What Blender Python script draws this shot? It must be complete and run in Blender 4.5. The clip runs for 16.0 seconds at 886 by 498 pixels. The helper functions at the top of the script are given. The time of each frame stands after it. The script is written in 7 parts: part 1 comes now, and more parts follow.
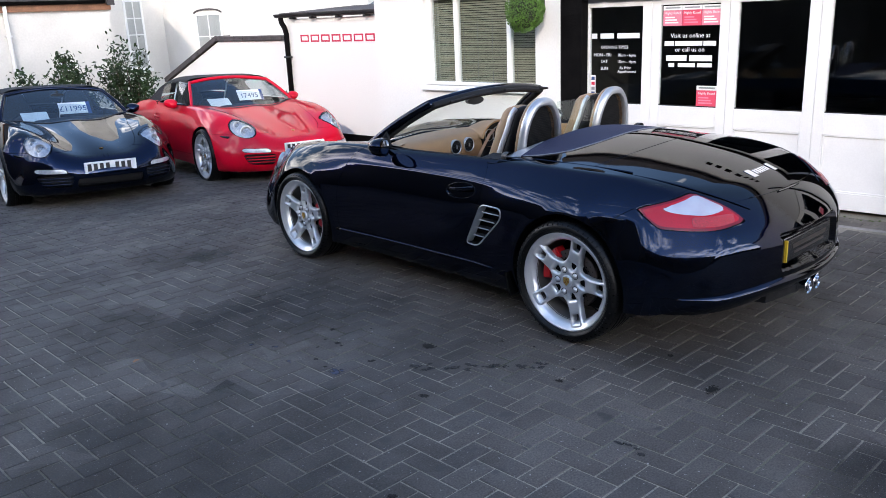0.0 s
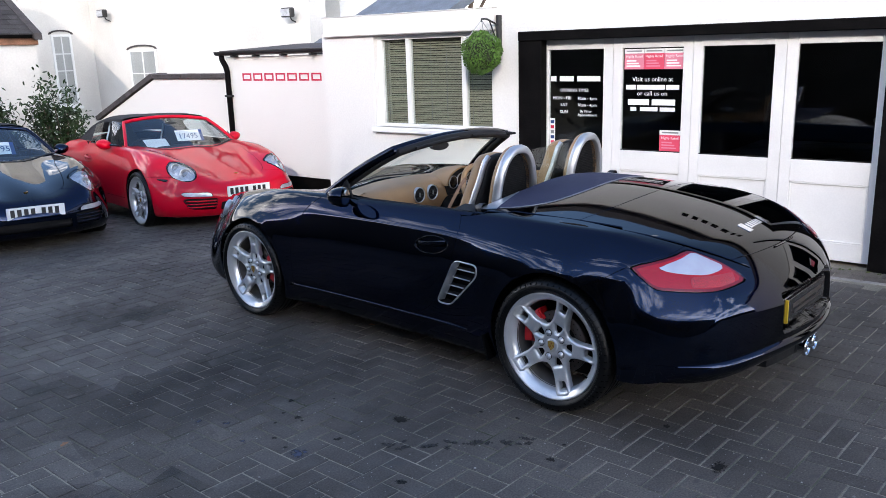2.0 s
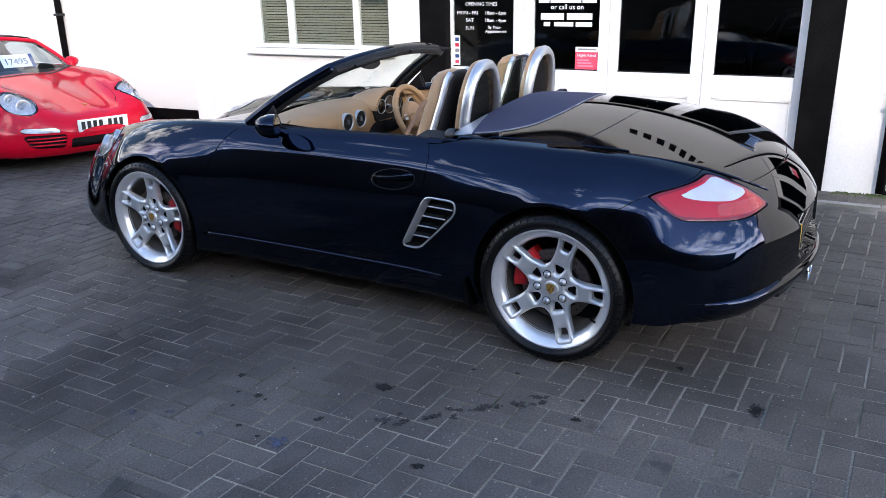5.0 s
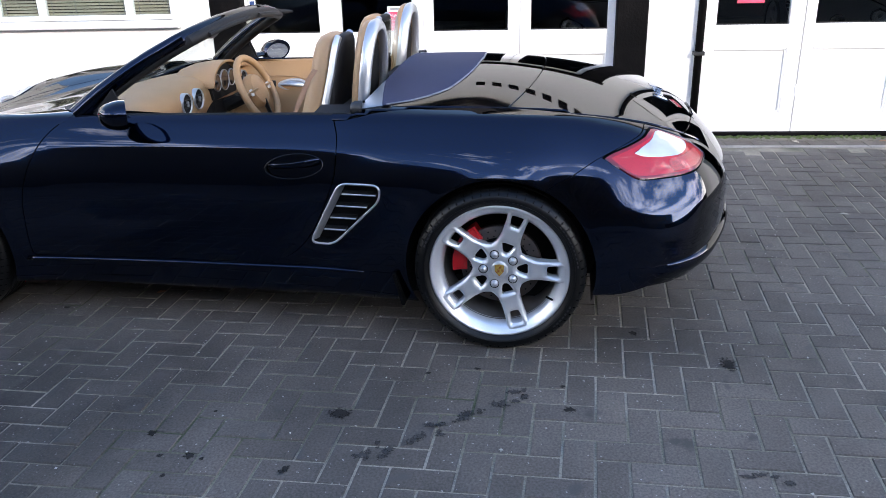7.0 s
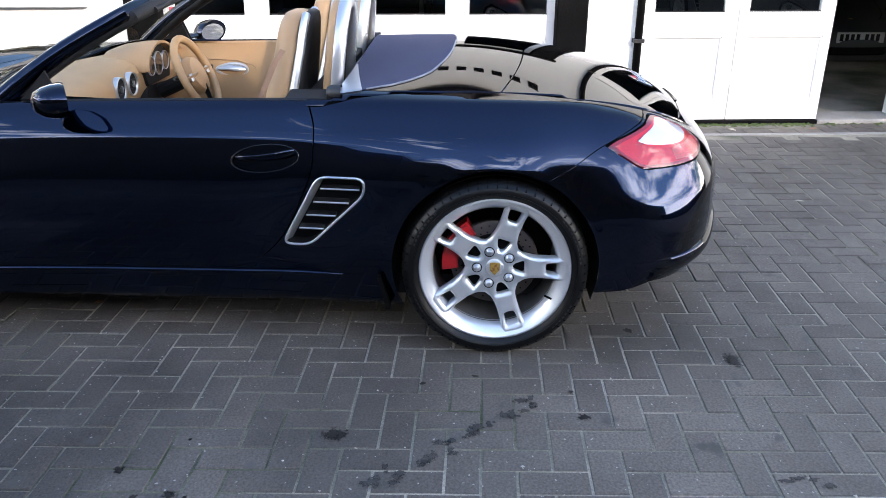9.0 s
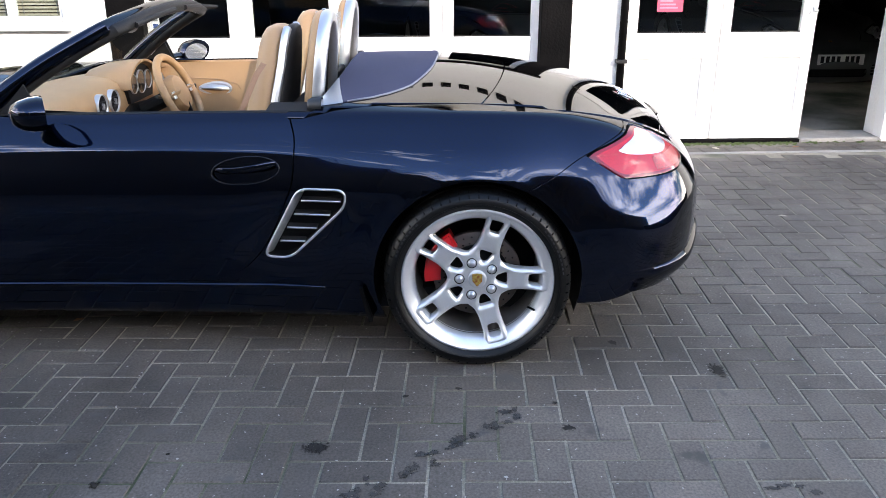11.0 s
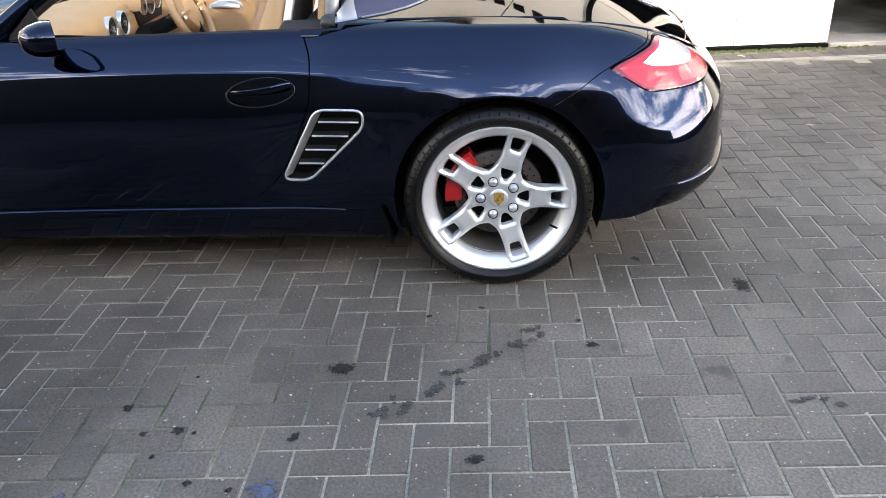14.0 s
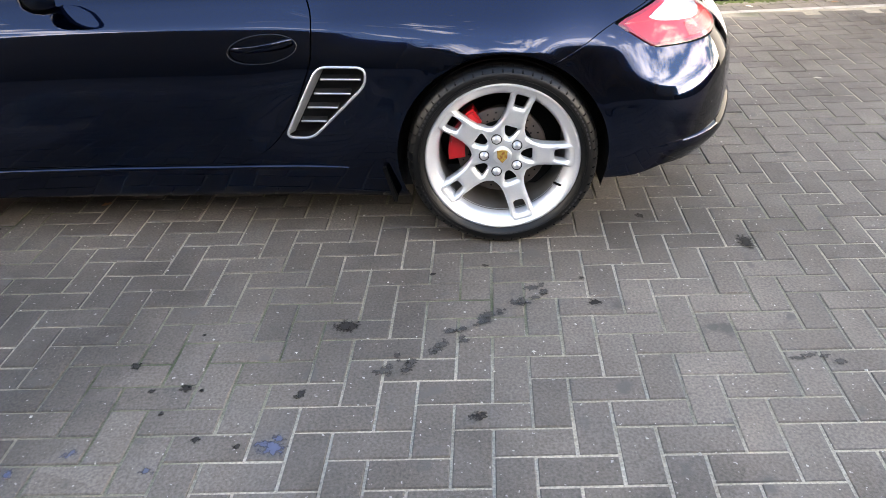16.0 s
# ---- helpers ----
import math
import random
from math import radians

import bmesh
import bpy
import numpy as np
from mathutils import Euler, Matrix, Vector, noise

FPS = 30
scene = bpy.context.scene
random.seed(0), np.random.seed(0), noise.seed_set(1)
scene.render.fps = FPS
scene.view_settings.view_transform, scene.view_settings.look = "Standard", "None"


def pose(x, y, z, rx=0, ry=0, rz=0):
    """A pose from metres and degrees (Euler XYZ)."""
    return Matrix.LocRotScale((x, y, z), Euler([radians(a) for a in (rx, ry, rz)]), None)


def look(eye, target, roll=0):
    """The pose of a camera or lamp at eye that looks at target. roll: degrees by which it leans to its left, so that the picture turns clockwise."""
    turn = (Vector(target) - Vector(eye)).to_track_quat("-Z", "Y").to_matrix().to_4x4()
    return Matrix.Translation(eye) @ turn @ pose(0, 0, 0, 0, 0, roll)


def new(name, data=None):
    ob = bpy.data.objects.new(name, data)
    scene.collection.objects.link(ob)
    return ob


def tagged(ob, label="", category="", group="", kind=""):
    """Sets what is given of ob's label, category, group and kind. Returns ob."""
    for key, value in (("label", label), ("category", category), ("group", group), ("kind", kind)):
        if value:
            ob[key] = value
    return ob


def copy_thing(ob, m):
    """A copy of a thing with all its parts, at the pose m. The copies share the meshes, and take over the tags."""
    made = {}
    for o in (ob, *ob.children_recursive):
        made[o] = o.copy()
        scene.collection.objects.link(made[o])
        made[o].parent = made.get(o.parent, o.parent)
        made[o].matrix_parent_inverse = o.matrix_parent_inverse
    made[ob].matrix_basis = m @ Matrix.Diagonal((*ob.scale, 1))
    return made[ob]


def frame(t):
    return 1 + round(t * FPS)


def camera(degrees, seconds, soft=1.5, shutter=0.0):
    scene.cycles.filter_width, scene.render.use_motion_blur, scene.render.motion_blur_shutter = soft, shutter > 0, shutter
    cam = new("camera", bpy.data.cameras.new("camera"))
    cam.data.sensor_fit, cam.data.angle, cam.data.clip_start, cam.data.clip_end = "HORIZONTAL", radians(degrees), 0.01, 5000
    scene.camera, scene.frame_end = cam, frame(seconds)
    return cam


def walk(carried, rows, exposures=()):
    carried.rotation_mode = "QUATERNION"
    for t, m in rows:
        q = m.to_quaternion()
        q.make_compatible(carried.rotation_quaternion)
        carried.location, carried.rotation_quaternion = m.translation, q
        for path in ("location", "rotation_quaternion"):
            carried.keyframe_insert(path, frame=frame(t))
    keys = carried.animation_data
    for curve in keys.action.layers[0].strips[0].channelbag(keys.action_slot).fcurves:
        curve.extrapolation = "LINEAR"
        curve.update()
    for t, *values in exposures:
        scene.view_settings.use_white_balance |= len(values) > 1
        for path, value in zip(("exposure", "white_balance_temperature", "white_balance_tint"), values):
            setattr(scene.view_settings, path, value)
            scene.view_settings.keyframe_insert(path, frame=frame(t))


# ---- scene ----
cam = camera(57.6, 16.0, 0.6)
PATH = [
    (0, (-0.221, 0.186, 1.715), (1.2, 1.475, 1.15), -2.5),
    (0.5, (-0.102, 0.325, 1.721), (1.332, 1.604, 1.166), -2.3),
    (1, (-0.033, 0.47, 1.728), (1.425, 1.738, 1.212), -2.0),
    (1.5, (-0.056, 0.561, 1.737), (1.442, 1.793, 1.25), -2.4),
    (2, (-0.026, 0.586, 1.728), (1.514, 1.767, 1.246), -1.7),
    (2.5, (-0.024, 0.605, 1.72), (1.535, 1.761, 1.235), -1.4),
    (3, (-0.009, 0.618, 1.719), (1.545, 1.769, 1.212), -1.4),
    (5.5, (0.21, 1.705, 1.587), (1.962, 2.376, 0.896), -2.3),
    (6, (0.305, 1.906, 1.563), (2.099, 2.434, 0.854), -3.5),
    (6.5, (0.332, 2.119, 1.553), (2.166, 2.485, 0.844), -1.7),
    (7, (0.34, 2.343, 1.557), (2.187, 2.521, 0.812), -1.5),
    (7.5, (0.44, 2.474, 1.516), (2.289, 2.551, 0.756), -1.4),
    (8, (0.557, 2.585, 1.483), (2.404, 2.602, 0.714), -1.5),
    (8.5, (0.581, 2.705, 1.493), (2.417, 2.645, 0.702), -0.2),
    (11, (0.569, 2.676, 1.426), (2.438, 2.566, 0.724), -0.0),
    (11.5, (0.57, 2.666, 1.425), (2.442, 2.589, 0.726), -0.0),
    (12, (0.577, 2.664, 1.44), (2.436, 2.61, 0.704), -0.4),
    (12.5, (0.58, 2.667, 1.428), (2.423, 2.621, 0.653), -0.8),
    (13, (0.583, 2.682, 1.434), (2.401, 2.63, 0.601), -1.3),
    (13.5, (0.59, 2.685, 1.431), (2.392, 2.629, 0.564), -1.6),
    (14, (0.597, 2.685, 1.429), (2.386, 2.627, 0.537), -1.8),
    (14.5, (0.603, 2.688, 1.426), (2.379, 2.63, 0.508), -2.0),
    (15, (0.602, 2.686, 1.426), (2.367, 2.631, 0.487), -2.1),
    (15.5, (0.598, 2.682, 1.437), (2.352, 2.638, 0.475), -2.1),
    (16, (0.602, 2.682, 1.449), (2.335, 2.64, 0.453), -2.2),
]
EXPOSURES = [(0, 1.74, 6800, 13), (1.2, 1.65, 6750, 13), (3, 1.60, 6700, 13), (5.5, 2.12, 6750, 13), (7, 2.30, 6800, 13), (8.5, 2.57, 7000, 12), (11, 2.70, 7500, 13), (12.5, 2.88, 7900, 12), (14, 3.12, 8700, 12), (16, 3.42, 9300, 14)]
walk(cam, [(t, look(eye, target, roll)) for t, eye, target, roll in PATH], EXPOSURES)

# ---- light: low winter sun from behind the camera, over the roofs, and a broken sky ----
SUN_FROM = Vector((-0.77, -0.50, 0.355)).normalized()
world = bpy.data.worlds.new("sky")
scene.world = world
world.use_nodes = True
wn, wl = world.node_tree.nodes, world.node_tree.links
wn.clear()
sky = wn.new("ShaderNodeTexSky")
sky.sky_type, sky.sun_disc = "NISHITA", False
sky.dust_density, sky.ozone_density, sky.altitude = 0.2, 3.2, 200
sky.sun_elevation = math.asin(SUN_FROM.z)
sky.sun_rotation = math.atan2(SUN_FROM.x, SUN_FROM.y)
wco, wmap, wnoise, wramp, wmix, wbg, wout = (wn.new("ShaderNode" + k) for k in ("TexCoord", "Mapping", "TexNoise", "ValToRGB", "MixRGB", "Background", "OutputWorld"))
wmap.inputs["Scale"].default_value = (1.0, 1.0, 2.6)
wnoise.inputs["Scale"].default_value, wnoise.inputs["Detail"].default_value, wnoise.inputs["Roughness"].default_value = 4.2, 7, 0.6
wramp.color_ramp.elements[0].position, wramp.color_ramp.elements[1].position = 0.56, 0.72
wmix.inputs["Color2"].default_value = (18.5, 18.6, 19.0, 1)
wl.new(wco.outputs["Generated"], wmap.inputs["Vector"])
wl.new(wmap.outputs["Vector"], wnoise.inputs["Vector"])
# cloud thickens towards the horizon and is banked up in the west
wsep, wlow = wn.new("ShaderNodeSeparateXYZ"), wn.new("ShaderNodeMath")
wlow.operation = "MULTIPLY_ADD"
wlow.inputs[1].default_value = -0.55
wsum = wn.new("ShaderNodeMath")
wsum.operation, wsum.inputs[1].default_value = "ADD", 0.292
wl.new(wco.outputs["Generated"], wsep.inputs[0])
wl.new(wsep.outputs["Z"], wlow.inputs[0])
wl.new(wnoise.outputs["Fac"], wlow.inputs[2])
wwest = wn.new("ShaderNodeMath")
wwest.operation, wwest.inputs[1].default_value = "MULTIPLY_ADD", -0.09
wl.new(wsep.outputs["X"], wwest.inputs[0])
wl.new(wlow.outputs[0], wwest.inputs[2])
wl.new(wwest.outputs[0], wsum.inputs[0])
wl.new(wsum.outputs[0], wramp.inputs["Fac"])
wl.new(wramp.outputs["Color"], wmix.inputs["Fac"])
wl.new(sky.outputs["Color"], wmix.inputs["Color1"])
wl.new(wmix.outputs["Color"], wbg.inputs["Color"])
wl.new(wbg.outputs["Background"], wout.inputs["Surface"])
wbg.inputs["Strength"].default_value = 0.15
sun = new("sun", bpy.data.lights.new("sun", "SUN"))
sun.data.energy, sun.data.angle, sun.data.color = 0.77, radians(0.6), (1.0, 0.93, 0.84)
sun.matrix_world = look(SUN_FROM * 50, (0, 0, 0))

# ---- materials ----
def surface(name, color, rough=0.5, metal=0.0, blotch=None, grain=None, bump=None, coat=0.0, vary=0.0, second=None, spec=0.5, rough_vary=0.0, specks=None, spots=None, coat_ior=1.5, edge_tint=None):
    """A procedural surface. blotch and grain: (scale per metre, depth of the change); bump: (scale, strength); second: colour of the blotches; vary: change from piece to piece."""
    m = bpy.data.materials.new(name)
    m.use_nodes = True
    n, l = m.node_tree.nodes, m.node_tree.links
    b = n["Principled BSDF"]
    b.inputs["Roughness"].default_value, b.inputs["Metallic"].default_value = rough, metal
    b.inputs["Coat Weight"].default_value, b.inputs["Coat Roughness"].default_value = coat, 0.02
    b.inputs["Specular IOR Level"].default_value = spec
    col = (*color, 1)
    if edge_tint:
        b.inputs["Specular Tint"].default_value = (*edge_tint, 1)
    b.inputs["Coat IOR"].default_value = coat_ior
    co = n.new("ShaderNodeNewGeometry")

    def noise_tex(scale, detail=4):
        t = n.new("ShaderNodeTexNoise")
        t.inputs["Scale"].default_value, t.inputs["Detail"].default_value = scale, detail
        l.new(co.outputs["Position"], t.inputs["Vector"])
        return t

    def mixed(fac, a, c, kind="MIX"):
        x = n.new("ShaderNodeMixRGB")
        x.blend_type = kind
        for sock, v in (("Fac", fac), ("Color1", a), ("Color2", c)):
            if isinstance(v, bpy.types.NodeSocket):
                l.new(v, x.inputs[sock])
            else:
                x.inputs[sock].default_value = v
        return x.outputs["Color"]

    def ramp(src, a, c, lo, hi):
        r = n.new("ShaderNodeValToRGB")
        r.color_ramp.elements[0].position, r.color_ramp.elements[1].position = a, c
        r.color_ramp.elements[0].color, r.color_ramp.elements[1].color = (lo, lo, lo, 1), (hi, hi, hi, 1)
        l.new(src, r.inputs["Fac"])
        return r.outputs["Color"]

    out = col
    if blotch:
        t = noise_tex(blotch[0], 6)
        if second:
            out = mixed(ramp(t.outputs["Fac"], 0.42, 0.68, 0, blotch[1]), out, (*second, 1))
        else:
            out = mixed(1.0, out, ramp(t.outputs["Fac"], 0.3, 0.72, 1 - blotch[1], 1 + blotch[1] * 0.4), "MULTIPLY")
    if grain:
        t = noise_tex(grain[0], 3)
        out = mixed(1.0, out, ramp(t.outputs["Fac"], 0.3, 0.7, 1 - grain[1], 1 + grain[1] * 0.5), "MULTIPLY")
    for rule in (specks, spots):
        if rule:
            t = noise_tex(rule[0], rule[3] if len(rule) > 3 else 2)
            out = mixed(ramp(t.outputs["Fac"], rule[1], rule[1] + (0.03 if rule is specks else 0.06), 0, 1), out, (*rule[2], 1))
    if vary:
        oi, gi = n.new("ShaderNodeObjectInfo"), n.new("ShaderNodeNewGeometry")
        add = n.new("ShaderNodeMath")
        add.operation = "ADD"
        l.new(oi.outputs["Random"], add.inputs[0]), l.new(gi.outputs["Random Per Island"], add.inputs[1])
        fr = n.new("ShaderNodeMath")
        fr.operation = "FRACT"
        l.new(add.outputs[0], fr.inputs[0])
        out = mixed(1.0, out, ramp(fr.outputs[0], 0.0, 1.0, 1 - vary, 1 + vary * 0.6), "MULTIPLY")
    if isinstance(out, bpy.types.NodeSocket):
        l.new(out, b.inputs["Base Color"])
    else:
        b.inputs["Base Color"].default_value = out
    if rough_vary:
        t = noise_tex(6, 5)
        l.new(ramp(t.outputs["Fac"], 0.3, 0.7, max(rough - rough_vary, 0.02), min(rough + rough_vary, 1)), b.inputs["Roughness"])
    if bump:
        t = noise_tex(bump[0], 5)
        bp = n.new("ShaderNodeBump")
        bp.inputs["Strength"].default_value, bp.inputs["Distance"].default_value = bump[1], 0.01
        l.new(t.outputs["Fac"], bp.inputs["Height"])
        l.new(bp.outputs["Normal"], b.inputs["Normal"])
    return m


def glass(name, tint=(1, 1, 1), rough=0.0, clear=0.9, skin=0.06):
    """Thin pane: clear body with a mirror-like skin by Fresnel."""
    m = bpy.data.materials.new(name)
    m.use_nodes = True
    n, l = m.node_tree.nodes, m.node_tree.links
    n.clear()
    o, mx, tr, gl, fr, pw, ma = (n.new("ShaderNode" + k) for k in ("OutputMaterial", "MixShader", "BsdfTransparent", "BsdfGlossy", "LayerWeight", "Math", "Math"))
    fr.inputs["Blend"].default_value = 0.5
    pw.operation, ma.operation = "POWER", "MULTIPLY_ADD"
    pw.inputs[1].default_value, ma.inputs[1].default_value, ma.inputs[2].default_value = 5.5, 0.6, skin
    l.new(fr.outputs["Facing"], pw.inputs[0]), l.new(pw.outputs[0], ma.inputs[0])
    tr.inputs["Color"].default_value = (*[clear * c for c in tint], 1)
    gl.inputs["Roughness"].default_value = rough
    l.new(ma.outputs[0], mx.inputs[0]), l.new(tr.outputs[0], mx.inputs[1]), l.new(gl.outputs[0], mx.inputs[2]), l.new(mx.outputs[0], o.inputs[0])
    return m


RENDER = surface("white_render", (0.73, 0.715, 0.69), 0.85, blotch=(1.1, 0.30), grain=(60, 0.05), bump=(45, 0.25), second=(0.70, 0.69, 0.66))
HOUSE_WHITE = surface("house_render", (0.66, 0.64, 0.60), 0.9, blotch=(0.9, 0.55), grain=(30, 0.06), bump=(25, 0.35), second=(0.47, 0.455, 0.42))
DOOR_WHITE = surface("white_gloss_paint", (0.75, 0.74, 0.73), 0.35, blotch=(2.5, 0.06), grain=(80, 0.03), bump=(30, 0.06))
FRAME_WHITE = surface("window_white", (0.80, 0.80, 0.79), 0.4, blotch=(4, 0.07))
BLACK_WOOD = surface("black_painted_timber", (0.0022, 0.002, 0.0022), 0.75, blotch=(8, 0.5), grain=(120, 0.3), bump=(60, 0.3), second=(0.008, 0.007, 0.007), spec=0.07)
BLACK_PLASTIC = surface("black_plastic", (0.012, 0.012, 0.013), 0.45, grain=(300, 0.15))
GREY_METAL = surface("grey_metal", (0.35, 0.36, 0.37), 0.4, 0.8, blotch=(9, 0.2))
TILE_ROOF = surface("roof_tile", (0.050, 0.045, 0.045), 0.8, blotch=(5, 0.4), grain=(50, 0.3), bump=(50, 0.4), vary=0.35)
SLATE = surface("grey_slate", (0.16, 0.18, 0.21), 0.7, blotch=(5, 0.25), grain=(50, 0.2), vary=0.25)
BRICK = surface("orange_brick", (0.34, 0.16, 0.09), 0.85, blotch=(8, 0.3), grain=(70, 0.25), bump=(60, 0.4), vary=0.3)
DARK_BRICK = surface("dark_brick", (0.045, 0.042, 0.040), 0.9, blotch=(3, 0.4), grain=(60, 0.3), bump=(40, 0.4))
COPING = surface("dark_coping", (0.07, 0.06, 0.06), 0.8, blotch=(8, 0.4), grain=(60, 0.25), bump=(50, 0.4), vary=0.2)
PAVER = surface("block_paving", (0.121, 0.103, 0.088), 0.74, blotch=(0.85, 0.62), grain=(120, 0.42), bump=(300, 0.20), vary=0.21, rough_vary=0.14,
                specks=(62, 0.70, (0.31, 0.29, 0.27)), spots=(8, 0.63, (0.064, 0.058, 0.053), 7))
JOINT = surface("joint_sand", (0.33, 0.29, 0.235), 0.95, blotch=(1.3, 0.97), grain=(150, 0.4), bump=(120, 0.5), second=(0.032, 0.045, 0.016))
EDGE_STONE = surface("pale_edging", (0.30, 0.28, 0.26), 0.85, blotch=(4, 0.3), grain=(80, 0.2), bump=(80, 0.3), vary=0.1)


def soaked(name, color, core, fringe, scale, strength=0.92):
    """A stain that soaks into the blocks: strong in the middle, ragged and thin at its fringe."""
    m = surface(name, color, 0.75, blotch=(25, 0.3), spec=0.15)
    n, l = m.node_tree.nodes, m.node_tree.links
    co, flat, far, tex, mad, rp, tr, mx = (n.new("ShaderNode" + k) for k in ("TexCoord", "VectorMath", "VectorMath", "TexNoise", "Math", "ValToRGB", "BsdfTransparent", "MixShader"))
    geo = n.new("ShaderNodeNewGeometry")
    flat.operation, far.operation, mad.operation = "MULTIPLY", "DISTANCE", "MULTIPLY_ADD"
    flat.inputs[1].default_value, far.inputs[1].default_value = (1, 1, 0), (0.5, 0.5, 0)
    tex.inputs["Scale"].default_value, tex.inputs["Detail"].default_value = scale, 6
    l.new(co.outputs["Generated"], flat.inputs[0]), l.new(flat.outputs[0], far.inputs[0]), l.new(geo.outputs["Position"], tex.inputs["Vector"])
    mad.inputs[1].default_value = 0.75
    l.new(tex.outputs["Fac"], mad.inputs[0]), l.new(far.outputs["Value"], mad.inputs[2])
    e = rp.color_ramp.elements
    e[0].position, e[0].color = core, (strength, strength, strength, 1)
    e[1].position, e[1].color = fringe, (0, 0, 0, 1)
    l.new(mad.outputs[0], rp.inputs["Fac"])
    l.new(rp.outputs["Color"], mx.inputs[0]), l.new(tr.outputs[0], mx.inputs[1]), l.new(n["Principled BSDF"].outputs[0], mx.inputs[2])
    l.new(mx.outputs[0], n["Material Output"].inputs[0])
    return m


STAIN = soaked("oil_stain", (0.019, 0.017, 0.016), 0.56, 0.74, 90)
SMUDGE = soaked("wet_smudge", (0.046, 0.044, 0.042), 0.52, 0.72, 110)
DARK_PATCH = soaked("dark_patch", (0.036, 0.035, 0.034), 0.30, 0.82, 2.4, 0.5)
BLUE_STAIN = soaked("blue_stain", (0.070, 0.082, 0.128), 0.50, 0.64, 70)
PAINT_BLUE = surface("midnight_blue_paint", (0.0003, 0.0064, 0.026), 0.10, 0.98, coat=0.9, grain=(900, 0.3), coat_ior=1.40, edge_tint=(0.01, 0.03, 0.09))
PAINT_BLUE_OLD = surface("dark_blue_paint", (0.0011, 0.0090, 0.036), 0.12, 0.97, coat=1.0, grain=(900, 0.25), coat_ior=1.37, edge_tint=(0.01, 0.03, 0.09))
PAINT_RED = surface("bright_red_paint", (0.56, 0.001, 0.018), 0.5, 0.0, coat=0.7, spec=0.1, blotch=(2, 0.05), coat_ior=1.4)
PAINT_GREY = surface("grey_car_paint", (0.16, 0.165, 0.17), 0.3, 0.6, coat=1.0, grain=(900, 0.2))
GAP = surface("panel_gap", (0.003, 0.003, 0.003), 0.9, spec=0.05)
RUBBER = surface("tyre_rubber", (0.004, 0.004, 0.0042), 0.36, blotch=(30, 0.3), grain=(200, 0.3), bump=(250, 0.12), spec=0.22)
RUBBER_MARK = surface("worn_rubber", (0.03, 0.03, 0.031), 0.6, blotch=(60, 0.6))
ALLOY = surface("silver_alloy", (0.64, 0.65, 0.66), 0.30, 0.6, grain=(500, 0.06), coat=0.5, blotch=(14, 0.06))
ALLOY_DARK = surface("brake_dusted_alloy", (0.20, 0.19, 0.175), 0.45, 0.4, blotch=(12, 0.5), second=(0.10, 0.075, 0.055))
STEEL_DISC = surface("brake_steel", (0.07, 0.06, 0.055), 0.55, 0.7, blotch=(20, 0.4), second=(0.12, 0.07, 0.05))
CALIPER_RED = surface("red_caliper", (0.46, 0.006, 0.010), 0.35, coat=0.6)
CHROME = surface("chrome", (0.75, 0.76, 0.78), 0.08, 1.0, blotch=(20, 0.04))
SILVER = surface("satin_silver", (0.50, 0.51, 0.53), 0.33, 0.75, grain=(500, 0.06))
GOLD = surface("gold_badge", (0.62, 0.42, 0.10), 0.35, 0.7, blotch=(110, 0.9), second=(0.35, 0.02, 0.02))
TAN = surface("tan_leather", (0.37, 0.218, 0.108), 0.5, blotch=(6, 0.12), grain=(260, 0.10), bump=(380, 0.12))
TAN_DARK = surface("tan_trim", (0.33, 0.20, 0.11), 0.55, blotch=(6, 0.12), grain=(260, 0.10), bump=(300, 0.1))
BELT = surface("tan_webbing", (0.27, 0.15, 0.09), 0.7, grain=(300, 0.2))
CARPET = surface("dark_carpet", (0.02, 0.02, 0.022), 0.95, grain=(300, 0.4), bump=(300, 0.4))
BLACK_TRIM = surface("black_trim", (0.011, 0.011, 0.012), 0.6, spec=0.22, grain=(300, 0.2), bump=(300, 0.1))
BLACK_GLOSS = surface("black_gloss", (0.006, 0.006, 0.007), 0.12, coat=0.7, blotch=(10, 0.1))
FABRIC_BLUE = surface("navy_canvas", (0.028, 0.032, 0.075), 0.85, blotch=(5, 0.15), grain=(450, 0.35), bump=(500, 0.3))
FABRIC_BLACK = surface("black_canvas", (0.012, 0.012, 0.014), 0.8, blotch=(5, 0.2), grain=(450, 0.3), bump=(500, 0.3))
LENS_RED = surface("red_lens", (0.52, 0.002, 0.012), 0.35, coat=1.0, spec=0.1, grain=(260, 0.25), blotch=(11, 0.4), second=(0.60, 0.006, 0.02))
LENS_DEEP = surface("deep_red_lens", (0.24, 0.002, 0.012), 0.3, coat=1.0, spec=0.1, grain=(200, 0.2))
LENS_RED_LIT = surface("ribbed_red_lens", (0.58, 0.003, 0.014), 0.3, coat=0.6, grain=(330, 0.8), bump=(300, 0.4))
LENS_CLEAR = surface("clear_lens", (0.70, 0.67, 0.70), 0.16, 0.35, coat=1.0, blotch=(9, 0.4), second=(0.52, 0.38, 0.45))
PIPING = surface("grey_piping", (0.19, 0.195, 0.23), 0.5, blotch=(10, 0.2))
LENS_HEAD = surface("headlight_bowl", (0.52, 0.54, 0.57), 0.30, 0.4, coat=0.5, blotch=(18, 0.35), grain=(90, 0.15))
PLATE_WHITE = surface("white_plate", (0.78, 0.78, 0.76), 0.4, blotch=(10, 0.05))
PLATE_YELLOW = surface("yellow_plate", (0.70, 0.45, 0.03), 0.4, blotch=(10, 0.1))
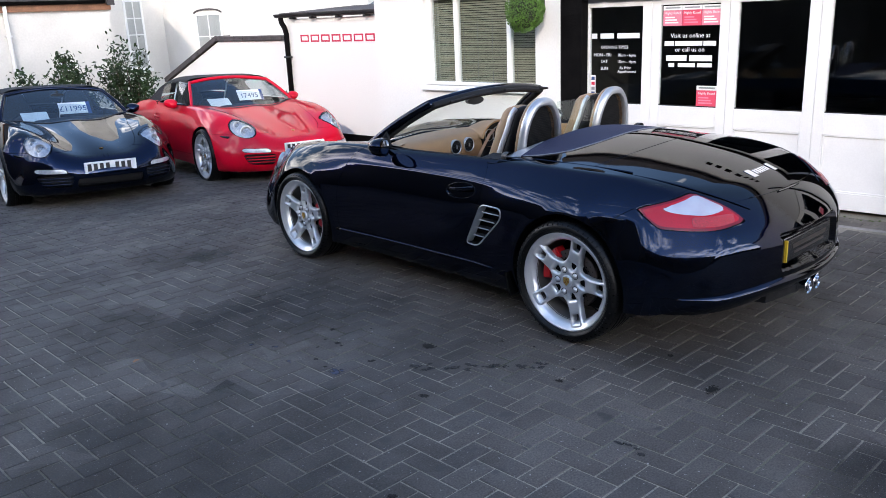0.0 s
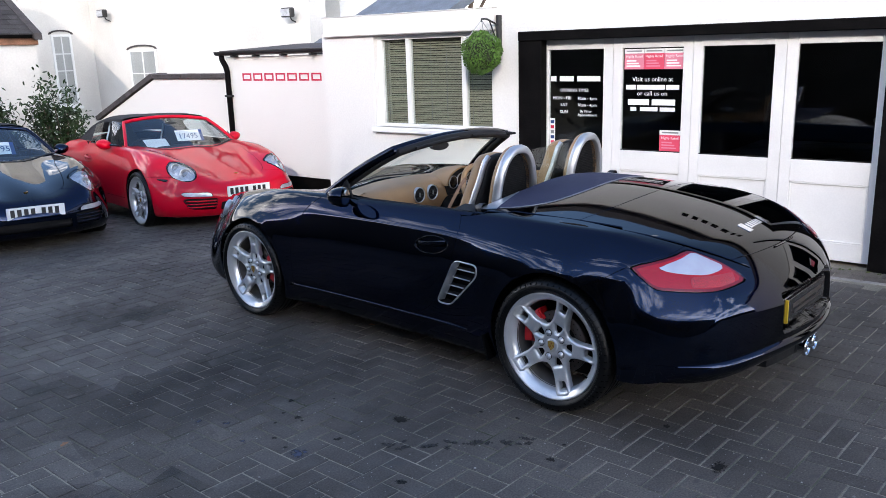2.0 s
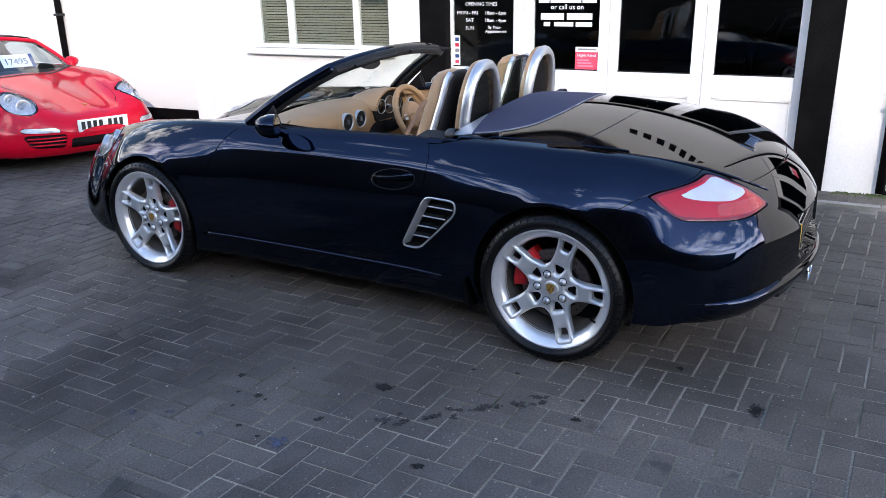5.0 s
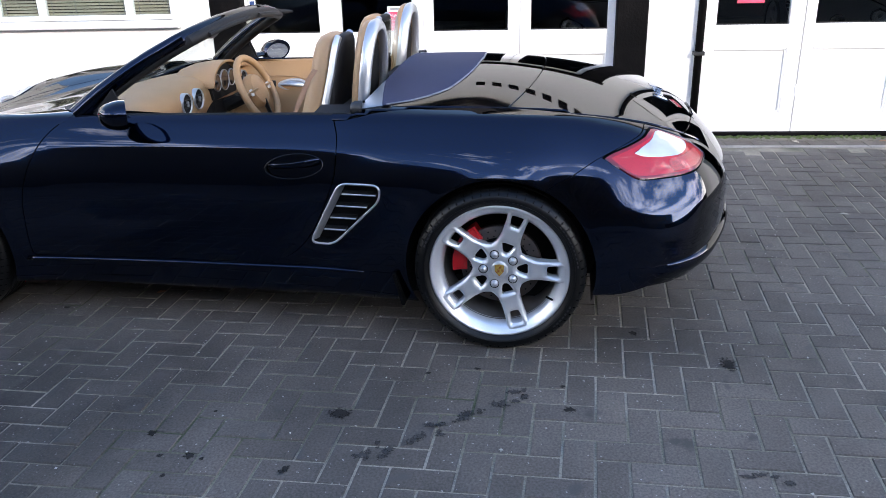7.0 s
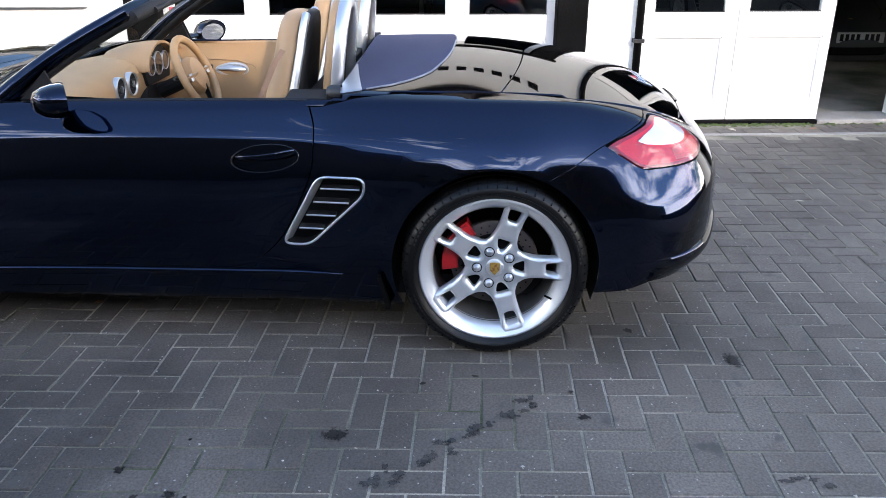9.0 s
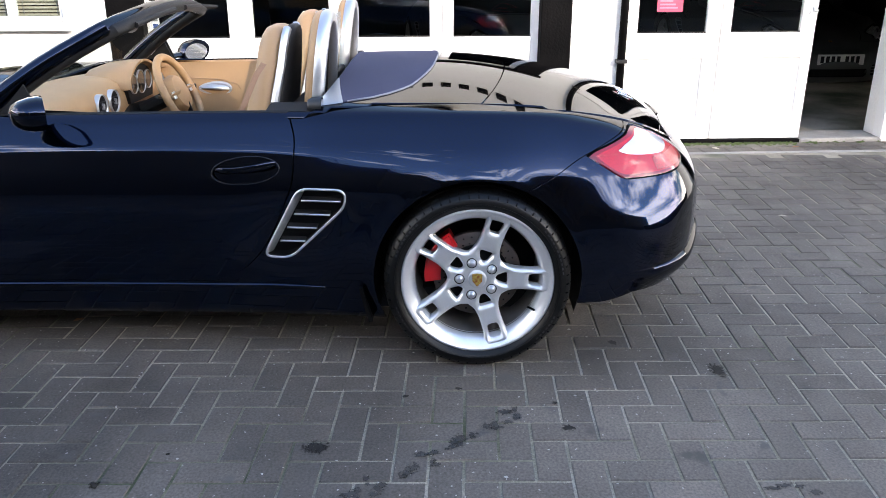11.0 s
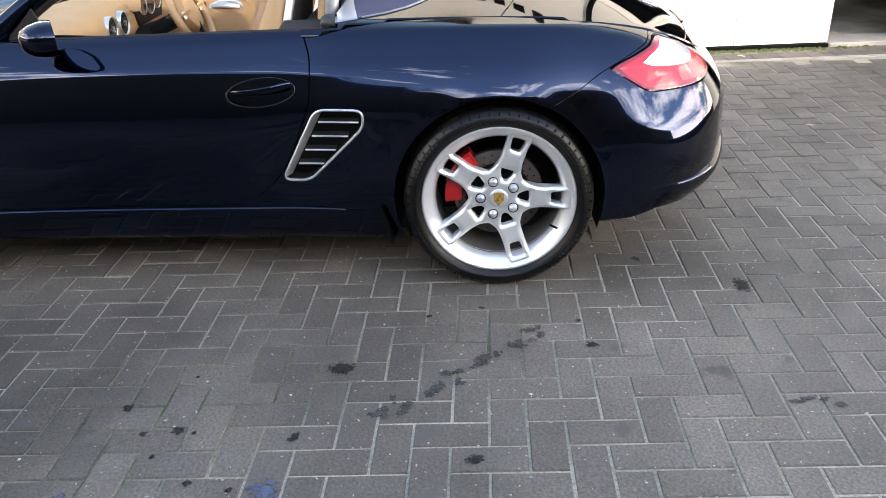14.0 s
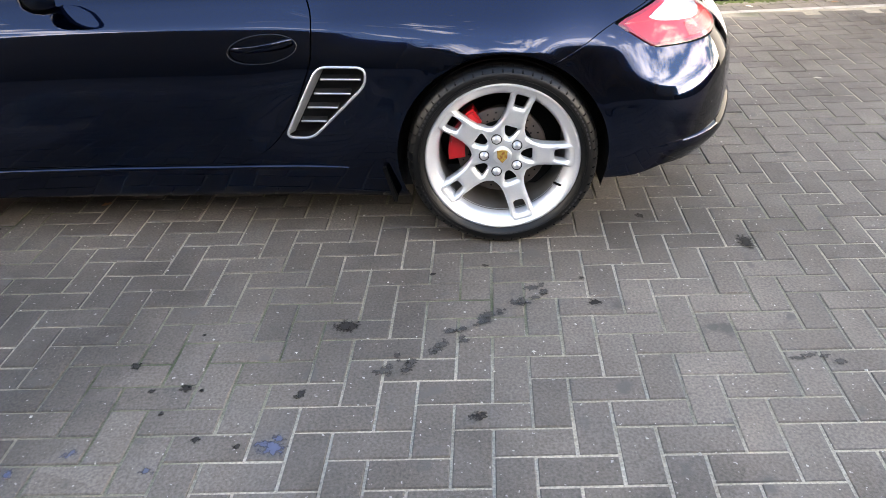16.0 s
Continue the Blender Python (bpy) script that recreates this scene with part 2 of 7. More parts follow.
PLATE_BLACK = surface("black_plate", (0.01, 0.01, 0.011), 0.25, coat=0.3, blotch=(10, 0.2))
PINK = surface("pink_sticker", (0.70, 0.07, 0.13), 0.45, blotch=(5, 0.08))
PINK_LIGHT = surface("rose_sticker", (0.72, 0.22, 0.30), 0.45, blotch=(5, 0.08))
SIGN_RED = surface("red_sign_paint", (0.55, 0.015, 0.06), 0.5, blotch=(12, 0.15))
WHITE_VINYL = surface("white_vinyl", (0.80, 0.80, 0.80), 0.5, blotch=(20, 0.05))
PAPER = surface("paper", (0.74, 0.78, 0.82), 0.6, blotch=(8, 0.08))
SLAT = surface("beige_blind", (0.52, 0.48, 0.38), 0.6, blotch=(5, 0.1), vary=0.12)
# near black: the darkness of the rooms is put into the colour
UNLIT_ROOM = surface("unlit_room", (0.03, 0.028, 0.027), 0.9, blotch=(1.5, 0.4))
GARAGE_FLOOR = surface("grey_floor_paint", (0.14, 0.14, 0.15), 0.35, blotch=(2, 0.3), grain=(60, 0.15))
LEAF = surface("boxwood_leaf", (0.085, 0.19, 0.025), 0.5, blotch=(30, 0.3), vary=0.45)
LEAF_DARK = surface("laurel_leaf", (0.020, 0.046, 0.011), 0.5, spec=0.3, blotch=(10, 0.3), vary=0.45)
BARK = surface("bark", (0.10, 0.07, 0.05), 0.9, blotch=(8, 0.4), grain=(60, 0.3), bump=(40, 0.6))
DEAD_LEAF = surface("dead_leaf", (0.30, 0.13, 0.06), 0.7, blotch=(30, 0.3), vary=0.4)
MOSS = surface("moss", (0.06, 0.085, 0.02), 0.95, grain=(120, 0.5), bump=(90, 0.6))
HEDGE = surface("far_hedge", (0.022, 0.030, 0.014), 0.9, blotch=(2, 0.5), bump=(20, 0.8))
GLASS = glass("window_glass", (0.95, 0.98, 0.97), skin=0.04)
CAR_GLASS = glass("car_glass", (0.96, 1.0, 0.97), clear=0.94)
SCREEN_GLASS = glass("tinted_screen_glass", (0.86, 0.95, 0.97), clear=0.85, skin=0.13)
LAMP_COVER = glass("lamp_cover", (0.97, 0.98, 1.0), clear=0.95, skin=0.09)
DARK_GLASS = glass("tinted_glass", (0.45, 0.5, 0.5))
HOUSE_GLASS = glass("house_glass", (0.80, 0.84, 0.86))
DARK_LAMP = surface("lamp_glass", (0.30, 0.32, 0.35), 0.08, 0.4, coat=1.0, blotch=(40, 0.4))
BLUE_INK = surface("blue_ink", (0.02, 0.06, 0.20), 0.5, blotch=(10, 0.1))
MIRROR = surface("mirror", (0.85, 0.86, 0.88), 0.02, 1.0)


GRIT = surface("pale_grit", (0.42, 0.40, 0.36), 0.8, blotch=(30, 0.2), vary=0.5)
CHALK = surface("chalk_leaf", (0.45, 0.40, 0.33), 0.7, blotch=(30, 0.3))


# ---- mesh helpers ----
def part(name, bm, material, parent=None, label="", smooth=False):
    """Links a bmesh as one mesh object, under a thing or a part."""
    me = bpy.data.meshes.new(name)
    bm.to_mesh(me)
    bm.free()
    return put(name, me, material, parent, label, smooth)


def put(name, me, material, parent=None, label="", smooth=False):
    for m in (material if isinstance(material, (list, tuple)) else [material]):
        me.materials.append(m)
    if smooth:
        me.polygons.foreach_set("use_smooth", [True] * len(me.polygons))
    ob = new(name, me)
    if parent:
        ob.parent = parent
    return tagged(ob, label)


def raw(name, verts, faces, material, parent=None, label="", smooth=False):
    me = bpy.data.meshes.new(name)
    me.from_pydata([tuple(map(float, v)) for v in verts], [], [tuple(map(int, f)) for f in faces])
    me.update()
    return put(name, me, material, parent, label, smooth)


def thing(name, m, label, category, group="", kind=""):
    """An empty that carries a thing's parts."""
    ob = new(name)
    ob.empty_display_size = 0.1
    ob.matrix_world = m
    return tagged(ob, label, category, group, kind)


def box(bm, lo, hi, bevel=0.0, seg=1):
    r = bmesh.ops.create_cube(bm, size=1)
    c, s = [(a + b) / 2 for a, b in zip(lo, hi)], [abs(b - a) for a, b in zip(lo, hi)]
    bmesh.ops.transform(bm, matrix=Matrix.Translation(c) @ Matrix.Diagonal((*s, 1)), verts=r["verts"])
    if bevel:
        bmesh.ops.bevel(bm, geom=list({e for v in r["verts"] for e in v.link_edges}), offset=bevel, segments=seg, affect="EDGES", profile=0.5)
    return bm


def boxed(lo, hi, bevel=0.0, seg=1):
    return box(bmesh.new(), lo, hi, bevel, seg)


def tube(bm, pts, r, n=8, closed=False, flat=1.0):
    """A round bar along points; r one radius or one for each point."""
    pts = [Vector(p) for p in pts]
    rs = r if isinstance(r, (list, tuple)) else [r] * len(pts)
    rings, up = [], None
    for i, p in enumerate(pts):
        a, b = pts[i - 1] if (i or closed) else p, pts[(i + 1) % len(pts)] if (i < len(pts) - 1 or closed) else p
        d = (b - a).normalized()
        if up is None:
            up = d.orthogonal().normalized()
        up = (up - d * up.dot(d)).normalized()
        w = d.cross(up)
        rings.append([bm.verts.new(p + (up * math.cos(q) * flat + w * math.sin(q)) * rs[i]) for q in [2 * math.pi * k / n for k in range(n)]])
    for i in range(len(rings) if closed else len(rings) - 1):
        a, b = rings[i], rings[(i + 1) % len(rings)]
        for k in range(n):
            bm.faces.new((a[k], a[(k + 1) % n], b[(k + 1) % n], b[k]))
    if not closed:
        bm.faces.new(rings[0][::-1]), bm.faces.new(rings[-1])
    return bm


def lathe(bm, profile, n=48, axis="y", mid=(0, 0, 0)):
    """Turns (radius, along) pairs round an axis."""
    rings = []
    for r, h in profile:
        ring = []
        for k in range(n):
            c, s = r * math.cos(2 * math.pi * k / n), r * math.sin(2 * math.pi * k / n)
            p = {"y": (c, h, s), "z": (c, s, h), "x": (h, c, s)}[axis]
            ring.append(bm.verts.new(Vector(p) + Vector(mid)))
        rings.append(ring)
    for a, b in zip(rings, rings[1:]):
        for k in range(n):
            bm.faces.new((a[k], b[k], b[(k + 1) % n], a[(k + 1) % n]))
    return bm


def prism(bm, outline, y0, y1, axis="y"):
    """A flat outline of (a, b) pairs given depth along an axis."""
    place = {"y": lambda a, b, h: (a, h, b), "z": lambda a, b, h: (a, b, h), "x": lambda a, b, h: (h, a, b)}[axis]
    lo = [bm.verts.new(place(a, b, y0)) for a, b in outline]
    hi = [bm.verts.new(place(a, b, y1)) for a, b in outline]
    bm.faces.new(lo), bm.faces.new(hi[::-1])
    for k in range(len(outline)):
        j = (k + 1) % len(outline)
        bm.faces.new((lo[k], hi[k], hi[j], lo[j]))
    bmesh.ops.recalc_face_normals(bm, faces=bm.faces)
    return bm


def words(name, text, size, m, material, parent, label="", align="CENTER", deep=0.0008):
    """Lettering as a thin mesh, in the built-in font."""
    cu = bpy.data.curves.new(name, "FONT")
    cu.body, cu.size, cu.align_x, cu.extrude, cu.resolution_u = text, size, align, deep, 2
    t = bpy.data.objects.new(name, cu)
    scene.collection.objects.link(t)
    me = bpy.data.meshes.new_from_object(t.evaluated_get(bpy.context.evaluated_depsgraph_get()))
    bpy.data.objects.remove(t)
    me.materials.clear()
    ob = put(name, me, material, parent, label)
    ob.matrix_local = m
    return ob

# ---- the yard: ground, paving, facade ----
X0 = 6.58      # plane of the white facade, which runs along y


def structure(name, bm, material, label, category, parent=None, smooth=False):
    ob = part(name, bm, material, parent, label, smooth)
    return tagged(ob, label, category, kind="structure")


def fall(y, x=6.3):
    """The yard drops a little towards the parked cars, and there also towards the wall."""
    q = min(max((y - 5.2) / 4.5, 0), 1)
    q = q * q * (3 - 2 * q)
    return -0.17 * q - 0.04 * min(max(y - 8.85, 0), 3) - 0.031 * q * (min(max(x, 2.0), 8.0) - 6.3)


gy = [-400, -60, -10] + [5.0 + 0.25 * k for k in range(22)] + [10.5, 11, 11.4, 11.85, 14, 60, 400]
gx = [-400, -20, -4.2, 2.0, 3.5, 5.0, 6.5, 8.0, 20, 400]
raw("ground", [(x, y, fall(y, x) - 0.0042) for y in gy for x in gx],
    [(j * len(gx) + i, j * len(gx) + i + 1, (j + 1) * len(gx) + i + 1, (j + 1) * len(gx) + i) for j in range(len(gy) - 1) for i in range(len(gx) - 1)], JOINT)
ground = tagged(bpy.data.objects["ground"], "sandy joints and bedding of the block paved yard", "ground", kind="structure")

# facade wall of the garages: piers, sill walls and lintels round real openings
bm = bmesh.new()
TH = 0.26
for y0, y1, z0, z1 in ((6.50, 7.27, 0.0, 1.92), (4.99, 6.50, 0.0, 0.93), (4.99, 6.50, 1.87, 1.92), (4.69, 4.99, 0.0, 1.86),
                       (0.985, 1.385, 0.0, 1.86), (-1.42, -1.12, 0.0, 1.86), (-5.5, -1.42, 0.0, 1.86)):
    bm = bmesh.new()
    box(bm, (X0, y0, z0 - 0.1 * (z0 == 0)), (X0 + TH, y1, z1))
    structure("wall_facade", bm, RENDER, "white rendered garage wall, slightly stained", "wall")
bm = bmesh.new()
box(bm, (X0, -5.5, 1.86), (X0 + TH, 4.99, 3.0))
structure("wall_upper", bm, RENDER, "white rendered upper wall over the black beam", "wall")
bm = bmesh.new()
box(bm, (X0 - 0.09, -5.5, 3.0), (X0 + TH, 4.99, 3.09))
structure("roof_edge", bm, COPING, "dark edge of the flat garage roof", "trim")
bm = bmesh.new()
box(bm, (X0 - 0.05, 4.93, 1.885), (X0 + TH, 7.20, 2.09), 0.008)
structure("parapet", bm, RENDER, "white rendered parapet band over the office window", "parapet")
bm = bmesh.new()
box(bm, (X0 - 0.055, 4.92, 2.09), (X0 + TH + 0.02, 7.21, 2.098), 0.002)
structure("parapet_cap", bm, RENDER, "thin white capping of the parapet", "trim")
XS = 7.45      # plane of the wall with the red lettering, set back from the office
bm = bmesh.new()
box(bm, (XS, 7.27, -0.4), (XS + TH, 10.05, 1.70))
structure("wall_sign", bm, RENDER, "white rendered wall of the lean-to with red lettering", "wall")
bm = bmesh.new()
box(bm, (XS - 0.02, 7.27, -0.4), (XS, 10.05, 0.10), 0.005)
structure("baseboard", bm, BLACK_WOOD, "black painted plinth along the foot of the white wall", "plinth")

# black timber frame of the main doors
frame_black = thing("door_frame", Matrix(), "black painted timber posts and beam round the garage doors", "door frame", kind="structure")
part("beam", boxed((X0 - 0.03, 1.36, 1.775), (X0 + 0.16, 4.685, 1.86), 0.006), BLACK_WOOD, frame_black)
part("post", boxed((X0 - 0.015, 4.445, -0.02), (X0 + 0.16, 4.69, 1.775), 0.006), BLACK_WOOD, frame_black)
part("post", boxed((X0 - 0.015, 1.385, -0.02), (X0 + 0.16, 1.61, 1.775), 0.006), BLACK_WOOD, frame_black)
# raised lettering over the doors, told only from its reflection in the car
lettering = thing("sign_lettering", pose(X0, 2.0, 2.66), "raised black lettering on the white wall over the doors", "sign")
for k in range(7):
    part("letter", boxed((-0.014, 0.55 - 0.18 * k, -0.045), (0.0, 0.65 - 0.18 * k, 0.045), 0.003), BLACK_WOOD, lettering)


def panelled_leaf(name, y0, y1, x, glass_y, glass_z, panel_y, panel_z, top, label):
    """One door leaf: stiles and rails round a glass pane, above a sunk panel."""
    t = 0.045
    d = thing(name, Matrix(), label, "door", "garage doors", "structure")
    gy0, gy1 = glass_y
    gz0, gz1 = glass_z
    py0, py1 = panel_y
    pz0, pz1 = panel_z
    part("stile", boxed((x, y0, 0.03), (x + t, min(gy0, py0), top), 0.003), DOOR_WHITE, d)
    part("stile", boxed((x, max(gy1, py1), 0.03), (x + t, y1, top), 0.003), DOOR_WHITE, d)
    a, b = min(gy0, py0), max(gy1, py1)
    for z0, z1 in ((gz1, top), (pz1, gz0), (0.03, pz0)):
        part("rail", boxed((x, a, z0), (x + t, b, z1), 0.003), DOOR_WHITE, d)
    if gy0 > a + 1e-3:
        part("stile", boxed((x + 0.001, a, gz0), (x + t, gy0, gz1), 0.002), DOOR_WHITE, d)
    if gy1 < b - 1e-3:
        part("stile", boxed((x + 0.001, gy1, gz0), (x + t, b, gz1), 0.002), DOOR_WHITE, d)
    part("panel", boxed((x + 0.018, a, pz0), (x + 0.034, b, pz1)), DOOR_WHITE, d)
    bmq = bmesh.new()
    for lo, hi in (((x + 0.004, a, pz0), (x + 0.018, a + 0.014, pz1)), ((x + 0.004, b - 0.014, pz0), (x + 0.018, b, pz1)),
                   ((x + 0.004, a, pz1 - 0.014), (x + 0.018, b, pz1)), ((x + 0.004, a, pz0), (x + 0.018, b, pz0 + 0.014))):
        box(bmq, lo, hi, 0.003)
    part("moulding", bmq, DOOR_WHITE, d)
    pane = part("pane", boxed((x + 0.022, gy0 - 0.004, gz0 - 0.004), (x + 0.027, gy1 + 0.004, gz1 + 0.004)), GLASS, d, "dark reflecting window pane")
    part("bead", boxed((x + 0.006, gy0, gz0), (x + 0.022, gy1, gz0 + 0.008)), BLACK_TRIM, d)
    return d


DX = X0 + 0.085
leaves = []
for k, (y0, y1, g0, g1) in enumerate(((3.775, 4.445, 3.867, 4.422), (3.06, 3.772, 3.143, 3.691), (2.325, 3.057, 2.414, 2.98), (1.61, 2.322, 1.668, 2.24))):
    leaves.append(panelled_leaf("door_%d" % (k + 1), y0, y1, DX, (g0, g1), (0.806, 1.688), (g0 + 0.005, g1 - 0.005), (0.17, 0.632), 1.775,
                                "white painted garage door leaf with dark glass and sunk panel"))
D2 = X0 + 0.02
leaves.append(panelled_leaf("door_5", 0.262, 0.965, D2, (0.367, 0.885), (0.828, 1.688), (0.36, 0.885), (0.175, 0.655), 1.86,
                            "white garage door leaf, closed, with dark glass and sunk panel"))
leaves.append(panelled_leaf("door_6", -0.46, 0.256, D2, (-0.352, 0.181), (0.832, 1.688), (-0.40, 0.181), (0.175, 0.66), 1.86,
                            "white garage door leaf, closed, beside the open bay"))
for d, ys in ((leaves[0], (3.79,)), (leaves[2], (2.34,)), (leaves[4], (0.27,)), (leaves[5], (-0.44,))):
    for y in ys:
        for z in (0.30, 1.55):
            part("hinge", boxed((d is leaves[0] and DX - 0.006 or (DX if d is leaves[2] else D2) - 0.006, y - 0.016, z), ((DX if d in leaves[:4] else D2) + 0.001, y - 0.004, z + 0.09), 0.001), DOOR_WHITE, d)
part("door_handle", tube(bmesh.new(), [(D2 - 0.03, -0.41, 1.01), (D2 - 0.04, -0.41, 0.99), (D2 - 0.03, -0.44, 0.985)], 0.012, 8), GREY_METAL, leaves[5], "small dull metal handle")
part("threshold", boxed((X0 - 0.01, -0.46, -0.05), (X0 + 0.1, 0.985, 0.026), 0.004), BLACK_WOOD, leaves[4])
bm = bmesh.new()
box(bm, (X0 - 0.01, -1.12, -0.3), (X0 + 0.28, -0.46, 0.03), 0.01)
structure("door_step", bm, EDGE_STONE, "pale concrete sill of the open garage bay", "step")
bm = bmesh.new()
box(bm, (X0 - 0.02, -1.16, 0.02), (X0 + 0.1, -1.10, 1.86), 0.004)
structure("trim", bm, DOOR_WHITE, "white painted door jamb of the open bay", "door jamb")

# rooms behind the facade
bm = bmesh.new()
box(bm, (X0 + TH + 0.02, -5.4, -0.3), (14.9, 4.9, -0.15))
structure("floor", bm, GARAGE_FLOOR, "grey painted garage floor, worn and shiny", "floor")
bm = bmesh.new()
box(bm, (14.9, -5.5, -0.3), (15.1, 5.0, 3.0))
box(bm, (X0 + TH, -5.6, -0.3), (14.9, -5.4, 3.0))
box(bm, (X0 + TH, 4.78, -0.3), (14.9, 4.98, 3.0))
structure("wall_inside", bm, UNLIT_ROOM, "garage inside walls, coloured near black for the missing light", "wall")
bm = bmesh.new()
box(bm, (X0 + TH, -5.4, 2.7), (14.9, 4.78, 2.9))
structure("ceiling", bm, UNLIT_ROOM, "garage ceiling, coloured near black for the missing light", "ceiling")
bm = bmesh.new()
box(bm, (X0 + TH, 4.98, -0.1), (X0 + TH + 0.05, 4.99, 2.9))
box(bm, (8.6, 4.98, -0.1), (8.7, 7.2, 2.05))
box(bm, (X0 + TH, 7.2, -0.1), (8.7, 7.27, 2.0))
structure("wall_office", bm, UNLIT_ROOM, "office walls behind the blinds, coloured near black for the missing light", "wall")
bm = bmesh.new()
box(bm, (X0 + TH, 4.98, 2.0), (8.7, 7.25, 2.05))
structure("roof_office", bm, COPING, "flat dark roof behind the parapet", "roof")

# office window
WX = X0 + 0.05
win = thing("window_1", Matrix(), "white three-light office window with lowered beige blinds", "window", kind="structure")
part("window_frame", boxed((WX, 4.99, 1.835), (WX + 0.06, 6.50, 1.87), 0.004), FRAME_WHITE, win)
part("window_frame", boxed((WX, 4.99, 0.93), (WX + 0.06, 6.50, 0.965), 0.004), FRAME_WHITE, win)
for y0, y1 in ((4.99, 5.03), (5.335, 5.39), (6.05, 6.105), (6.43, 6.50)):
    part("mullion", boxed((WX - 0.002, y0, 0.965), (WX + 0.06, y1, 1.835), 0.004), FRAME_WHITE, win)
part("window_sill", boxed((X0 - 0.06, 4.93, 0.875), (X0 + 0.05, 6.53, 0.93), 0.006), FRAME_WHITE, win, "white painted projecting sill")
for y0, y1 in ((5.03, 5.335), (5.39, 6.05), (6.105, 6.43)):
    part("pane", boxed((WX + 0.03, y0, 0.965), (WX + 0.034, y1, 1.835)), GLASS, win)
for y0, y1 in ((5.015, 5.35), (5.375, 6.065), (6.09, 6.45)):
    bl = thing("venetian_blind", Matrix(), "lowered beige venetian blind behind the office window", "blind", "office blinds")
    slat = None
    n = 36
    for k in range(n):
        z = 0.975 + k * 0.0242
        if slat is None:
            b2 = bmesh.new()
            vs = [b2.verts.new(p) for p in ((-0.011, y0, -0.008), (0.011, y0, 0.008), (0.011, y1, 0.008), (-0.011, y1, -0.008))]
            lo = [b2.verts.new(v.co + Vector((0.001, 0, -0.0015))) for v in vs]
            b2.faces.new(vs), b2.faces.new(lo[::-1])
            for a in range(4):
                b2.faces.new((vs[a], lo[a], lo[(a + 1) % 4], vs[(a + 1) % 4]))
            slat = part("slat", b2, SLAT, bl)
            slat.location = (WX + 0.075, 0, z)
        else:
            s2 = new("slat", slat.data)
            s2.parent, s2.location = bl, (WX + 0.075, 0, z)
    for y in ([y0 + 0.05 + (y1 - y0 - 0.1) * q for q in ((0, 1) if y1 - y0 < 0.4 else (0, 0.33, 0.67, 1))]):
        part("cord", boxed((WX + 0.058, y - 0.002, 0.97), (WX + 0.06, y + 0.002, 1.84)), GREY_METAL, bl)

# lean-to roof, gutter and pipes
gut = thing("gutter", Matrix(), "black plastic gutter with brackets and downpipe on the white wall", "gutter")
bm = bmesh.new()
arc = [(math.cos(q) * 0.055, math.sin(q) * 0.055) for q in [math.pi + math.pi * k / 8 for k in range(9)]]
prism(bm, [(XS - 0.06 + a, 1.775 + b) for a, b in arc] + [(XS - 0.06 + 0.047, 1.775), (XS - 0.06 - 0.047, 1.775)], 7.3, 10.2, "y")
part("trough", bm, BLACK_PLASTIC, gut)
for y in (7.7, 8.25, 8.8, 9.35, 9.8):
    part("bracket", boxed((XS - 0.12, y, 1.700), (XS + 0.001, y + 0.035, 1.724), 0.004), BLACK_PLASTIC, gut)
part("downpipe", tube(bmesh.new(), [(XS - 0.06, 10.10, 1.72), (XS - 0.06, 10.09, 1.66), (XS - 0.05, 10.04, 1.58), (XS - 0.045, 10.02, 1.5), (XS - 0.045, 10.02, -0.2)], 0.038, 12), BLACK_WOOD, gut, smooth=True)
for z in (0.5, 1.15):
    part("clip", boxed((XS - 0.09, 9.97, z), (XS + 0.001, 10.07, z + 0.03), 0.004), BLACK_PLASTIC, gut)
bm = bmesh.new()
prism(bm, [(XS - 0.05, 1.785), (8.9, 1.87), (8.9, 1.82), (XS - 0.05, 1.755)], 7.27, 10.15, "y")
structure("roof_lean_to", bm, COPING, "dark felted lean-to roof behind the gutter", "roof")
pipe = thing("drainpipe", Matrix(), "black square drainpipe on the white garage wall", "drainpipe")
part("pipe", tube(bmesh.new(), [(X0 - 0.03, 1.005, 2.6), (X0 - 0.03, 1.005, 0.02)], 0.028, 12), BLACK_WOOD, pipe, smooth=True)
for z in (0.62, 1.7):
    part("clip", boxed((X0 - 0.062, 0.965, z), (X0 + 0.001, 1.045, z + 0.028), 0.003), BLACK_PLASTIC, pipe)

# yard wall with coping that steps down behind the parked cars
YX = 7.70
bm = bmesh.new()
prism(bm, [(9.98, -0.4), (9.98, 1.396), (12.22, 1.396), (14.04, 0.66), (14.04, -0.4)], YX, YX + 0.22, "x")
wall_yard = structure("wall_yard", bm, RENDER, "white rendered yard wall with sloping top", "wall")
cop = thing("coping", Matrix(), "dark weathered coping bricks on the sloping yard wall", "coping", kind="structure")
n = 9
for k in range(n):
    y0, y1 = 9.98 + 2.25 * k / n, 9.98 + 2.25 * (k + 1) / n - 0.008
    part("coping_brick", boxed((YX - 0.045, y0, 1.396), (YX + 0.26, y1, 1.465), 0.006), COPING, cop)
for k in range(n):
    a = Vector((12.24 + 1.8 * k / n, 1.41 - 0.73 * k / n))
    b = Vector((12.24 + 1.8 * (k + 0.96) / n, 1.41 - 0.73 * (k + 0.96) / n))
    up = Vector((0.37, 0.93)) * 0.075
    part("coping_brick", prism(bmesh.new(), [tuple(a), tuple(b), tuple(b + up), tuple(a + up)], YX - 0.045, YX + 0.26, "x"), COPING, cop)

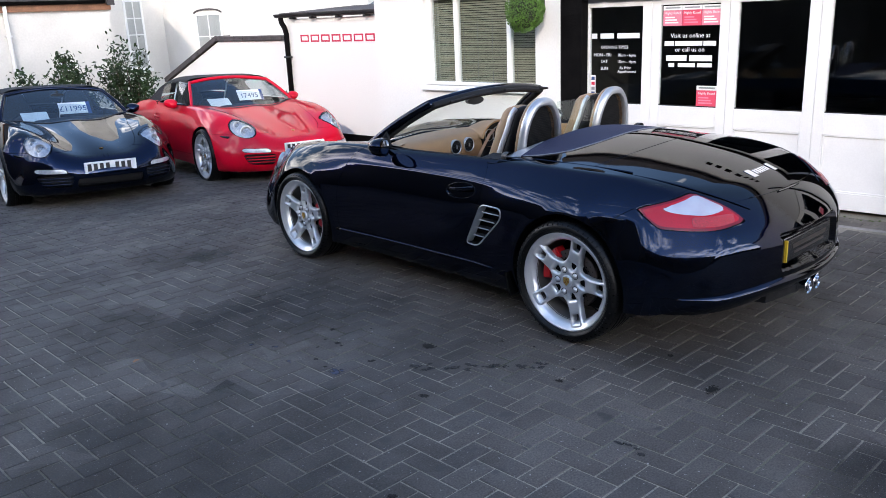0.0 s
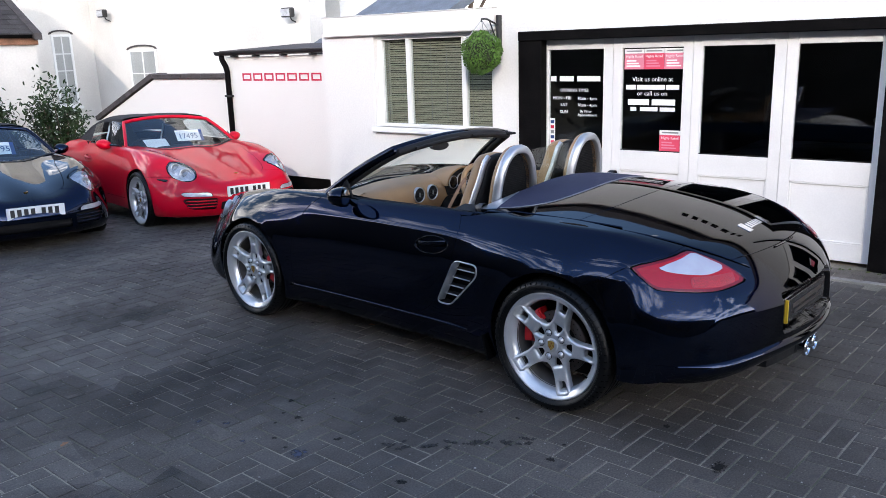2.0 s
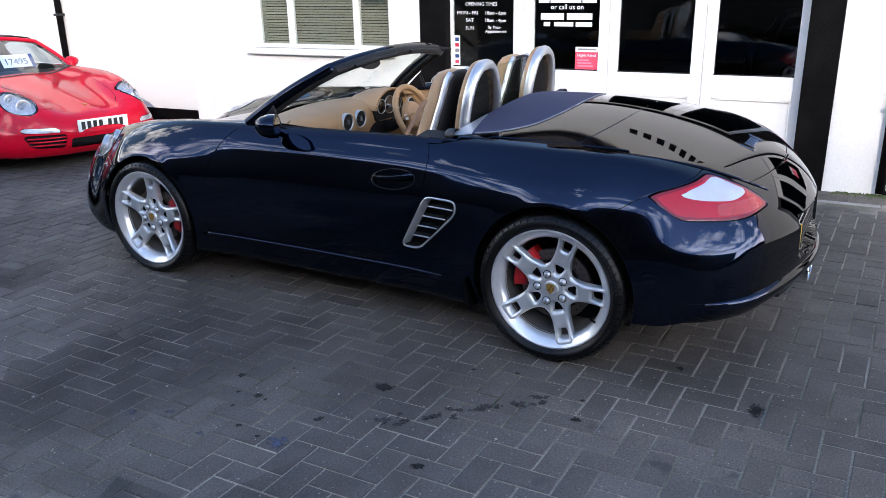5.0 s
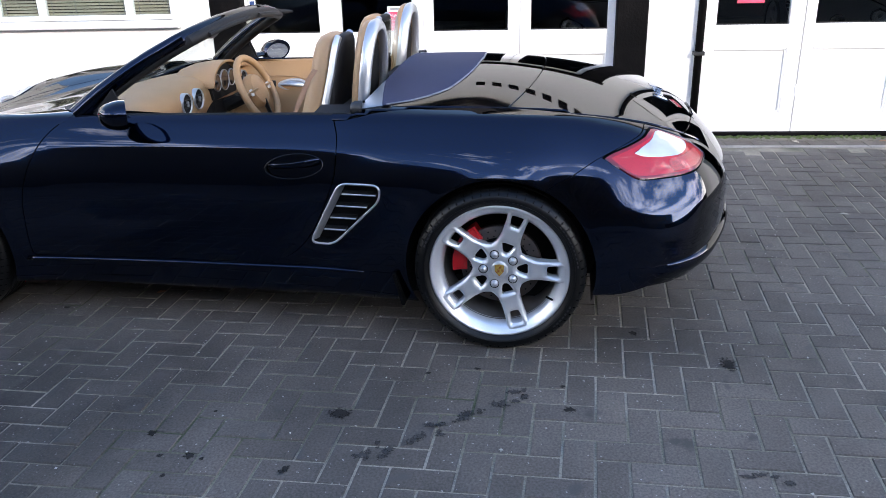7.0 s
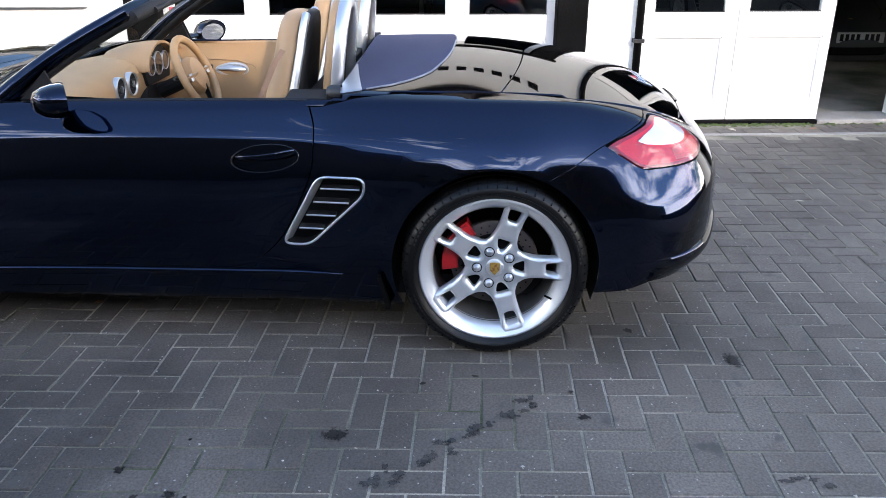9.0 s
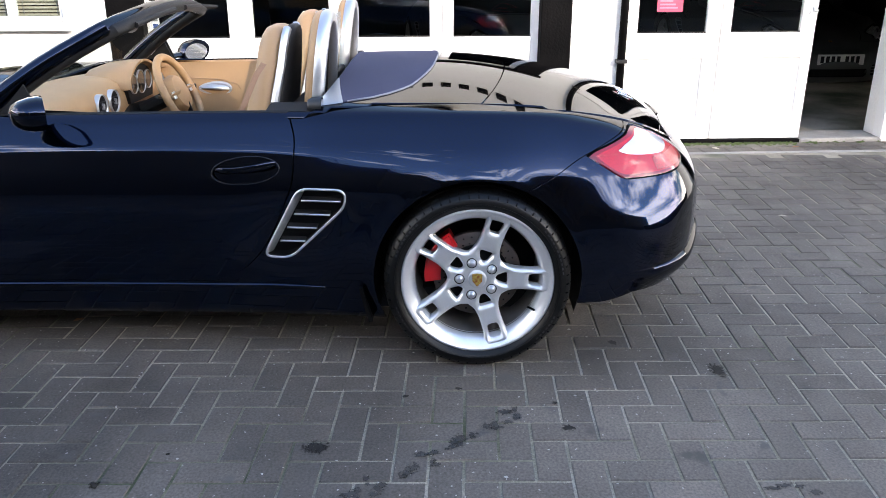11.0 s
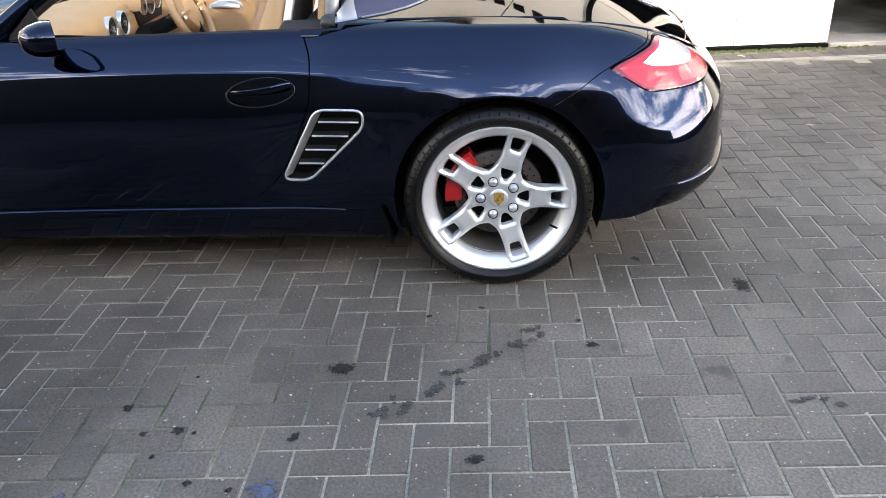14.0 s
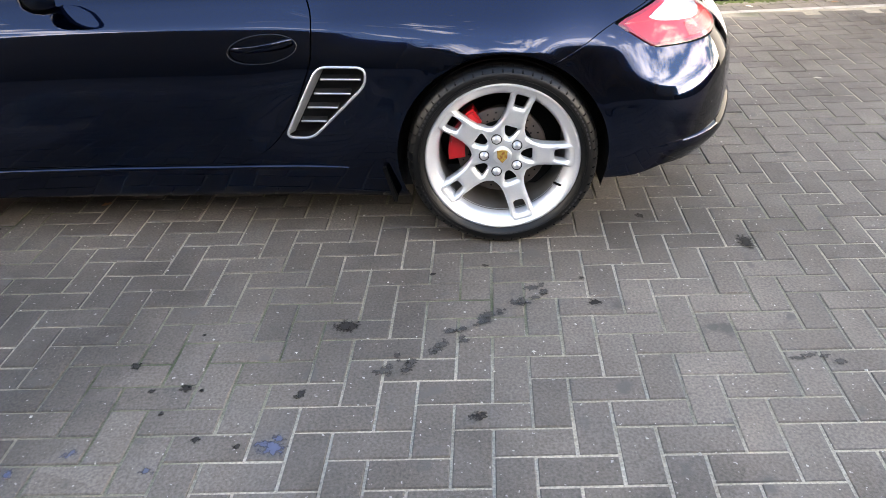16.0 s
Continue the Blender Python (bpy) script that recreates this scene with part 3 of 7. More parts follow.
# ---- block paving in herringbone, bonded at right angles and slightly askew to the wall ----
P_DOWN = Vector((-0.1008, 0.0090, 0))      # one block width towards the camera
P_RIGHT = Vector((-0.0053, -0.1043, 0))    # one block width to its right
P_ORG = Vector((2.2825, 2.6263, 0))
GAPW = 0.0037


def paver_shape(nd, nr):
    """One block as (vertices, faces), its corner at 0, nd widths along down and nr along right."""
    d, r = P_DOWN, P_RIGHT
    dn, rn = d.normalized(), r.normalized()
    ld, lr = nd * d.length, nr * r.length
    c = [(GAPW, GAPW), (ld - GAPW, GAPW), (ld - GAPW, lr - GAPW), (GAPW, lr - GAPW)]
    e = 0.0028
    ci = [(a + (e if a < 0.05 else -e), b + (e if b < 0.05 else -e)) for a, b in c]
    v = [dn * a + rn * b + Vector((0, 0, z)) for q, z in ((c, -0.055), (c, -0.004), (ci, 0.0)) for a, b in q]
    f = [(8, 9, 10, 11)]
    for k in range(4):
        j = (k + 1) % 4
        f += [(k, j, 4 + j, 4 + k), (4 + k, 4 + j, 8 + j, 8 + k)]
    return v, f


paving = thing("pavement", Matrix(), "charcoal grey block paving in herringbone bond, stained, with sandy mossy joints", "paving", kind="structure")
rest_v, rest_f = [], []
kinds = {"h": paver_shape(1, 2), "v": paver_shape(2, 1)}
near_mesh = {}
rng = random.Random(5)
cells = []
for i in range(-110, 150):          # along right, minus y
    for j in range(-45, 80):        # along down, minus x
        q = (i - j) % 4
        if q in (0, 3):
            c = P_ORG + P_RIGHT * i + P_DOWN * j
            if -4.0 < c.x < (6.22 if c.y < 7.2 else 7.4) and -8.5 < c.y < 13.0:
                cells.append(("h" if q == 0 else "v", c))
mid = Vector((2.45, 2.3, 0))
cells.sort(key=lambda t: (t[1] - mid).length)
for n, (kind, c) in enumerate(cells):
    lift = Vector((0, 0, rng.uniform(-0.0015, 0.0010)))
    v, f = kinds[kind]
    if n < 300:
        if kind not in near_mesh:
            ob = raw("paver", v, f, PAVER, paving)
            near_mesh[kind] = ob.data
        else:
            ob = new("paver", near_mesh[kind])
            ob.parent = paving
        ob.location = c + lift + Vector((0, 0, fall(c.y, c.x)))
        ob.rotation_euler = (rng.uniform(-0.006, 0.006), rng.uniform(-0.006, 0.006), rng.uniform(-0.004, 0.004))
    else:
        base = len(rest_v)
        tx, ty = rng.uniform(-0.012, 0.012), rng.uniform(-0.012, 0.012)
        rest_v += [p + c + lift + Vector((0, 0, p.x * tx + p.y * ty + fall(c.y + p.y, c.x + p.x))) for p in v]
        rest_f += [tuple(base + k for k in q) for q in f]
tagged(raw("paver_field", rest_v, rest_f, PAVER, paving, "rest of the grey herringbone blocks"), kind="stuff")
# courses along the wall: pale edging, then blocks laid square
bm = bmesh.new()
y = -8.0
edging = thing("edging", Matrix(), "pale concrete edging strip set in the paving along the garage", "edging", kind="structure")
while y < 7.2:
    part("edging_stone", boxed((6.245, y, -0.055), (6.295, y + 0.597, 0.002), 0.004), EDGE_STONE, edging)
    y += 0.60
bm_v, bm_f = [], []
for row in range(2):
    y = -8.0 + 0.1 * row
    while y < 7.1:
        x0 = 6.30 + 0.135 * row
        v = [(x0, y, -0.05), (x0 + 0.13, y, -0.05), (x0 + 0.13, y + 0.197, -0.05), (x0, y + 0.197, -0.05),
             (x0 + 0.003, y + 0.003, 0), (x0 + 0.127, y + 0.003, 0), (x0 + 0.127, y + 0.194, 0), (x0 + 0.003, y + 0.194, 0)]
        b = len(bm_v)
        bm_v += v
        bm_f += [tuple(b + k for k in q) for q in ((4, 5, 6, 7), (0, 1, 5, 4), (1, 2, 6, 5), (2, 3, 7, 6), (3, 0, 4, 7))]
        y += 0.2
tagged(raw("paver_course", bm_v, bm_f, PAVER, paving, "straight courses of grey blocks along the wall"), kind="stuff")

# ---- the house beyond, and unseen buildings added behind the camera ----
bm = bmesh.new()
box(bm, (10.2, 11.2, -0.3), (10.6, 18.2, 6.5))
house = structure("wall_house", bm, HOUSE_WHITE, "old white rendered house wall, weathered", "house wall")
bm = bmesh.new()
box(bm, (8.6, 18.2, -0.1), (10.4, 20.0, 6.5))
structure("wall_house_return", bm, HOUSE_WHITE, "shaded white return wall of the house", "house wall")
bm = bmesh.new()
box(bm, (-6.0, 15.0, -0.1), (7.27, 15.3, 2.0))
structure("wall_wing", bm, HOUSE_WHITE, "cream rendered wall of the low house wing", "house wall")


def house_window(name, m, w, h, label, rows=3, arched=True):
    """A small-paned window in a shallow reveal, its face along local -y, standing on its sill at 0."""
    ob = thing(name, m, label, "window", "house windows", "structure")
    fr = 0.05
    part("window_frame", boxed((-w / 2, -0.02, 0), (-w / 2 + fr, 0.05, h), 0.004), FRAME_WHITE, ob)
    part("window_frame", boxed((w / 2 - fr, -0.02, 0), (w / 2, 0.05, h), 0.004), FRAME_WHITE, ob)
    part("window_frame", boxed((-w / 2 + fr, -0.02, 0), (w / 2 - fr, 0.05, fr), 0.004), FRAME_WHITE, ob)
    part("window_frame", boxed((-w / 2 + fr, -0.02, h - fr), (w / 2 - fr, 0.05, h), 0.004), FRAME_WHITE, ob)
    part("glazing_bar", boxed((-0.012, -0.015, fr), (0.012, 0.03, h - fr)), FRAME_WHITE, ob)
    for k in range(1, rows):
        z = fr + (h - 2 * fr) * k / rows
        part("glazing_bar", boxed((-w / 2 + fr, -0.014, z - 0.012), (w / 2 - fr, 0.03, z + 0.012)), FRAME_WHITE, ob)
    for k in range(rows):
        for s in (-1, 1):
            z0, z1 = fr + (h - 2 * fr) * k / rows, fr + (h - 2 * fr) * (k + 1) / rows
            part("pane", boxed((min(0, s * (w / 2 - fr)), -0.004, z0), (max(0, s * (w / 2 - fr)), 0.004, z1)), HOUSE_GLASS, ob)
    part("net_curtain", boxed((-w / 2 + fr, 0.03, fr), (w / 2 - fr, 0.04, h - fr)), PAPER, ob, "pale net curtain behind the glass")
    part("window_sill", boxed((-w / 2 - 0.04, -0.09, -0.06), (w / 2 + 0.04, 0.0, 0), 0.005), FRAME_WHITE, ob)
    if arched:
        n = 7
        outline = [(-w / 2 - 0.05, h)] + [(-(w / 2 + 0.05) * math.cos(math.pi * k / n), h + 0.10 * math.sin(math.pi * k / n)) for k in range(1, n)] + [(w / 2 + 0.05, h)]
        outline += [((w / 2 + 0.01) * math.cos(math.pi * k / n), h + 0.065 * math.sin(math.pi * k / n)) for k in range(0, n + 1)]
        part("arch_head", prism(bmesh.new(), outline, -0.03, 0.02, "y"), COPING, ob, "dark arched drip moulding")
    return ob


house_window("window_2", pose(10.199, 16.33, 0.45, 0, 0, -90), 1.0, 1.45, "white arched window of the old house with grey panes")
house_window("window_3", pose(9.46, 18.199, 0.72), 0.46, 1.55, "tall narrow white window of the old house", rows=4)
down = thing("drainpipe", Matrix(), "white painted downpipe on the low house wing", "drainpipe")
part("pipe", tube(bmesh.new(), [(5.43, 14.93, 2.1), (5.43, 14.95, 1.9), (5.43, 14.95, -0.3)], 0.032, 12), FRAME_WHITE, down, smooth=True)
for z in (0.7, 1.6):
    part("clip", boxed((5.385, 14.91, z), (5.475, 15.001, z + 0.03), 0.003), FRAME_WHITE, down)
# tiled roof of the wing
wing = thing("roof_wing", Matrix(), "dark clay tiled roof of the low wing over a brick course", "roof", kind="structure")
part("brick_course", boxed((-6.0, 14.94, 2.0), (7.29, 15.0, 2.12), 0.004), BRICK, wing, "orange brick eaves course")
part("gutter_board", tube(bmesh.new(), [(-6.0, 14.9, 2.16), (7.32, 14.9, 2.16)], 0.05, 10), BLACK_WOOD, wing, "black gutter under the tiles")
part("boarding", prism(bmesh.new(), [(14.85, 2.17), (16.9, 3.54), (16.9, 3.3), (15.0, 2.10)], -6.0, 7.25, "x"), COPING, wing)
tv, tf = [], []
rng = random.Random(9)
for row in range(17):
    yy, zz = 14.82 + row * 0.125, 2.17 + row * 0.0833
    x = 3.2 + 0.08 * (row % 2)
    while x < 7.15:
        w = 0.158
        b = len(tv)
        j = rng.uniform(0, 0.006)
        tv += [(x, yy, zz + 0.012 + j), (x + w, yy, zz + 0.012 + j), (x + w, yy + 0.19, zz + 0.127), (x, yy + 0.19, zz + 0.127), (x, yy, zz), (x + w, yy, zz)]
        tf += [(b, b + 1, b + 2, b + 3), (b + 4, b + 5, b + 1, b)]
        x += 0.162
tagged(raw("roof_tile", tv, tf, TILE_ROOF, wing, "small dark clay roof tiles"), kind="stuff")
part("verge", prism(bmesh.new(), [(14.8, 2.19), (16.9, 3.59), (16.9, 3.47), (14.8, 2.08)], 7.16, 7.30, "x"), COPING, wing, "pale mortared verge")


def floodlight(x, y, z):
    ob = thing("floodlight", pose(x, y, z, 0, 0, -90), "small dark security floodlight on the house wall", "floodlight", "security lights")
    part("bracket", tube(bmesh.new(), [(0, 0.0, -0.10), (0, -0.10, -0.06), (0, -0.13, 0.0)], 0.012, 6), BLACK_PLASTIC, ob)
    h = part("housing", boxed((-0.13, -0.24, -0.02), (0.13, -0.12, 0.14), 0.02), BLACK_PLASTIC, ob)
    part("lens", boxed((-0.11, -0.246, 0.0), (0.11, -0.238, 0.12)), LENS_HEAD, h)
    return ob


floodlight(10.2, 11.55, 2.36)
floodlight(10.2, 17.4, 2.62)
# pale gable and slate roof seen in the gap beside the house
bm = bmesh.new()
box(bm, (12.0, 12.2, -0.3), (14.0, 13.6, 3.6))
structure("wall_neighbour", bm, HOUSE_WHITE, "pale neighbouring gable beyond the lean-to", "house wall")
bm = bmesh.new()
prism(bm, [(8.95, 1.85), (11.0, 2.75), (11.0, 2.6), (8.95, 1.7)], 8.0, 9.9, "y")
structure("roof_slate", bm, SLATE, "grey slate roof beyond the lean-to", "roof")
# unseen buildings behind the camera, sized to shade the yard and darken reflections
bm = bmesh.new()
box(bm, (-15.0, -30.0, -0.1), (-11.0, 24.0, 7.75))
structure("wall_behind", bm, DARK_BRICK, "unseen dark brick building behind the camera, sized to shade the yard", "building")
bm = bmesh.new()
prism(bm, [(-15.3, 7.75), (-10.8, 7.75), (-10.8, 7.86), (-13.0, 8.5), (-15.3, 7.86)], -30.2, 24.2, "y")
structure("roof_behind", bm, COPING, "low dark roof of the unseen shading building", "roof")
# low side and end walls, added out of view as dark reflections
bm = bmesh.new()
box(bm, (-5.2, -11.9, -0.1), (-4.9, 5.0, 1.7))
structure("wall_side", bm, DARK_BRICK, "unseen dark brick wall, added beside the yard for reflections", "wall")
# out of view, added to block sky light and darken the left paving
bm = bmesh.new()
box(bm, (-9.5, 5.0, -0.1), (-3.4, 24.0, 4.7))
structure("wall_house_behind", bm, DARK_BRICK, "unseen dark block, added to keep sky light off the paving", "building")
bm = bmesh.new()
box(bm, (-4.6, -12.3, -0.1), (12.0, -12.0, 1.6))
structure("wall_end", bm, DARK_BRICK, "unseen dark brick wall, added at the yard's end for reflections", "wall")

# ---- the roadster's body: a smooth implicit shape, later cut into panels ----
def curve(*keys):
    """A smooth function through (position, value) keys."""
    kx = np.array([k[0] for k in keys], float)
    ky = np.array([k[1] for k in keys], float)
    d = np.diff(ky) / np.diff(kx)
    m = np.concatenate(([d[0]], np.where(d[:-1] * d[1:] > 0, 2 * d[:-1] * d[1:] / np.where(d[:-1] + d[1:] == 0, 1, d[:-1] + d[1:]), 0), [d[-1]]))

    def f(x):
        x = np.clip(np.asarray(x, float), kx[0], kx[-1])
        i = np.clip(np.searchsorted(kx, x, side="right") - 1, 0, len(kx) - 2)
        h = kx[i + 1] - kx[i]
        s = (x - kx[i]) / h
        return ((1 + 2 * s) * (1 - s) ** 2 * ky[i] + s * (1 - s) ** 2 * h * m[i]
                + s * s * (3 - 2 * s) * ky[i + 1] + s * s * (s - 1) * h * m[i + 1])
    return f


def smax(a, b, k):
    h = np.clip(0.5 + 0.5 * (a - b) / k, 0, 1)
    return b + (a - b) * h + k * h * (1 - h)


def step(a, b, x):
    s = np.clip((x - a) / (b - a), 0, 1)
    return s * s * (3 - 2 * s)


def fair(f, a=-1.2, b=3.7, soft=0.055):
    """The same line with its ripples faired out."""
    xs = np.arange(a, b, 0.001)
    w = np.exp(-0.5 * (np.arange(-200, 201) * 0.001 / soft) ** 2)
    ys = np.convolve(np.pad(f(xs), 200, mode="edge"), w / w.sum(), mode="valid")
    return lambda x: np.interp(x, xs, ys)


# x forward from the rear axle, y to the side, z up from the ground
TOP_MID = curve((-0.95, 0.62), (-0.86, 0.73), (-0.78, 0.79), (-0.62, 0.855), (-0.41, 0.925), (-0.06, 0.985), (0.15, 1.0), (0.5, 0.99),
                (1.1, 0.95), (1.85, 0.885), (2.2, 0.815), (2.6, 0.735), (3.0, 0.625), (3.2, 0.55), (3.4, 0.45))
TOP_CREST = curve((-0.95, 0.6), (-0.78, 0.72), (-0.6, 0.81), (-0.4, 0.865), (-0.1, 0.895), (0.25, 0.9), (0.7, 0.905), (1.3, 0.9),
                  (1.8, 0.885), (2.2, 0.865), (2.5, 0.835), (2.8, 0.775), (3.05, 0.685), (3.2, 0.6), (3.4, 0.45))
CREST_Y = curve((-0.95, 0.6), (-0.4, 0.68), (0.0, 0.71), (0.5, 0.73), (1.2, 0.745), (1.8, 0.73), (2.3, 0.68), (2.8, 0.6), (3.3, 0.5))
VALLEY = curve((-0.9, 0.0), (1.7, 0.0), (2.1, 0.035), (2.6, 0.05), (3.0, 0.035), (3.3, 0.0))
WIDE = curve((-0.9, 0.86), (-0.5, 0.885), (0.0, 0.9), (0.45, 0.872), (0.8, 0.85), (1.3, 0.845), (1.8, 0.855), (2.3, 0.885), (2.6, 0.88), (3.0, 0.84), (3.4, 0.8))
REAR_LEAN = curve((0.1, 0.3), (0.2, 0.10), (0.26, 0.052), (0.33, 0.020), (0.39, 0.003), (0.45, 0.0), (0.56, 0.005), (0.64, 0.035), (0.72, 0.085), (0.8, 0.15), (0.95, 0.3))
NOSE_LEAN = curve((0.1, 0.3), (0.18, 0.1), (0.28, 0.02), (0.4, 0.0), (0.5, 0.01), (0.6, 0.05), (0.7, 0.13), (0.8, 0.26), (1.0, 0.5))
TOP_MID, TOP_CREST = fair(TOP_MID, soft=0.085), fair(TOP_CREST, soft=0.085)
CREST_Y, WIDE, VALLEY = fair(CREST_Y), fair(WIDE), fair(VALLEY)
AXLES = ((0.0, 0.33, 0.364), (2.415, 0.322, 0.352))   # x, z and arch radius


def body_f(x, y, z):
    y = np.abs(y)
    cy = CREST_Y(x)
    s = np.clip(y / cy, 0, 1)
    zm, zc = TOP_MID(x), TOP_CREST(x)
    out = np.maximum(y - cy, 0)
    full = np.clip(0.13 / np.maximum(WIDE(x) - cy, 0.05), 0.5, 1.0)
    out = out * (1 + (full - 1) * step(-0.75, -0.35, x) * step(2.95, 2.6, x))
    top = zm + (zc - zm) * (s * s * (1.6 - 0.6 * s)) - VALLEY(x) * np.sin(np.pi * np.clip(s, 0, 1)) ** 2 - 1.1 * out - 2.2 * out ** 2 + 1.1 * out * np.exp(-out / 0.05) + 1.4 * (zc - zm) / cy * out * np.exp(-out / 0.07)
    # the flank stands upright over the rear wheel and leans in again above the bumper
    wing, tail = step(0.75, 0.25, x), step(-0.05, -0.36, x)
    side = WIDE(x) - (0.75 + 1.25 * wing) * np.maximum(z - 0.56 - 0.13 * wing, 0) ** 2
    side = side - 0.060 * tail * (1 - np.exp(-(np.maximum(z - 0.50, 0) / 0.15) ** 2)) - 0.5 * np.maximum(0.45 - z, 0) ** 2
    for ax, az, ar in AXLES:
        r = np.hypot(x - ax, z - az)
        side = side + 0.004 * np.exp(-((r - ar - 0.004) / 0.025) ** 2)
    # hollow of the flank that feeds the air intake behind the door
    side = side - 0.012 * np.exp(-((x - 0.62 + 0.45 * (z - 0.52)) / 0.16) ** 2 - ((z - 0.47) / 0.15) ** 2) * step(0.36, 0.52, x + 0.5 * (z - 0.5))
    # shallow crease along the flank
    side = side + 0.008 * np.exp(-((z - 0.78) / 0.035) ** 2) * step(-0.5, 0.2, x) * step(2.3, 1.7, x)
    rear = -0.935 + 0.34 * y ** 2 + REAR_LEAN(z)
    # recess for the number plate
    rear = rear + 0.062 * step(0.325, 0.29, y) * step(0.425, 0.445, z) * step(0.615, 0.585, z)
    nose = 3.375 - 0.20 * y ** 2 - 0.42 * y ** 4 - NOSE_LEAN(z)
    f = smax(y - side, rear - x, 0.09 + 0.16 * step(0.0, -0.4, x))
    f = smax(f, z - top, 0.11 - 0.01 * wing * (1 - tail))
    f = smax(f, x - nose, 0.14)
    return smax(f, 0.165 - z, 0.02)


def body_normal(p):
    e = 2e-3
    g = np.stack([body_f(p[:, 0] + a, p[:, 1] + b, p[:, 2] + c) - body_f(p[:, 0] - a, p[:, 1] - b, p[:, 2] - c)
                  for a, b, c in ((e, 0, 0), (0, e, 0), (0, 0, e))], 1)
    return g / np.maximum(np.linalg.norm(g, axis=1, keepdims=True), 1e-9)


def body_hit(origin, way, far=1.6):
    """Where rays from inside leave the body."""
    lo, hi = np.zeros(len(way)), np.full(len(way), far)
    for _ in range(34):
        mid = (lo + hi) / 2
        p = origin + way * mid[:, None]
        inside = body_f(p[:, 0], p[:, 1], p[:, 2]) < 0
        lo, hi = np.where(inside, mid, lo), np.where(inside, hi, mid)
    return origin + way * lo[:, None]


def body_grid(n_rear, n_mid, n_nose, n_round):
    """Half of the body (y >= 0) as a grid of points and quads."""
    a, b = np.array((-0.3, 0, 0.5)), np.array((2.7, 0, 0.46))
    org, axial, radial = [], [], []
    for i in range(n_rear):
        q = math.pi / 2 * (1 - i / n_rear)
        org.append(a), axial.append(-math.sin(q)), radial.append(math.cos(q))
    for i in range(n_mid + 1):
        org.append(a + (b - a) * i / n_mid), axial.append(0.0), radial.append(1.0)
    for i in range(1, n_nose + 1):
        q = math.pi / 2 * i / n_nose
        org.append(b), axial.append(math.sin(q)), radial.append(math.cos(q))
    ang = np.linspace(0, math.pi, n_round + 1)
    o = np.repeat(np.array(org), n_round + 1, 0)
    ax, rd = np.repeat(axial, n_round + 1), np.repeat(radial, n_round + 1)
    th = np.tile(ang, len(org))
    way = np.stack([ax, rd * np.sin(th), rd * np.cos(th)], 1)
    p = body_hit(o, way)
    p[np.abs(np.sin(th)) < 1e-9, 1] = 0
    m = n_round + 1
    quads = [(i * m + j, i * m + j + 1, (i + 1) * m + j + 1, (i + 1) * m + j) for i in range(len(org) - 1) for j in range(n_round)]
    return p, quads


import functools


class Sheet:
    """A skin of points and faces that implicit lines cut into panels."""

    def __init__(self, points, faces):
        self.p, self.faces = [tuple(q) for q in points], faces

    def split(self, faces, f):
        """Faces where f < 0 and where f >= 0, cut along f = 0. f takes arrays x, y, z."""
        ids = sorted({i for q in faces for i in q})
        a = np.array([self.p[i] for i in ids])
        val = dict(zip(ids, f(a[:, 0], a[:, 1], a[:, 2])))
        neg, pos, made = [], [], {}

        def crossing(i, j):
            key = (min(i, j), max(i, j))
            if key not in made:
                t = val[i] / (val[i] - val[j])
                pi, pj = self.p[i], self.p[j]
                self.p.append(tuple(u + (w - u) * t for u, w in zip(pi, pj)))
                made[key] = len(self.p) - 1
            return made[key]

        for q in faces:
            s = [val[i] < 0 for i in q]
            if all(s):
                neg.append(q)
            elif not any(s):
                pos.append(q)
            else:
                lo, hi = [], []
                for k, i in enumerate(q):
                    j = q[(k + 1) % len(q)]
                    (lo if s[k] else hi).append(i)
                    if s[k] != s[(k + 1) % len(q)]:
                        c = crossing(i, j)
                        lo.append(c), hi.append(c)
                if len(lo) > 2:
                    neg.append(tuple(lo))
                if len(hi) > 2:
                    pos.append(tuple(hi))
        return neg, pos

    def groove(self, faces, f, half=0.0022):
        """Two panels with a gap between them."""
        a, rest = self.split(faces, lambda x, y, z: f(x, y, z) + half)
        return a, self.split(rest, lambda x, y, z: f(x, y, z) - half)[1]


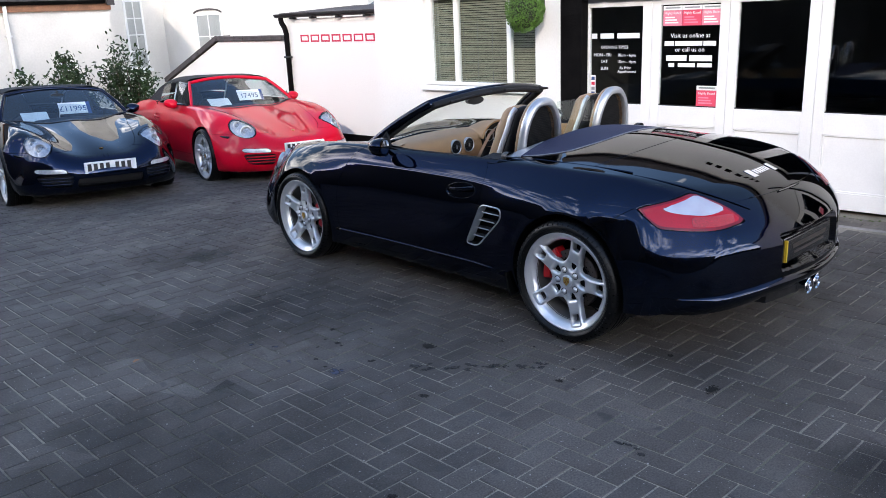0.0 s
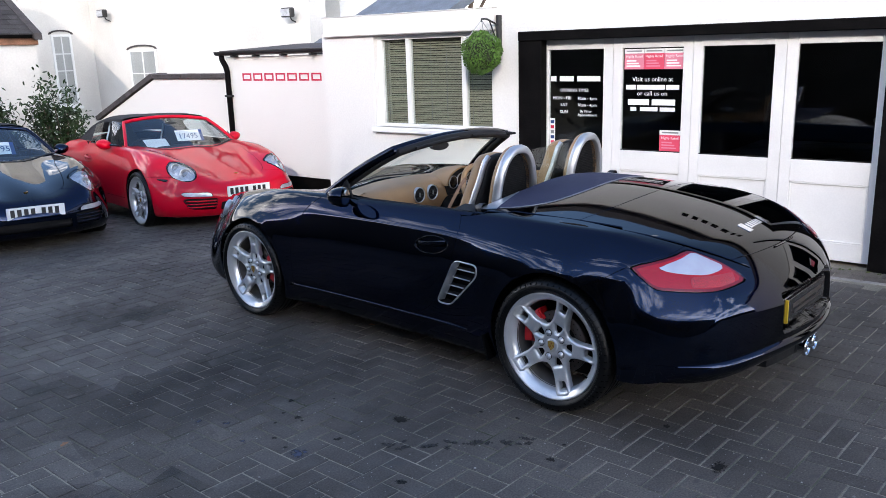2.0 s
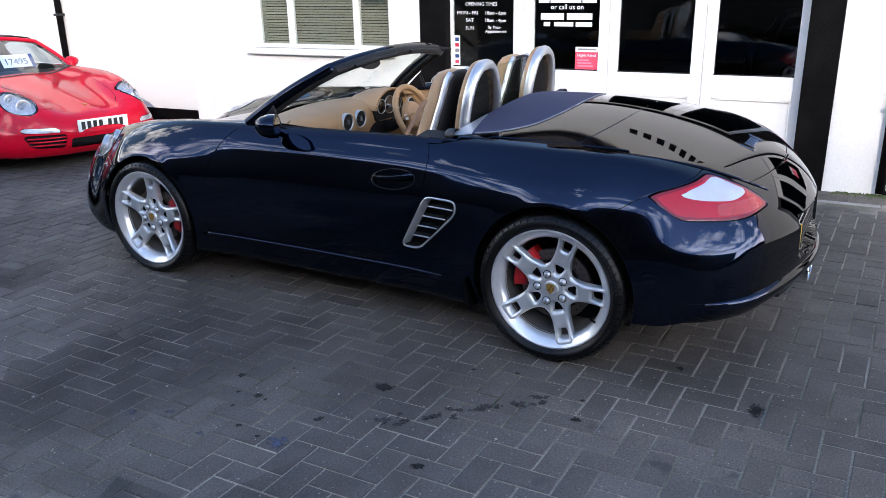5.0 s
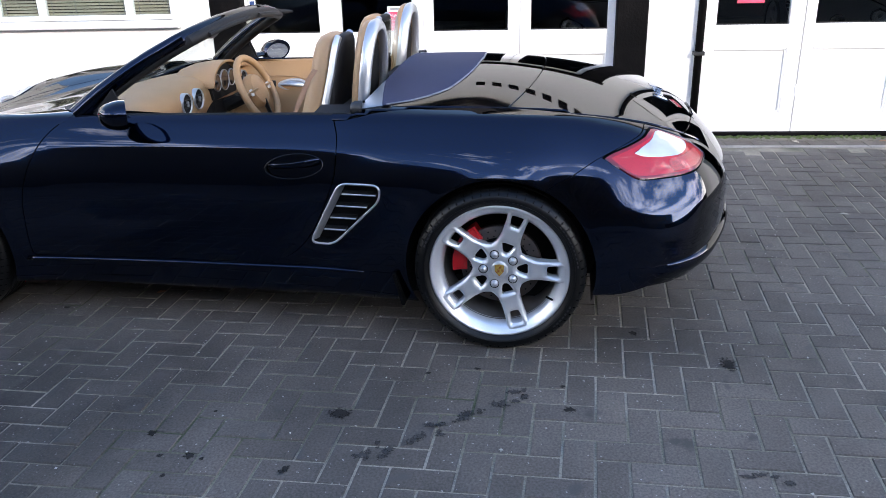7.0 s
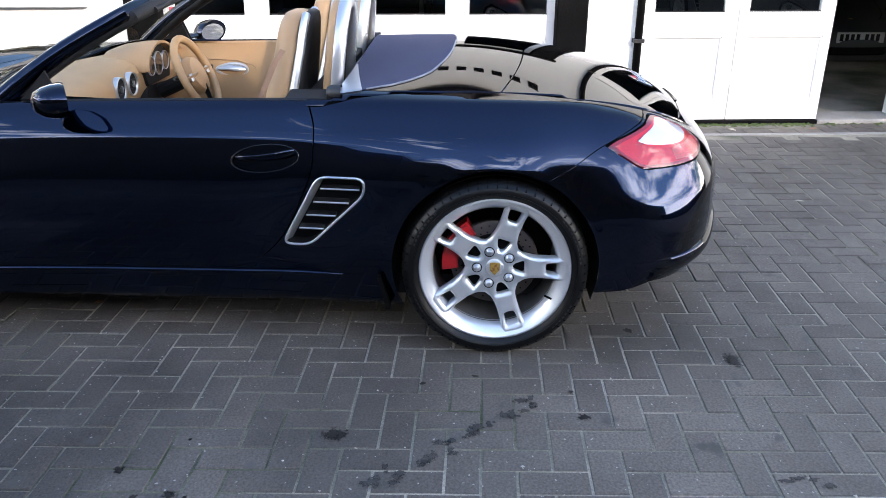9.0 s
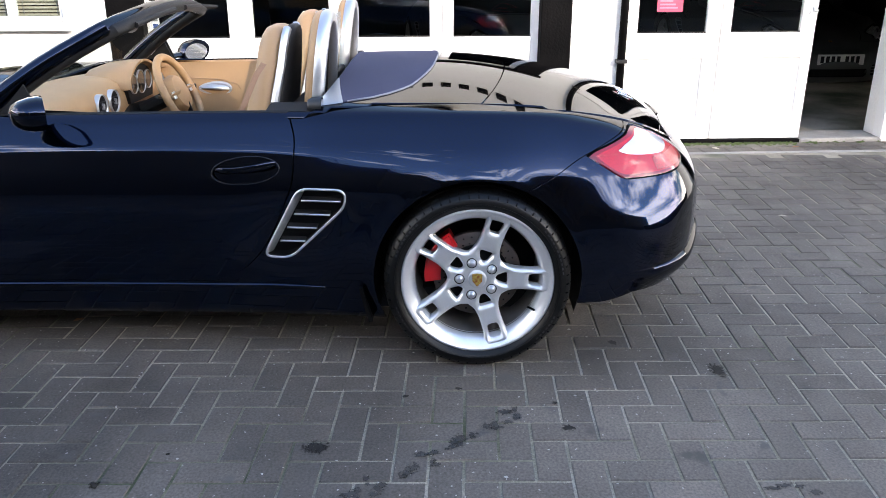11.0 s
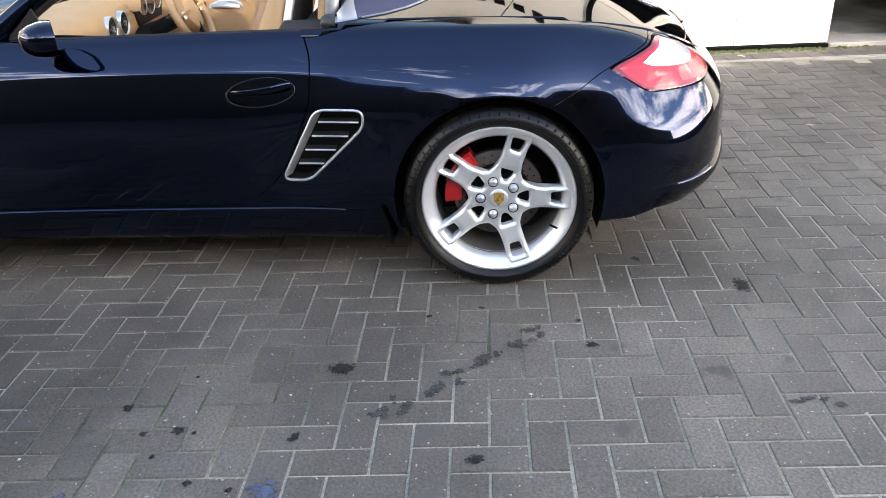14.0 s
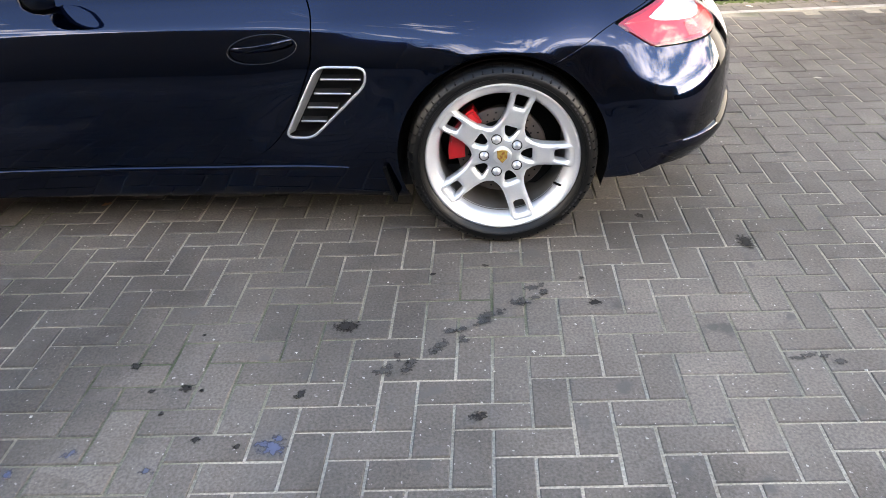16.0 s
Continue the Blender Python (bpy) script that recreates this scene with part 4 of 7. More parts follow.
def skin_mesh(name, sheet, faces, sides=(1,), lift=0.0, material=None, parent=None, label="", edge=0.006):
    """A panel as a smooth mesh with turned-in edges; sides: 1 for y > 0, -1 for its mirror image."""
    ids = sorted({i for q in faces for i in q})
    if not ids:
        return None
    at = {i: k for k, i in enumerate(ids)}
    p = np.array([sheet.p[i] for i in ids])
    nrm = body_normal(p)
    p = p + nrm * lift
    count = {}
    for q in faces:
        for k in range(len(q)):
            e = (q[k], q[(k + 1) % len(q)])
            count[e] = count.get(e, 0) + 1
    rim = [e for e in count if (e[1], e[0]) not in count and not (abs(sheet.p[e[0]][1]) < 1e-6 and abs(sheet.p[e[1]][1]) < 1e-6)]
    verts, polys, normals = [], [], []
    for s in sides:
        base = len(verts)
        flip = np.array((1, s, 1))
        verts += list(p * flip)
        normals += list(nrm * flip)
        for q in faces:
            r = [base + at[i] for i in q]
            polys.append(r[::-1] if s > 0 else r)
        if edge:
            deep = {}
            for a, b in rim:
                for i in (a, b):
                    if i not in deep:
                        deep[i] = len(verts)
                        verts.append((p[at[i]] - nrm[at[i]] * edge) * flip)
                        normals.append(nrm[at[i]] * flip)
                r = [base + at[a], base + at[b], deep[b], deep[a]]
                polys.append(r if s > 0 else r[::-1])
    me = bpy.data.meshes.new(name)
    me.from_pydata([tuple(map(float, v)) for v in verts], [], [tuple(q) for q in polys])
    me.update()
    me.polygons.foreach_set("use_smooth", [True] * len(me.polygons))
    me.normals_split_custom_set_from_vertices([tuple(map(float, v)) for v in normals])
    return put(name, me, material, parent, label)


def poly_f(u, w, corners, k=0.012):
    """Signed test for a convex outline of (u, w) corners given anticlockwise; below 0 inside."""
    f = None
    for (a, b), (c, d) in zip(corners, corners[1:] + corners[:1]):
        n = math.hypot(c - a, d - b)
        g = ((u - a) * (d - b) - (w - b) * (c - a)) / n
        f = g if f is None else smax(f, g, k)
    return f


DOOR_BACK = curve((0.2, 1.02), (0.3, 0.93), (0.36, 0.82), (0.45, 0.74), (0.577, 0.675), (0.7, 0.632), (0.80, 0.628), (0.88, 0.65), (0.95, 0.69))
DOOR_FRONT = curve((0.2, 1.98), (0.5, 1.97), (0.68, 1.925), (0.76, 1.885), (0.82, 1.835), (0.866, 1.77), (0.95, 1.62))
COVER_EDGE = curve((0.0, 0.152), (0.2, 0.165), (0.46, 0.232), (0.58, 0.33), (0.655, 0.46), (0.70, 0.60), (0.75, 0.8))
LID_SIDE = curve((-0.85, 0.30), (-0.74, 0.43), (-0.685, 0.485), (-0.567, 0.572), (-0.4, 0.632), (-0.2, 0.655), (0.0, 0.652), (0.3, 0.682), (0.476, 0.712), (0.62, 0.748), (0.8, 0.75))
BUMP_SEAM = curve((-0.9, 0.60), (-0.62, 0.690), (-0.42, 0.767), (-0.07, 0.838), (0.1, 0.86))
HOOD_SIDE = curve((1.7, 0.66), (1.95, 0.62), (2.4, 0.50), (2.8, 0.43), (3.05, 0.36), (3.15, 0.2), (3.2, 0.02))


def tail_f(x, y, z):
    return poly_f(-x - y, z, [(-0.440, 0.764), (-0.31, 0.681), (0.02, 0.673), (0.300, 0.698), (0.175, 0.768), (-0.055, 0.832)], 0.02)


@functools.lru_cache(None)
def head_frame():
    """Middle and axes of the oval headlight on the wing's front."""
    lo, hi = 0.3, 1.2
    for _ in range(24):
        m = (lo + hi) / 2
        lo, hi = (m, hi) if body_f(np.array([2.985]), np.array([0.615]), np.array([m]))[0] < 0 else (lo, m)
    mid = np.array((2.985, 0.615, lo))
    n = body_normal(mid[None])[0]
    e1 = np.array((-0.72, 0.42, 0.50))
    e1 = e1 - n * (e1 @ n)
    e1 = e1 / np.linalg.norm(e1)
    return mid, e1, np.cross(n, e1), n


def head_f(x, y, z):
    mid, e1, e2, n = head_frame()
    d = np.stack([x - mid[0], y - mid[1], z - mid[2]], -1)
    u, w = d @ e1, d @ e2
    return np.where(np.abs(d @ n) < 0.2, np.sqrt((u / np.where(u > 0, 0.205, 0.230)) ** 2 + (w / (0.108 + 0.06 * u)) ** 2) - 1, 1.0)


def vent_f(x, y, z):
    return poly_f(x, z, [(0.752, 0.405), (0.615, 0.655), (0.452, 0.655), (0.455, 0.60), (0.655, 0.402)], 0.02)


def handle_f(x, y, z):
    return np.sqrt(((x - 0.795 - 0.1 * (z - 0.715)) / 0.115) ** 2 + ((z - 0.712 + 0.10 * (x - 0.795)) / 0.044) ** 2) - 1


def cut_panels(paint, root, res, lights=True):
    """Cuts the body into its panels and links them under root."""
    pts, quads = body_grid(*res)
    sh = Sheet(pts, quads)
    faces = quads
    fl = lambda v: v + 0 * v
    for ax, az, ar in AXLES:
        _, faces = sh.split(faces, lambda x, y, z: np.where(y > 0.45, np.hypot(x - ax, z - az) - ar, 1.0))
    _, faces = sh.split(faces, lambda x, y, z: z - np.where(x < -0.25, 0.245 + 0.075 * step(-0.42, -0.75, x), 0.168))
    # the open cockpit
    cock = lambda x, y, z: np.maximum(np.maximum(smax(y - 0.722 + 0.04 * step(1.2, 1.75, x), x - 2.00 + 0.46 * y * y, 0.08), 0.505 + 0.12 * y * y - x), 0.7 - z)
    _, faces = sh.split(faces, cock)
    both = (1, -1)
    # soft-top canvas and its painted cover, engine lid
    topf, faces = sh.split(faces, lambda x, y, z: np.where(z > 0.6, np.maximum(y - LID_SIDE(x), np.maximum(x - 0.66, -0.815 + 0.35 * y * y - x)), 1.0))
    topf2, faces = sh.split(topf, lambda x, y, z: np.maximum(y - LID_SIDE(x) + 0.0035, 0) + 0 - 1e-5)[0], faces
    lidcover, lid = sh.groove(topf2, lambda x, y, z: -(x + 0.125 - 0.27 * y * y), 0.003)
    canvas, cover = sh.split(lidcover, lambda x, y, z: COVER_EDGE(y) - x)
    band, canvas = sh.split(canvas, lambda x, y, z: np.where(y > 0.40, 0.545 - 0.16 * y * y - x, 1.0))
    lid, spoiler = sh.groove(lid, lambda x, y, z: -(x + 0.757 - 0.31 * y * y), 0.002)
    # door, lamps and intake on each flank
    door, faces = sh.groove(faces, lambda x, y, z: np.where((y > 0.5), smax(np.maximum(DOOR_BACK(z) - x, x - DOOR_FRONT(z)), 0.306 - z, 0.03), 1.0), 0.003)
    handle, door = sh.groove(door, handle_f, 0.0015)
    tail, faces = sh.groove(faces, lambda x, y, z: np.where(x < -0.1, tail_f(x, y, z), 1.0), 0.0032)
    vent, faces = sh.split(faces, lambda x, y, z: np.where(y > 0.5, vent_f(x, y, z), 1.0))
    head, faces = sh.groove(faces, lambda x, y, z: np.where((x > 2.5) & (z > 0.5), head_f(x, y, z) * 0.1, 1.0), 0.003)
    hood, faces = sh.groove(faces, lambda x, y, z: np.where(z > 0.5, np.maximum(y - HOOD_SIDE(x), 1.7 - x), 1.0), 0.003)
    rear, faces = sh.groove(faces, lambda x, y, z: np.where(x < -0.12, np.minimum(z - BUMP_SEAM(-x - y), x + y + 0.06), 1.0), 0.0014)
    front, faces = sh.groove(faces, lambda x, y, z: np.where(x > 2.6, np.minimum(z - 0.60, 10), 1.0), 0.0025)
    marker, front = sh.groove(front, lambda x, y, z: np.where((x > 2.72) & (x < 3.02) & (y > 0.5), np.maximum(np.abs(z - 0.562 + 0.06 * (x - 2.87)) - 0.012, np.abs(x - 2.84) - 0.06), 1.0), 0.0015)
    strip, front = sh.groove(front, lambda x, y, z: np.where(x > 2.7, poly_f(y, z, [(0.40, 0.392), (0.68, 0.40), (0.69, 0.448), (0.44, 0.440)], 0.02), 1.0), 0.002)
    intake, front = sh.split(front, lambda x, y, z: np.where(x > 2.6, poly_f(y, z, [(0.38, 0.245), (0.64, 0.26), (0.70, 0.385), (0.36, 0.375)], 0.03), 1.0))
    grille, front = sh.split(front, lambda x, y, z: np.where(x > 2.6, poly_f(y, z, [(-1, 0.235), (0.33, 0.235), (0.33, 0.33), (-1, 0.33)], 0.02), 1.0))
    sill, faces = sh.split(faces, lambda x, y, z: np.where((x > 0.2) & (x < 2.2), z - 0.272, 1.0))
    wing, quarter = sh.split(faces, lambda x, y, z: 1.2 - x)
    sk = lambda name, fc, sides, mat=paint, lift=0.0, label="", edge=0.006, par=root: skin_mesh(name, sh, fc, sides, lift, mat, par, label, edge)
    sk("engine_lid", lid, both), sk("spoiler", spoiler, both)
    if cover and paint is not None:
        sk("roof_cover", cover, both)
    sk("bonnet", hood, both)
    fb = sk("front_bumper", front, both)
    sk("grille", grille, both, BLACK_TRIM, -0.03, "black mesh centre intake", 0.0, fb)
    rb = sk("rear_bumper", rear, both)
    out = {"sheet": sh, "canvas": canvas, "band": band, "vent": vent, "rear_bumper": rb}
    for s in both:
        d = sk("door", door, (s,))
        h = sk("handle_recess", handle, (s,), paint, -0.012, "", 0.0, d)
        sk("front_wing", wing, (s,)), sk("rear_wing", quarter, (s,)), sk("sill", sill, (s,))
        sk("side_marker", marker, (s,), LENS_CLEAR if paint is PAINT_BLUE else BLACK_GLOSS, 0.001, "slim side marker light", 0.006, fb)
        sk("front_light", strip, (s,), LENS_HEAD, 0.002, "slim clear front light unit", 0.006, fb)
        ai = sk("air_intake", intake, (s,), BLACK_TRIM, -0.035, "black slatted air intake", 0.0, fb)
        for z in (0.285, 0.318, 0.350):
            pts = [(nose_x(y, z) - 0.006, s * y, z) for y in np.linspace(0.37, 0.66 + 0.1 * (z - 0.3), 9)]
            part("slat", tube(bmesh.new(), pts, 0.0075, 6, flat=0.6), paint, ai, smooth=True)
        out["door", s], out["tail", s], out["head", s] = d, tail, head
    _, quads = sh.split(quads, lambda x, y, z: np.where((x > 2.6) & (z < 0.4), np.minimum(poly_f(y, z, [(0.38, 0.245), (0.64, 0.26), (0.70, 0.385), (0.36, 0.375)], 0.03), poly_f(y, z, [(-1, 0.235), (0.33, 0.235), (0.33, 0.33), (-1, 0.33)], 0.02)), 1.0))
    # dark skin under the gaps
    under, _ = sh.split(quads, lambda x, y, z: np.minimum(cock(x, y, z) + 0.0, 5) * -1)
    for ax, az, ar in AXLES:
        _, under = sh.split(under, lambda x, y, z: np.where(y > 0.45, np.hypot(x - ax, z - az) - ar - 0.004, 1.0))
    _, under = sh.split(under, lambda x, y, z: z - np.where(x < -0.25, 0.25 + 0.075 * step(-0.42, -0.75, x), 0.172))
    _, under = sh.split(under, lambda x, y, z: np.where(y > 0.5, vent_f(x, y, z), 1.0))
    _, under = sh.split(under, lambda x, y, z: np.where((x > 2.5) & (z > 0.5), head_f(x, y, z) * 0.1, 1.0))
    sk("inner_shell", under, both, GAP, -0.014, "", 0.0)
    return out


def wheel_spokes(bm):
    """Five forked spokes: a turned face with the windows cut away, given depth."""
    nr, na = 34, 260
    rr = np.linspace(0.026, 0.247, nr)
    pts = [(r * math.cos(2 * math.pi * k / na), 0.0, r * math.sin(2 * math.pi * k / na)) for r in rr for k in range(na)]
    quads = [(i * na + k, i * na + (k + 1) % na, (i + 1) * na + (k + 1) % na, (i + 1) * na + k) for i in range(nr - 1) for k in range(na)]
    sh = Sheet(pts, quads)
    half = curve((0.02, 0.05), (0.07, 0.050), (0.11, 0.0425), (0.15, 0.0375), (0.19, 0.038), (0.225, 0.042), (0.25, 0.047))

    def local(x, z):
        r, a = np.hypot(x, z), np.arctan2(z, x)
        a = (a + math.pi / 5) % (2 * math.pi / 5) - math.pi / 5
        return r * np.cos(a), r * np.sin(a), r

    def solid(x, y, z):
        u, w, r = local(x, z)
        return -smax(-(np.abs(w) - half(u)), -(r - 0.098), 0.03)

    def holes(x, y, z):
        u, w, r = local(x, z)
        slot = smax(np.abs(u - 0.200) - 0.024, np.abs(w) - 0.0215 - 0.12 * (u - 0.200), 0.010)
        tri = smax(np.abs(w) - 0.0175 - 0.40 * (u - 0.082), np.abs(u - 0.084) - 0.021, 0.012)
        return np.minimum(slot, tri)

    keep, _ = sh.split(quads, solid)
    _, keep = sh.split(keep, holes)
    ids = sorted({i for q in keep for i in q})
    at = {i: k for k, i in enumerate(ids)}
    p = np.array([sh.p[i] for i in ids])
    u, w, r = local(p[:, 0], p[:, 2])
    edge = np.minimum(-solid(p[:, 0], 0, p[:, 2]), np.abs(holes(p[:, 0], 0, p[:, 2])))
    soft = np.clip(edge / 0.015, 0, 1)
    p[:, 1] = -0.012 - 0.026 * (1 - np.clip(r / 0.245, 0, 1) ** 2) - 0.009 * (1 - soft) ** 2 + 0.003 * np.exp(-((r - 0.05) / 0.02) ** 2)
    vs = [bm.verts.new(q) for q in p]
    seen = {}
    for q in keep:
        for k in range(len(q)):
            seen[(q[k], q[(k + 1) % len(q)])] = 1
        bm.faces.new([vs[at[i]] for i in q])
    back = {}
    for a, b in list(seen):
        if (b, a) not in seen:
            for i in (a, b):
                if i not in back:
                    co = vs[at[i]].co
                    back[i] = bm.verts.new((co.x * 0.985, co.y - 0.034, co.z * 0.985))
            bm.faces.new((vs[at[a]], back[a], back[b], vs[at[b]]))
    return bm


def make_wheel(radius, width, caliper_at, caliper=CALIPER_RED, turn=0.0):
    """A wheel whose outer face looks along +y and whose lip lies at y = 0."""
    K = 1.024
    rim = part("wheel", lathe(bmesh.new(), [(r * K, h) for r, h in [(0.214, -0.060), (0.221, -0.034), (0.232, -0.020), (0.244, -0.012), (0.253, -0.002), (0.259, 0.0), (0.262, -0.004), (0.262, -0.012), (0.255, -0.014), (0.252, -0.03), (0.243, -0.036)]], 96), ALLOY, None, "silver alloy wheel with five forked spokes", True)
    sp = part("spokes", wheel_spokes(bmesh.new()), ALLOY, rim)
    sp.rotation_euler, sp.scale = (0, -turn, 0), (K, 1, K)
    part("hub_backing", lathe(bmesh.new(), [(0.115, -0.075), (0.11, -0.062), (0.0001, -0.060)], 32), GAP, rim)
    sp.data.polygons.foreach_set("use_smooth", [True] * len(sp.data.polygons))
    sp.data.set_sharp_from_angle(angle=radians(50))
    part("barrel", lathe(bmesh.new(), [(0.220, -0.05), (0.221, -0.10), (0.222, -width + 0.02)], 72), ALLOY_DARK, rim, smooth=True)
    w = width
    prof = [(0.256, -0.014), (0.267, -0.006), (0.275, 0.006), (0.286, 0.012), (0.2875, 0.0105), (0.289, 0.0125), (radius - 0.026, 0.011), (radius - 0.022, 0.008), (radius - 0.010, -0.002), (radius - 0.004, -0.016), (radius - 0.001, -0.032)]
    y = -0.036
    for g in (0.22, 0.42, 0.62, 0.82):
        yy = -0.03 - (w - 0.06) * g
        prof += [(radius, yy + 0.010), (radius - 0.007, yy + 0.007), (radius - 0.007, yy - 0.005), (radius, yy - 0.008)]
    prof += [(radius - 0.004, -w + 0.014), (radius - 0.03, -w - 0.008), (0.25, -w + 0.006)]
    ty = part("tyre", lathe(bmesh.new(), prof, 110), RUBBER, rim, "black low-profile tyre", True)
    ty.data.set_sharp_from_angle(angle=radians(40))
    bm = bmesh.new()
    for k in range(60):
        a = 2 * math.pi * k / 60
        m = Matrix.Rotation(-a, 4, "Y")
        r = bmesh.ops.create_cube(bm, size=1)
        bmesh.ops.transform(bm, matrix=m @ Matrix.Translation((radius - 0.0125, -0.006, 0)) @ Matrix.Rotation(0.5, 4, "Z") @ Matrix.Diagonal((0.0065, 0.034, 0.004, 1)), verts=r["verts"])
    tagged(part("tread", bm, GAP, rim), kind="stuff")
    # raised sidewall marks, too fine to read
    bm = bmesh.new()
    for a0, n, h in ((20, 9, 0.012), (140, 11, 0.008), (205, 7, 0.012), (300, 14, 0.006)):
        for k in range(n):
            m = Matrix.Rotation(-radians(a0 + 3.2 * k), 4, "Y")
            r = bmesh.ops.create_cube(bm, size=1)
            bmesh.ops.transform(bm, matrix=m @ Matrix.Translation((radius - 0.034, 0.0112, 0)) @ Matrix.Diagonal((h, 0.0012, 0.010, 1)), verts=r["verts"])
    tagged(part("sidewall_marks", bm, RUBBER_MARK, rim), kind="stuff")
    part("brake_disc", lathe(bmesh.new(), [(0.05, -0.085), (0.155, -0.085), (0.158, -0.088), (0.158, -0.112), (0.05, -0.112)], 64), STEEL_DISC, rim, "drilled steel brake disc", True)
    bm = bmesh.new()
    for k in range(30):
        for rr, off in ((0.095, 0), (0.118, 0.4), (0.140, 0.8)):
            a = 2 * math.pi * (k + off) / 30
            lathe(bm, [(0.0035, -0.0835), (0.0001, -0.0832)], 6, "y", (rr * math.cos(a), 0, rr * math.sin(a)))
    tagged(part("disc_drilling", bm, GAP, rim), kind="stuff")
    # caliper: an arc over the disc's edge
    bm = bmesh.new()
    arc = [radians(caliper_at + q) for q in range(-33, 34, 3)]
    outline = [(0.188 * math.cos(a), 0.188 * math.sin(a)) for a in arc] + [(0.130 * math.cos(a), 0.130 * math.sin(a)) for a in reversed(arc)]
    prism(bm, outline, -0.062, -0.135, "y")
    bmesh.ops.bevel(bm, geom=[e for e in bm.edges if abs(e.verts[0].co.y - e.verts[1].co.y) < 1e-5], offset=0.008, segments=2, affect="EDGES")
    cal = part("brake_caliper", bm, caliper, rim, "red four-piston brake caliper", True)
    cal.data.set_sharp_from_angle(angle=radians(50))
    hub = part("hub_cap", lathe(bmesh.new(), [(0.0001, -0.026), (0.026, -0.0258), (0.031, -0.027), (0.033, -0.031), (0.034, -0.04)], 36), ALLOY, rim, smooth=True)
    part("crest", prism(bmesh.new(), [(-0.018, 0.021), (0.0, 0.024), (0.018, 0.021), (0.017, -0.005), (0.0, -0.025), (-0.017, -0.005)], -0.0262, -0.0235, "y"), GOLD, rim, "small gold shield badge")
    for k in range(5):
        a = 2 * math.pi * (k + 0.5) / 5 + turn
        bo = part("wheel_bolt", lathe(bmesh.new(), [(0.0001, -0.020), (0.006, -0.020), (0.0105, -0.022), (0.0115, -0.029), (0.0145, -0.030), (0.0155, -0.040)], 12, "y", (0.063 * math.cos(a), 0, 0.063 * math.sin(a))), SILVER, rim, smooth=True)
    for k in range(5):
        a = 2 * math.pi * (k + 0.5) / 5 + turn
        part("bolt_seat", lathe(bmesh.new(), [(0.0185, -0.036), (0.0185, -0.0325), (0.0165, -0.0325), (0.0150, -0.036)], 18, "y", (0.063 * math.cos(a), 0, 0.063 * math.sin(a))), GAP, rim, smooth=True)
    va = 2 * math.pi * 0.28 + turn
    part("valve", tube(bmesh.new(), [(0.234 * math.cos(va), -0.02, 0.234 * math.sin(va)), (0.205 * math.cos(va), -0.018, 0.205 * math.sin(va))], 0.004, 6), GAP, rim)
    return rim


def add_wheels(root, caliper=CALIPER_RED, rear_turn=radians(108), front_turn=radians(100)):
    for ax, track, rad, wid, turn, cal in ((0.0, 0.893, 0.331, 0.262, rear_turn, 25), (2.415, 0.875, 0.322, 0.235, front_turn, 172)):
        for s in (1, -1):
            w = make_wheel(rad, wid, cal if s > 0 else 180 - cal, caliper, turn)
            w.parent = root
            w.location = (ax, s * track, rad - 0.002)
            if s < 0:
                w.rotation_euler = (0, 0, math.pi)
            # wheel housing
            bm = bmesh.new()
            n = 20
            hr = (0.372 if ax == 0 else 0.360)
            ring = [(hr * math.cos(q), hr * math.sin(q)) for q in [-0.35 + (math.pi + 0.7) * k / n for k in range(n + 1)]]
            lo = [bm.verts.new((ax + a, s * (0.80 if b > 0.15 else 0.84), 0.325 + b)) for a, b in ring]
            hi = [bm.verts.new((ax + a, s * 0.56, 0.325 + b)) for a, b in ring]
            for k in range(n):
                bm.faces.new((lo[k], lo[k + 1], hi[k + 1], hi[k]))
            bm.faces.new(hi)
            part("wheel_housing", bm, BLACK_TRIM, root)




# ---- fittings of the roadsters ----
def side_y(x, z):
    """Half width of the body at a place on its flank."""
    lo, hi = 0.3, 1.1
    for _ in range(17):
        mid = (lo + hi) / 2
        lo, hi = (mid, hi) if body_f(np.array([x]), np.array([mid]), np.array([z]))[0] < 0 else (lo, mid)
    return lo


def top_z(x, y):
    lo, hi = 0.5, 1.2
    for _ in range(17):
        mid = (lo + hi) / 2
        lo, hi = (mid, hi) if body_f(np.array([x]), np.array([y]), np.array([mid]))[0] < 0 else (lo, mid)
    return lo


def back_x(y, z):
    lo, hi = -1.2, 0.0
    for _ in range(17):
        mid = (lo + hi) / 2
        lo, hi = (lo, mid) if body_f(np.array([mid]), np.array([y]), np.array([z]))[0] < 0 else (mid, hi)
    return hi


def nose_x(y, z):
    lo, hi = 2.4, 3.6
    for _ in range(17):
        mid = (lo + hi) / 2
        lo, hi = (mid, hi) if body_f(np.array([mid]), np.array([y]), np.array([z]))[0] < 0 else (lo, mid)
    return lo


def loft(bm, rings, closed=True, caps=True):
    """Joins rings of points, each with the same count."""
    vs = [[bm.verts.new(p) for p in r] for r in rings]
    n = len(vs[0])
    for a, b in zip(vs, vs[1:]):
        for k in range(n if closed else n - 1):
            j = (k + 1) % n
            bm.faces.new((a[k], a[j], b[j], b[k]))
    if caps and closed:
        bm.faces.new(vs[0][::-1]), bm.faces.new(vs[-1])
    bmesh.ops.recalc_face_normals(bm, faces=bm.faces)
    return bm


def smooth_part(name, bm, material, parent, label="", angle=40):
    ob = part(name, bm, material, parent, label, True)
    ob.data.set_sharp_from_angle(angle=radians(angle))
    return ob


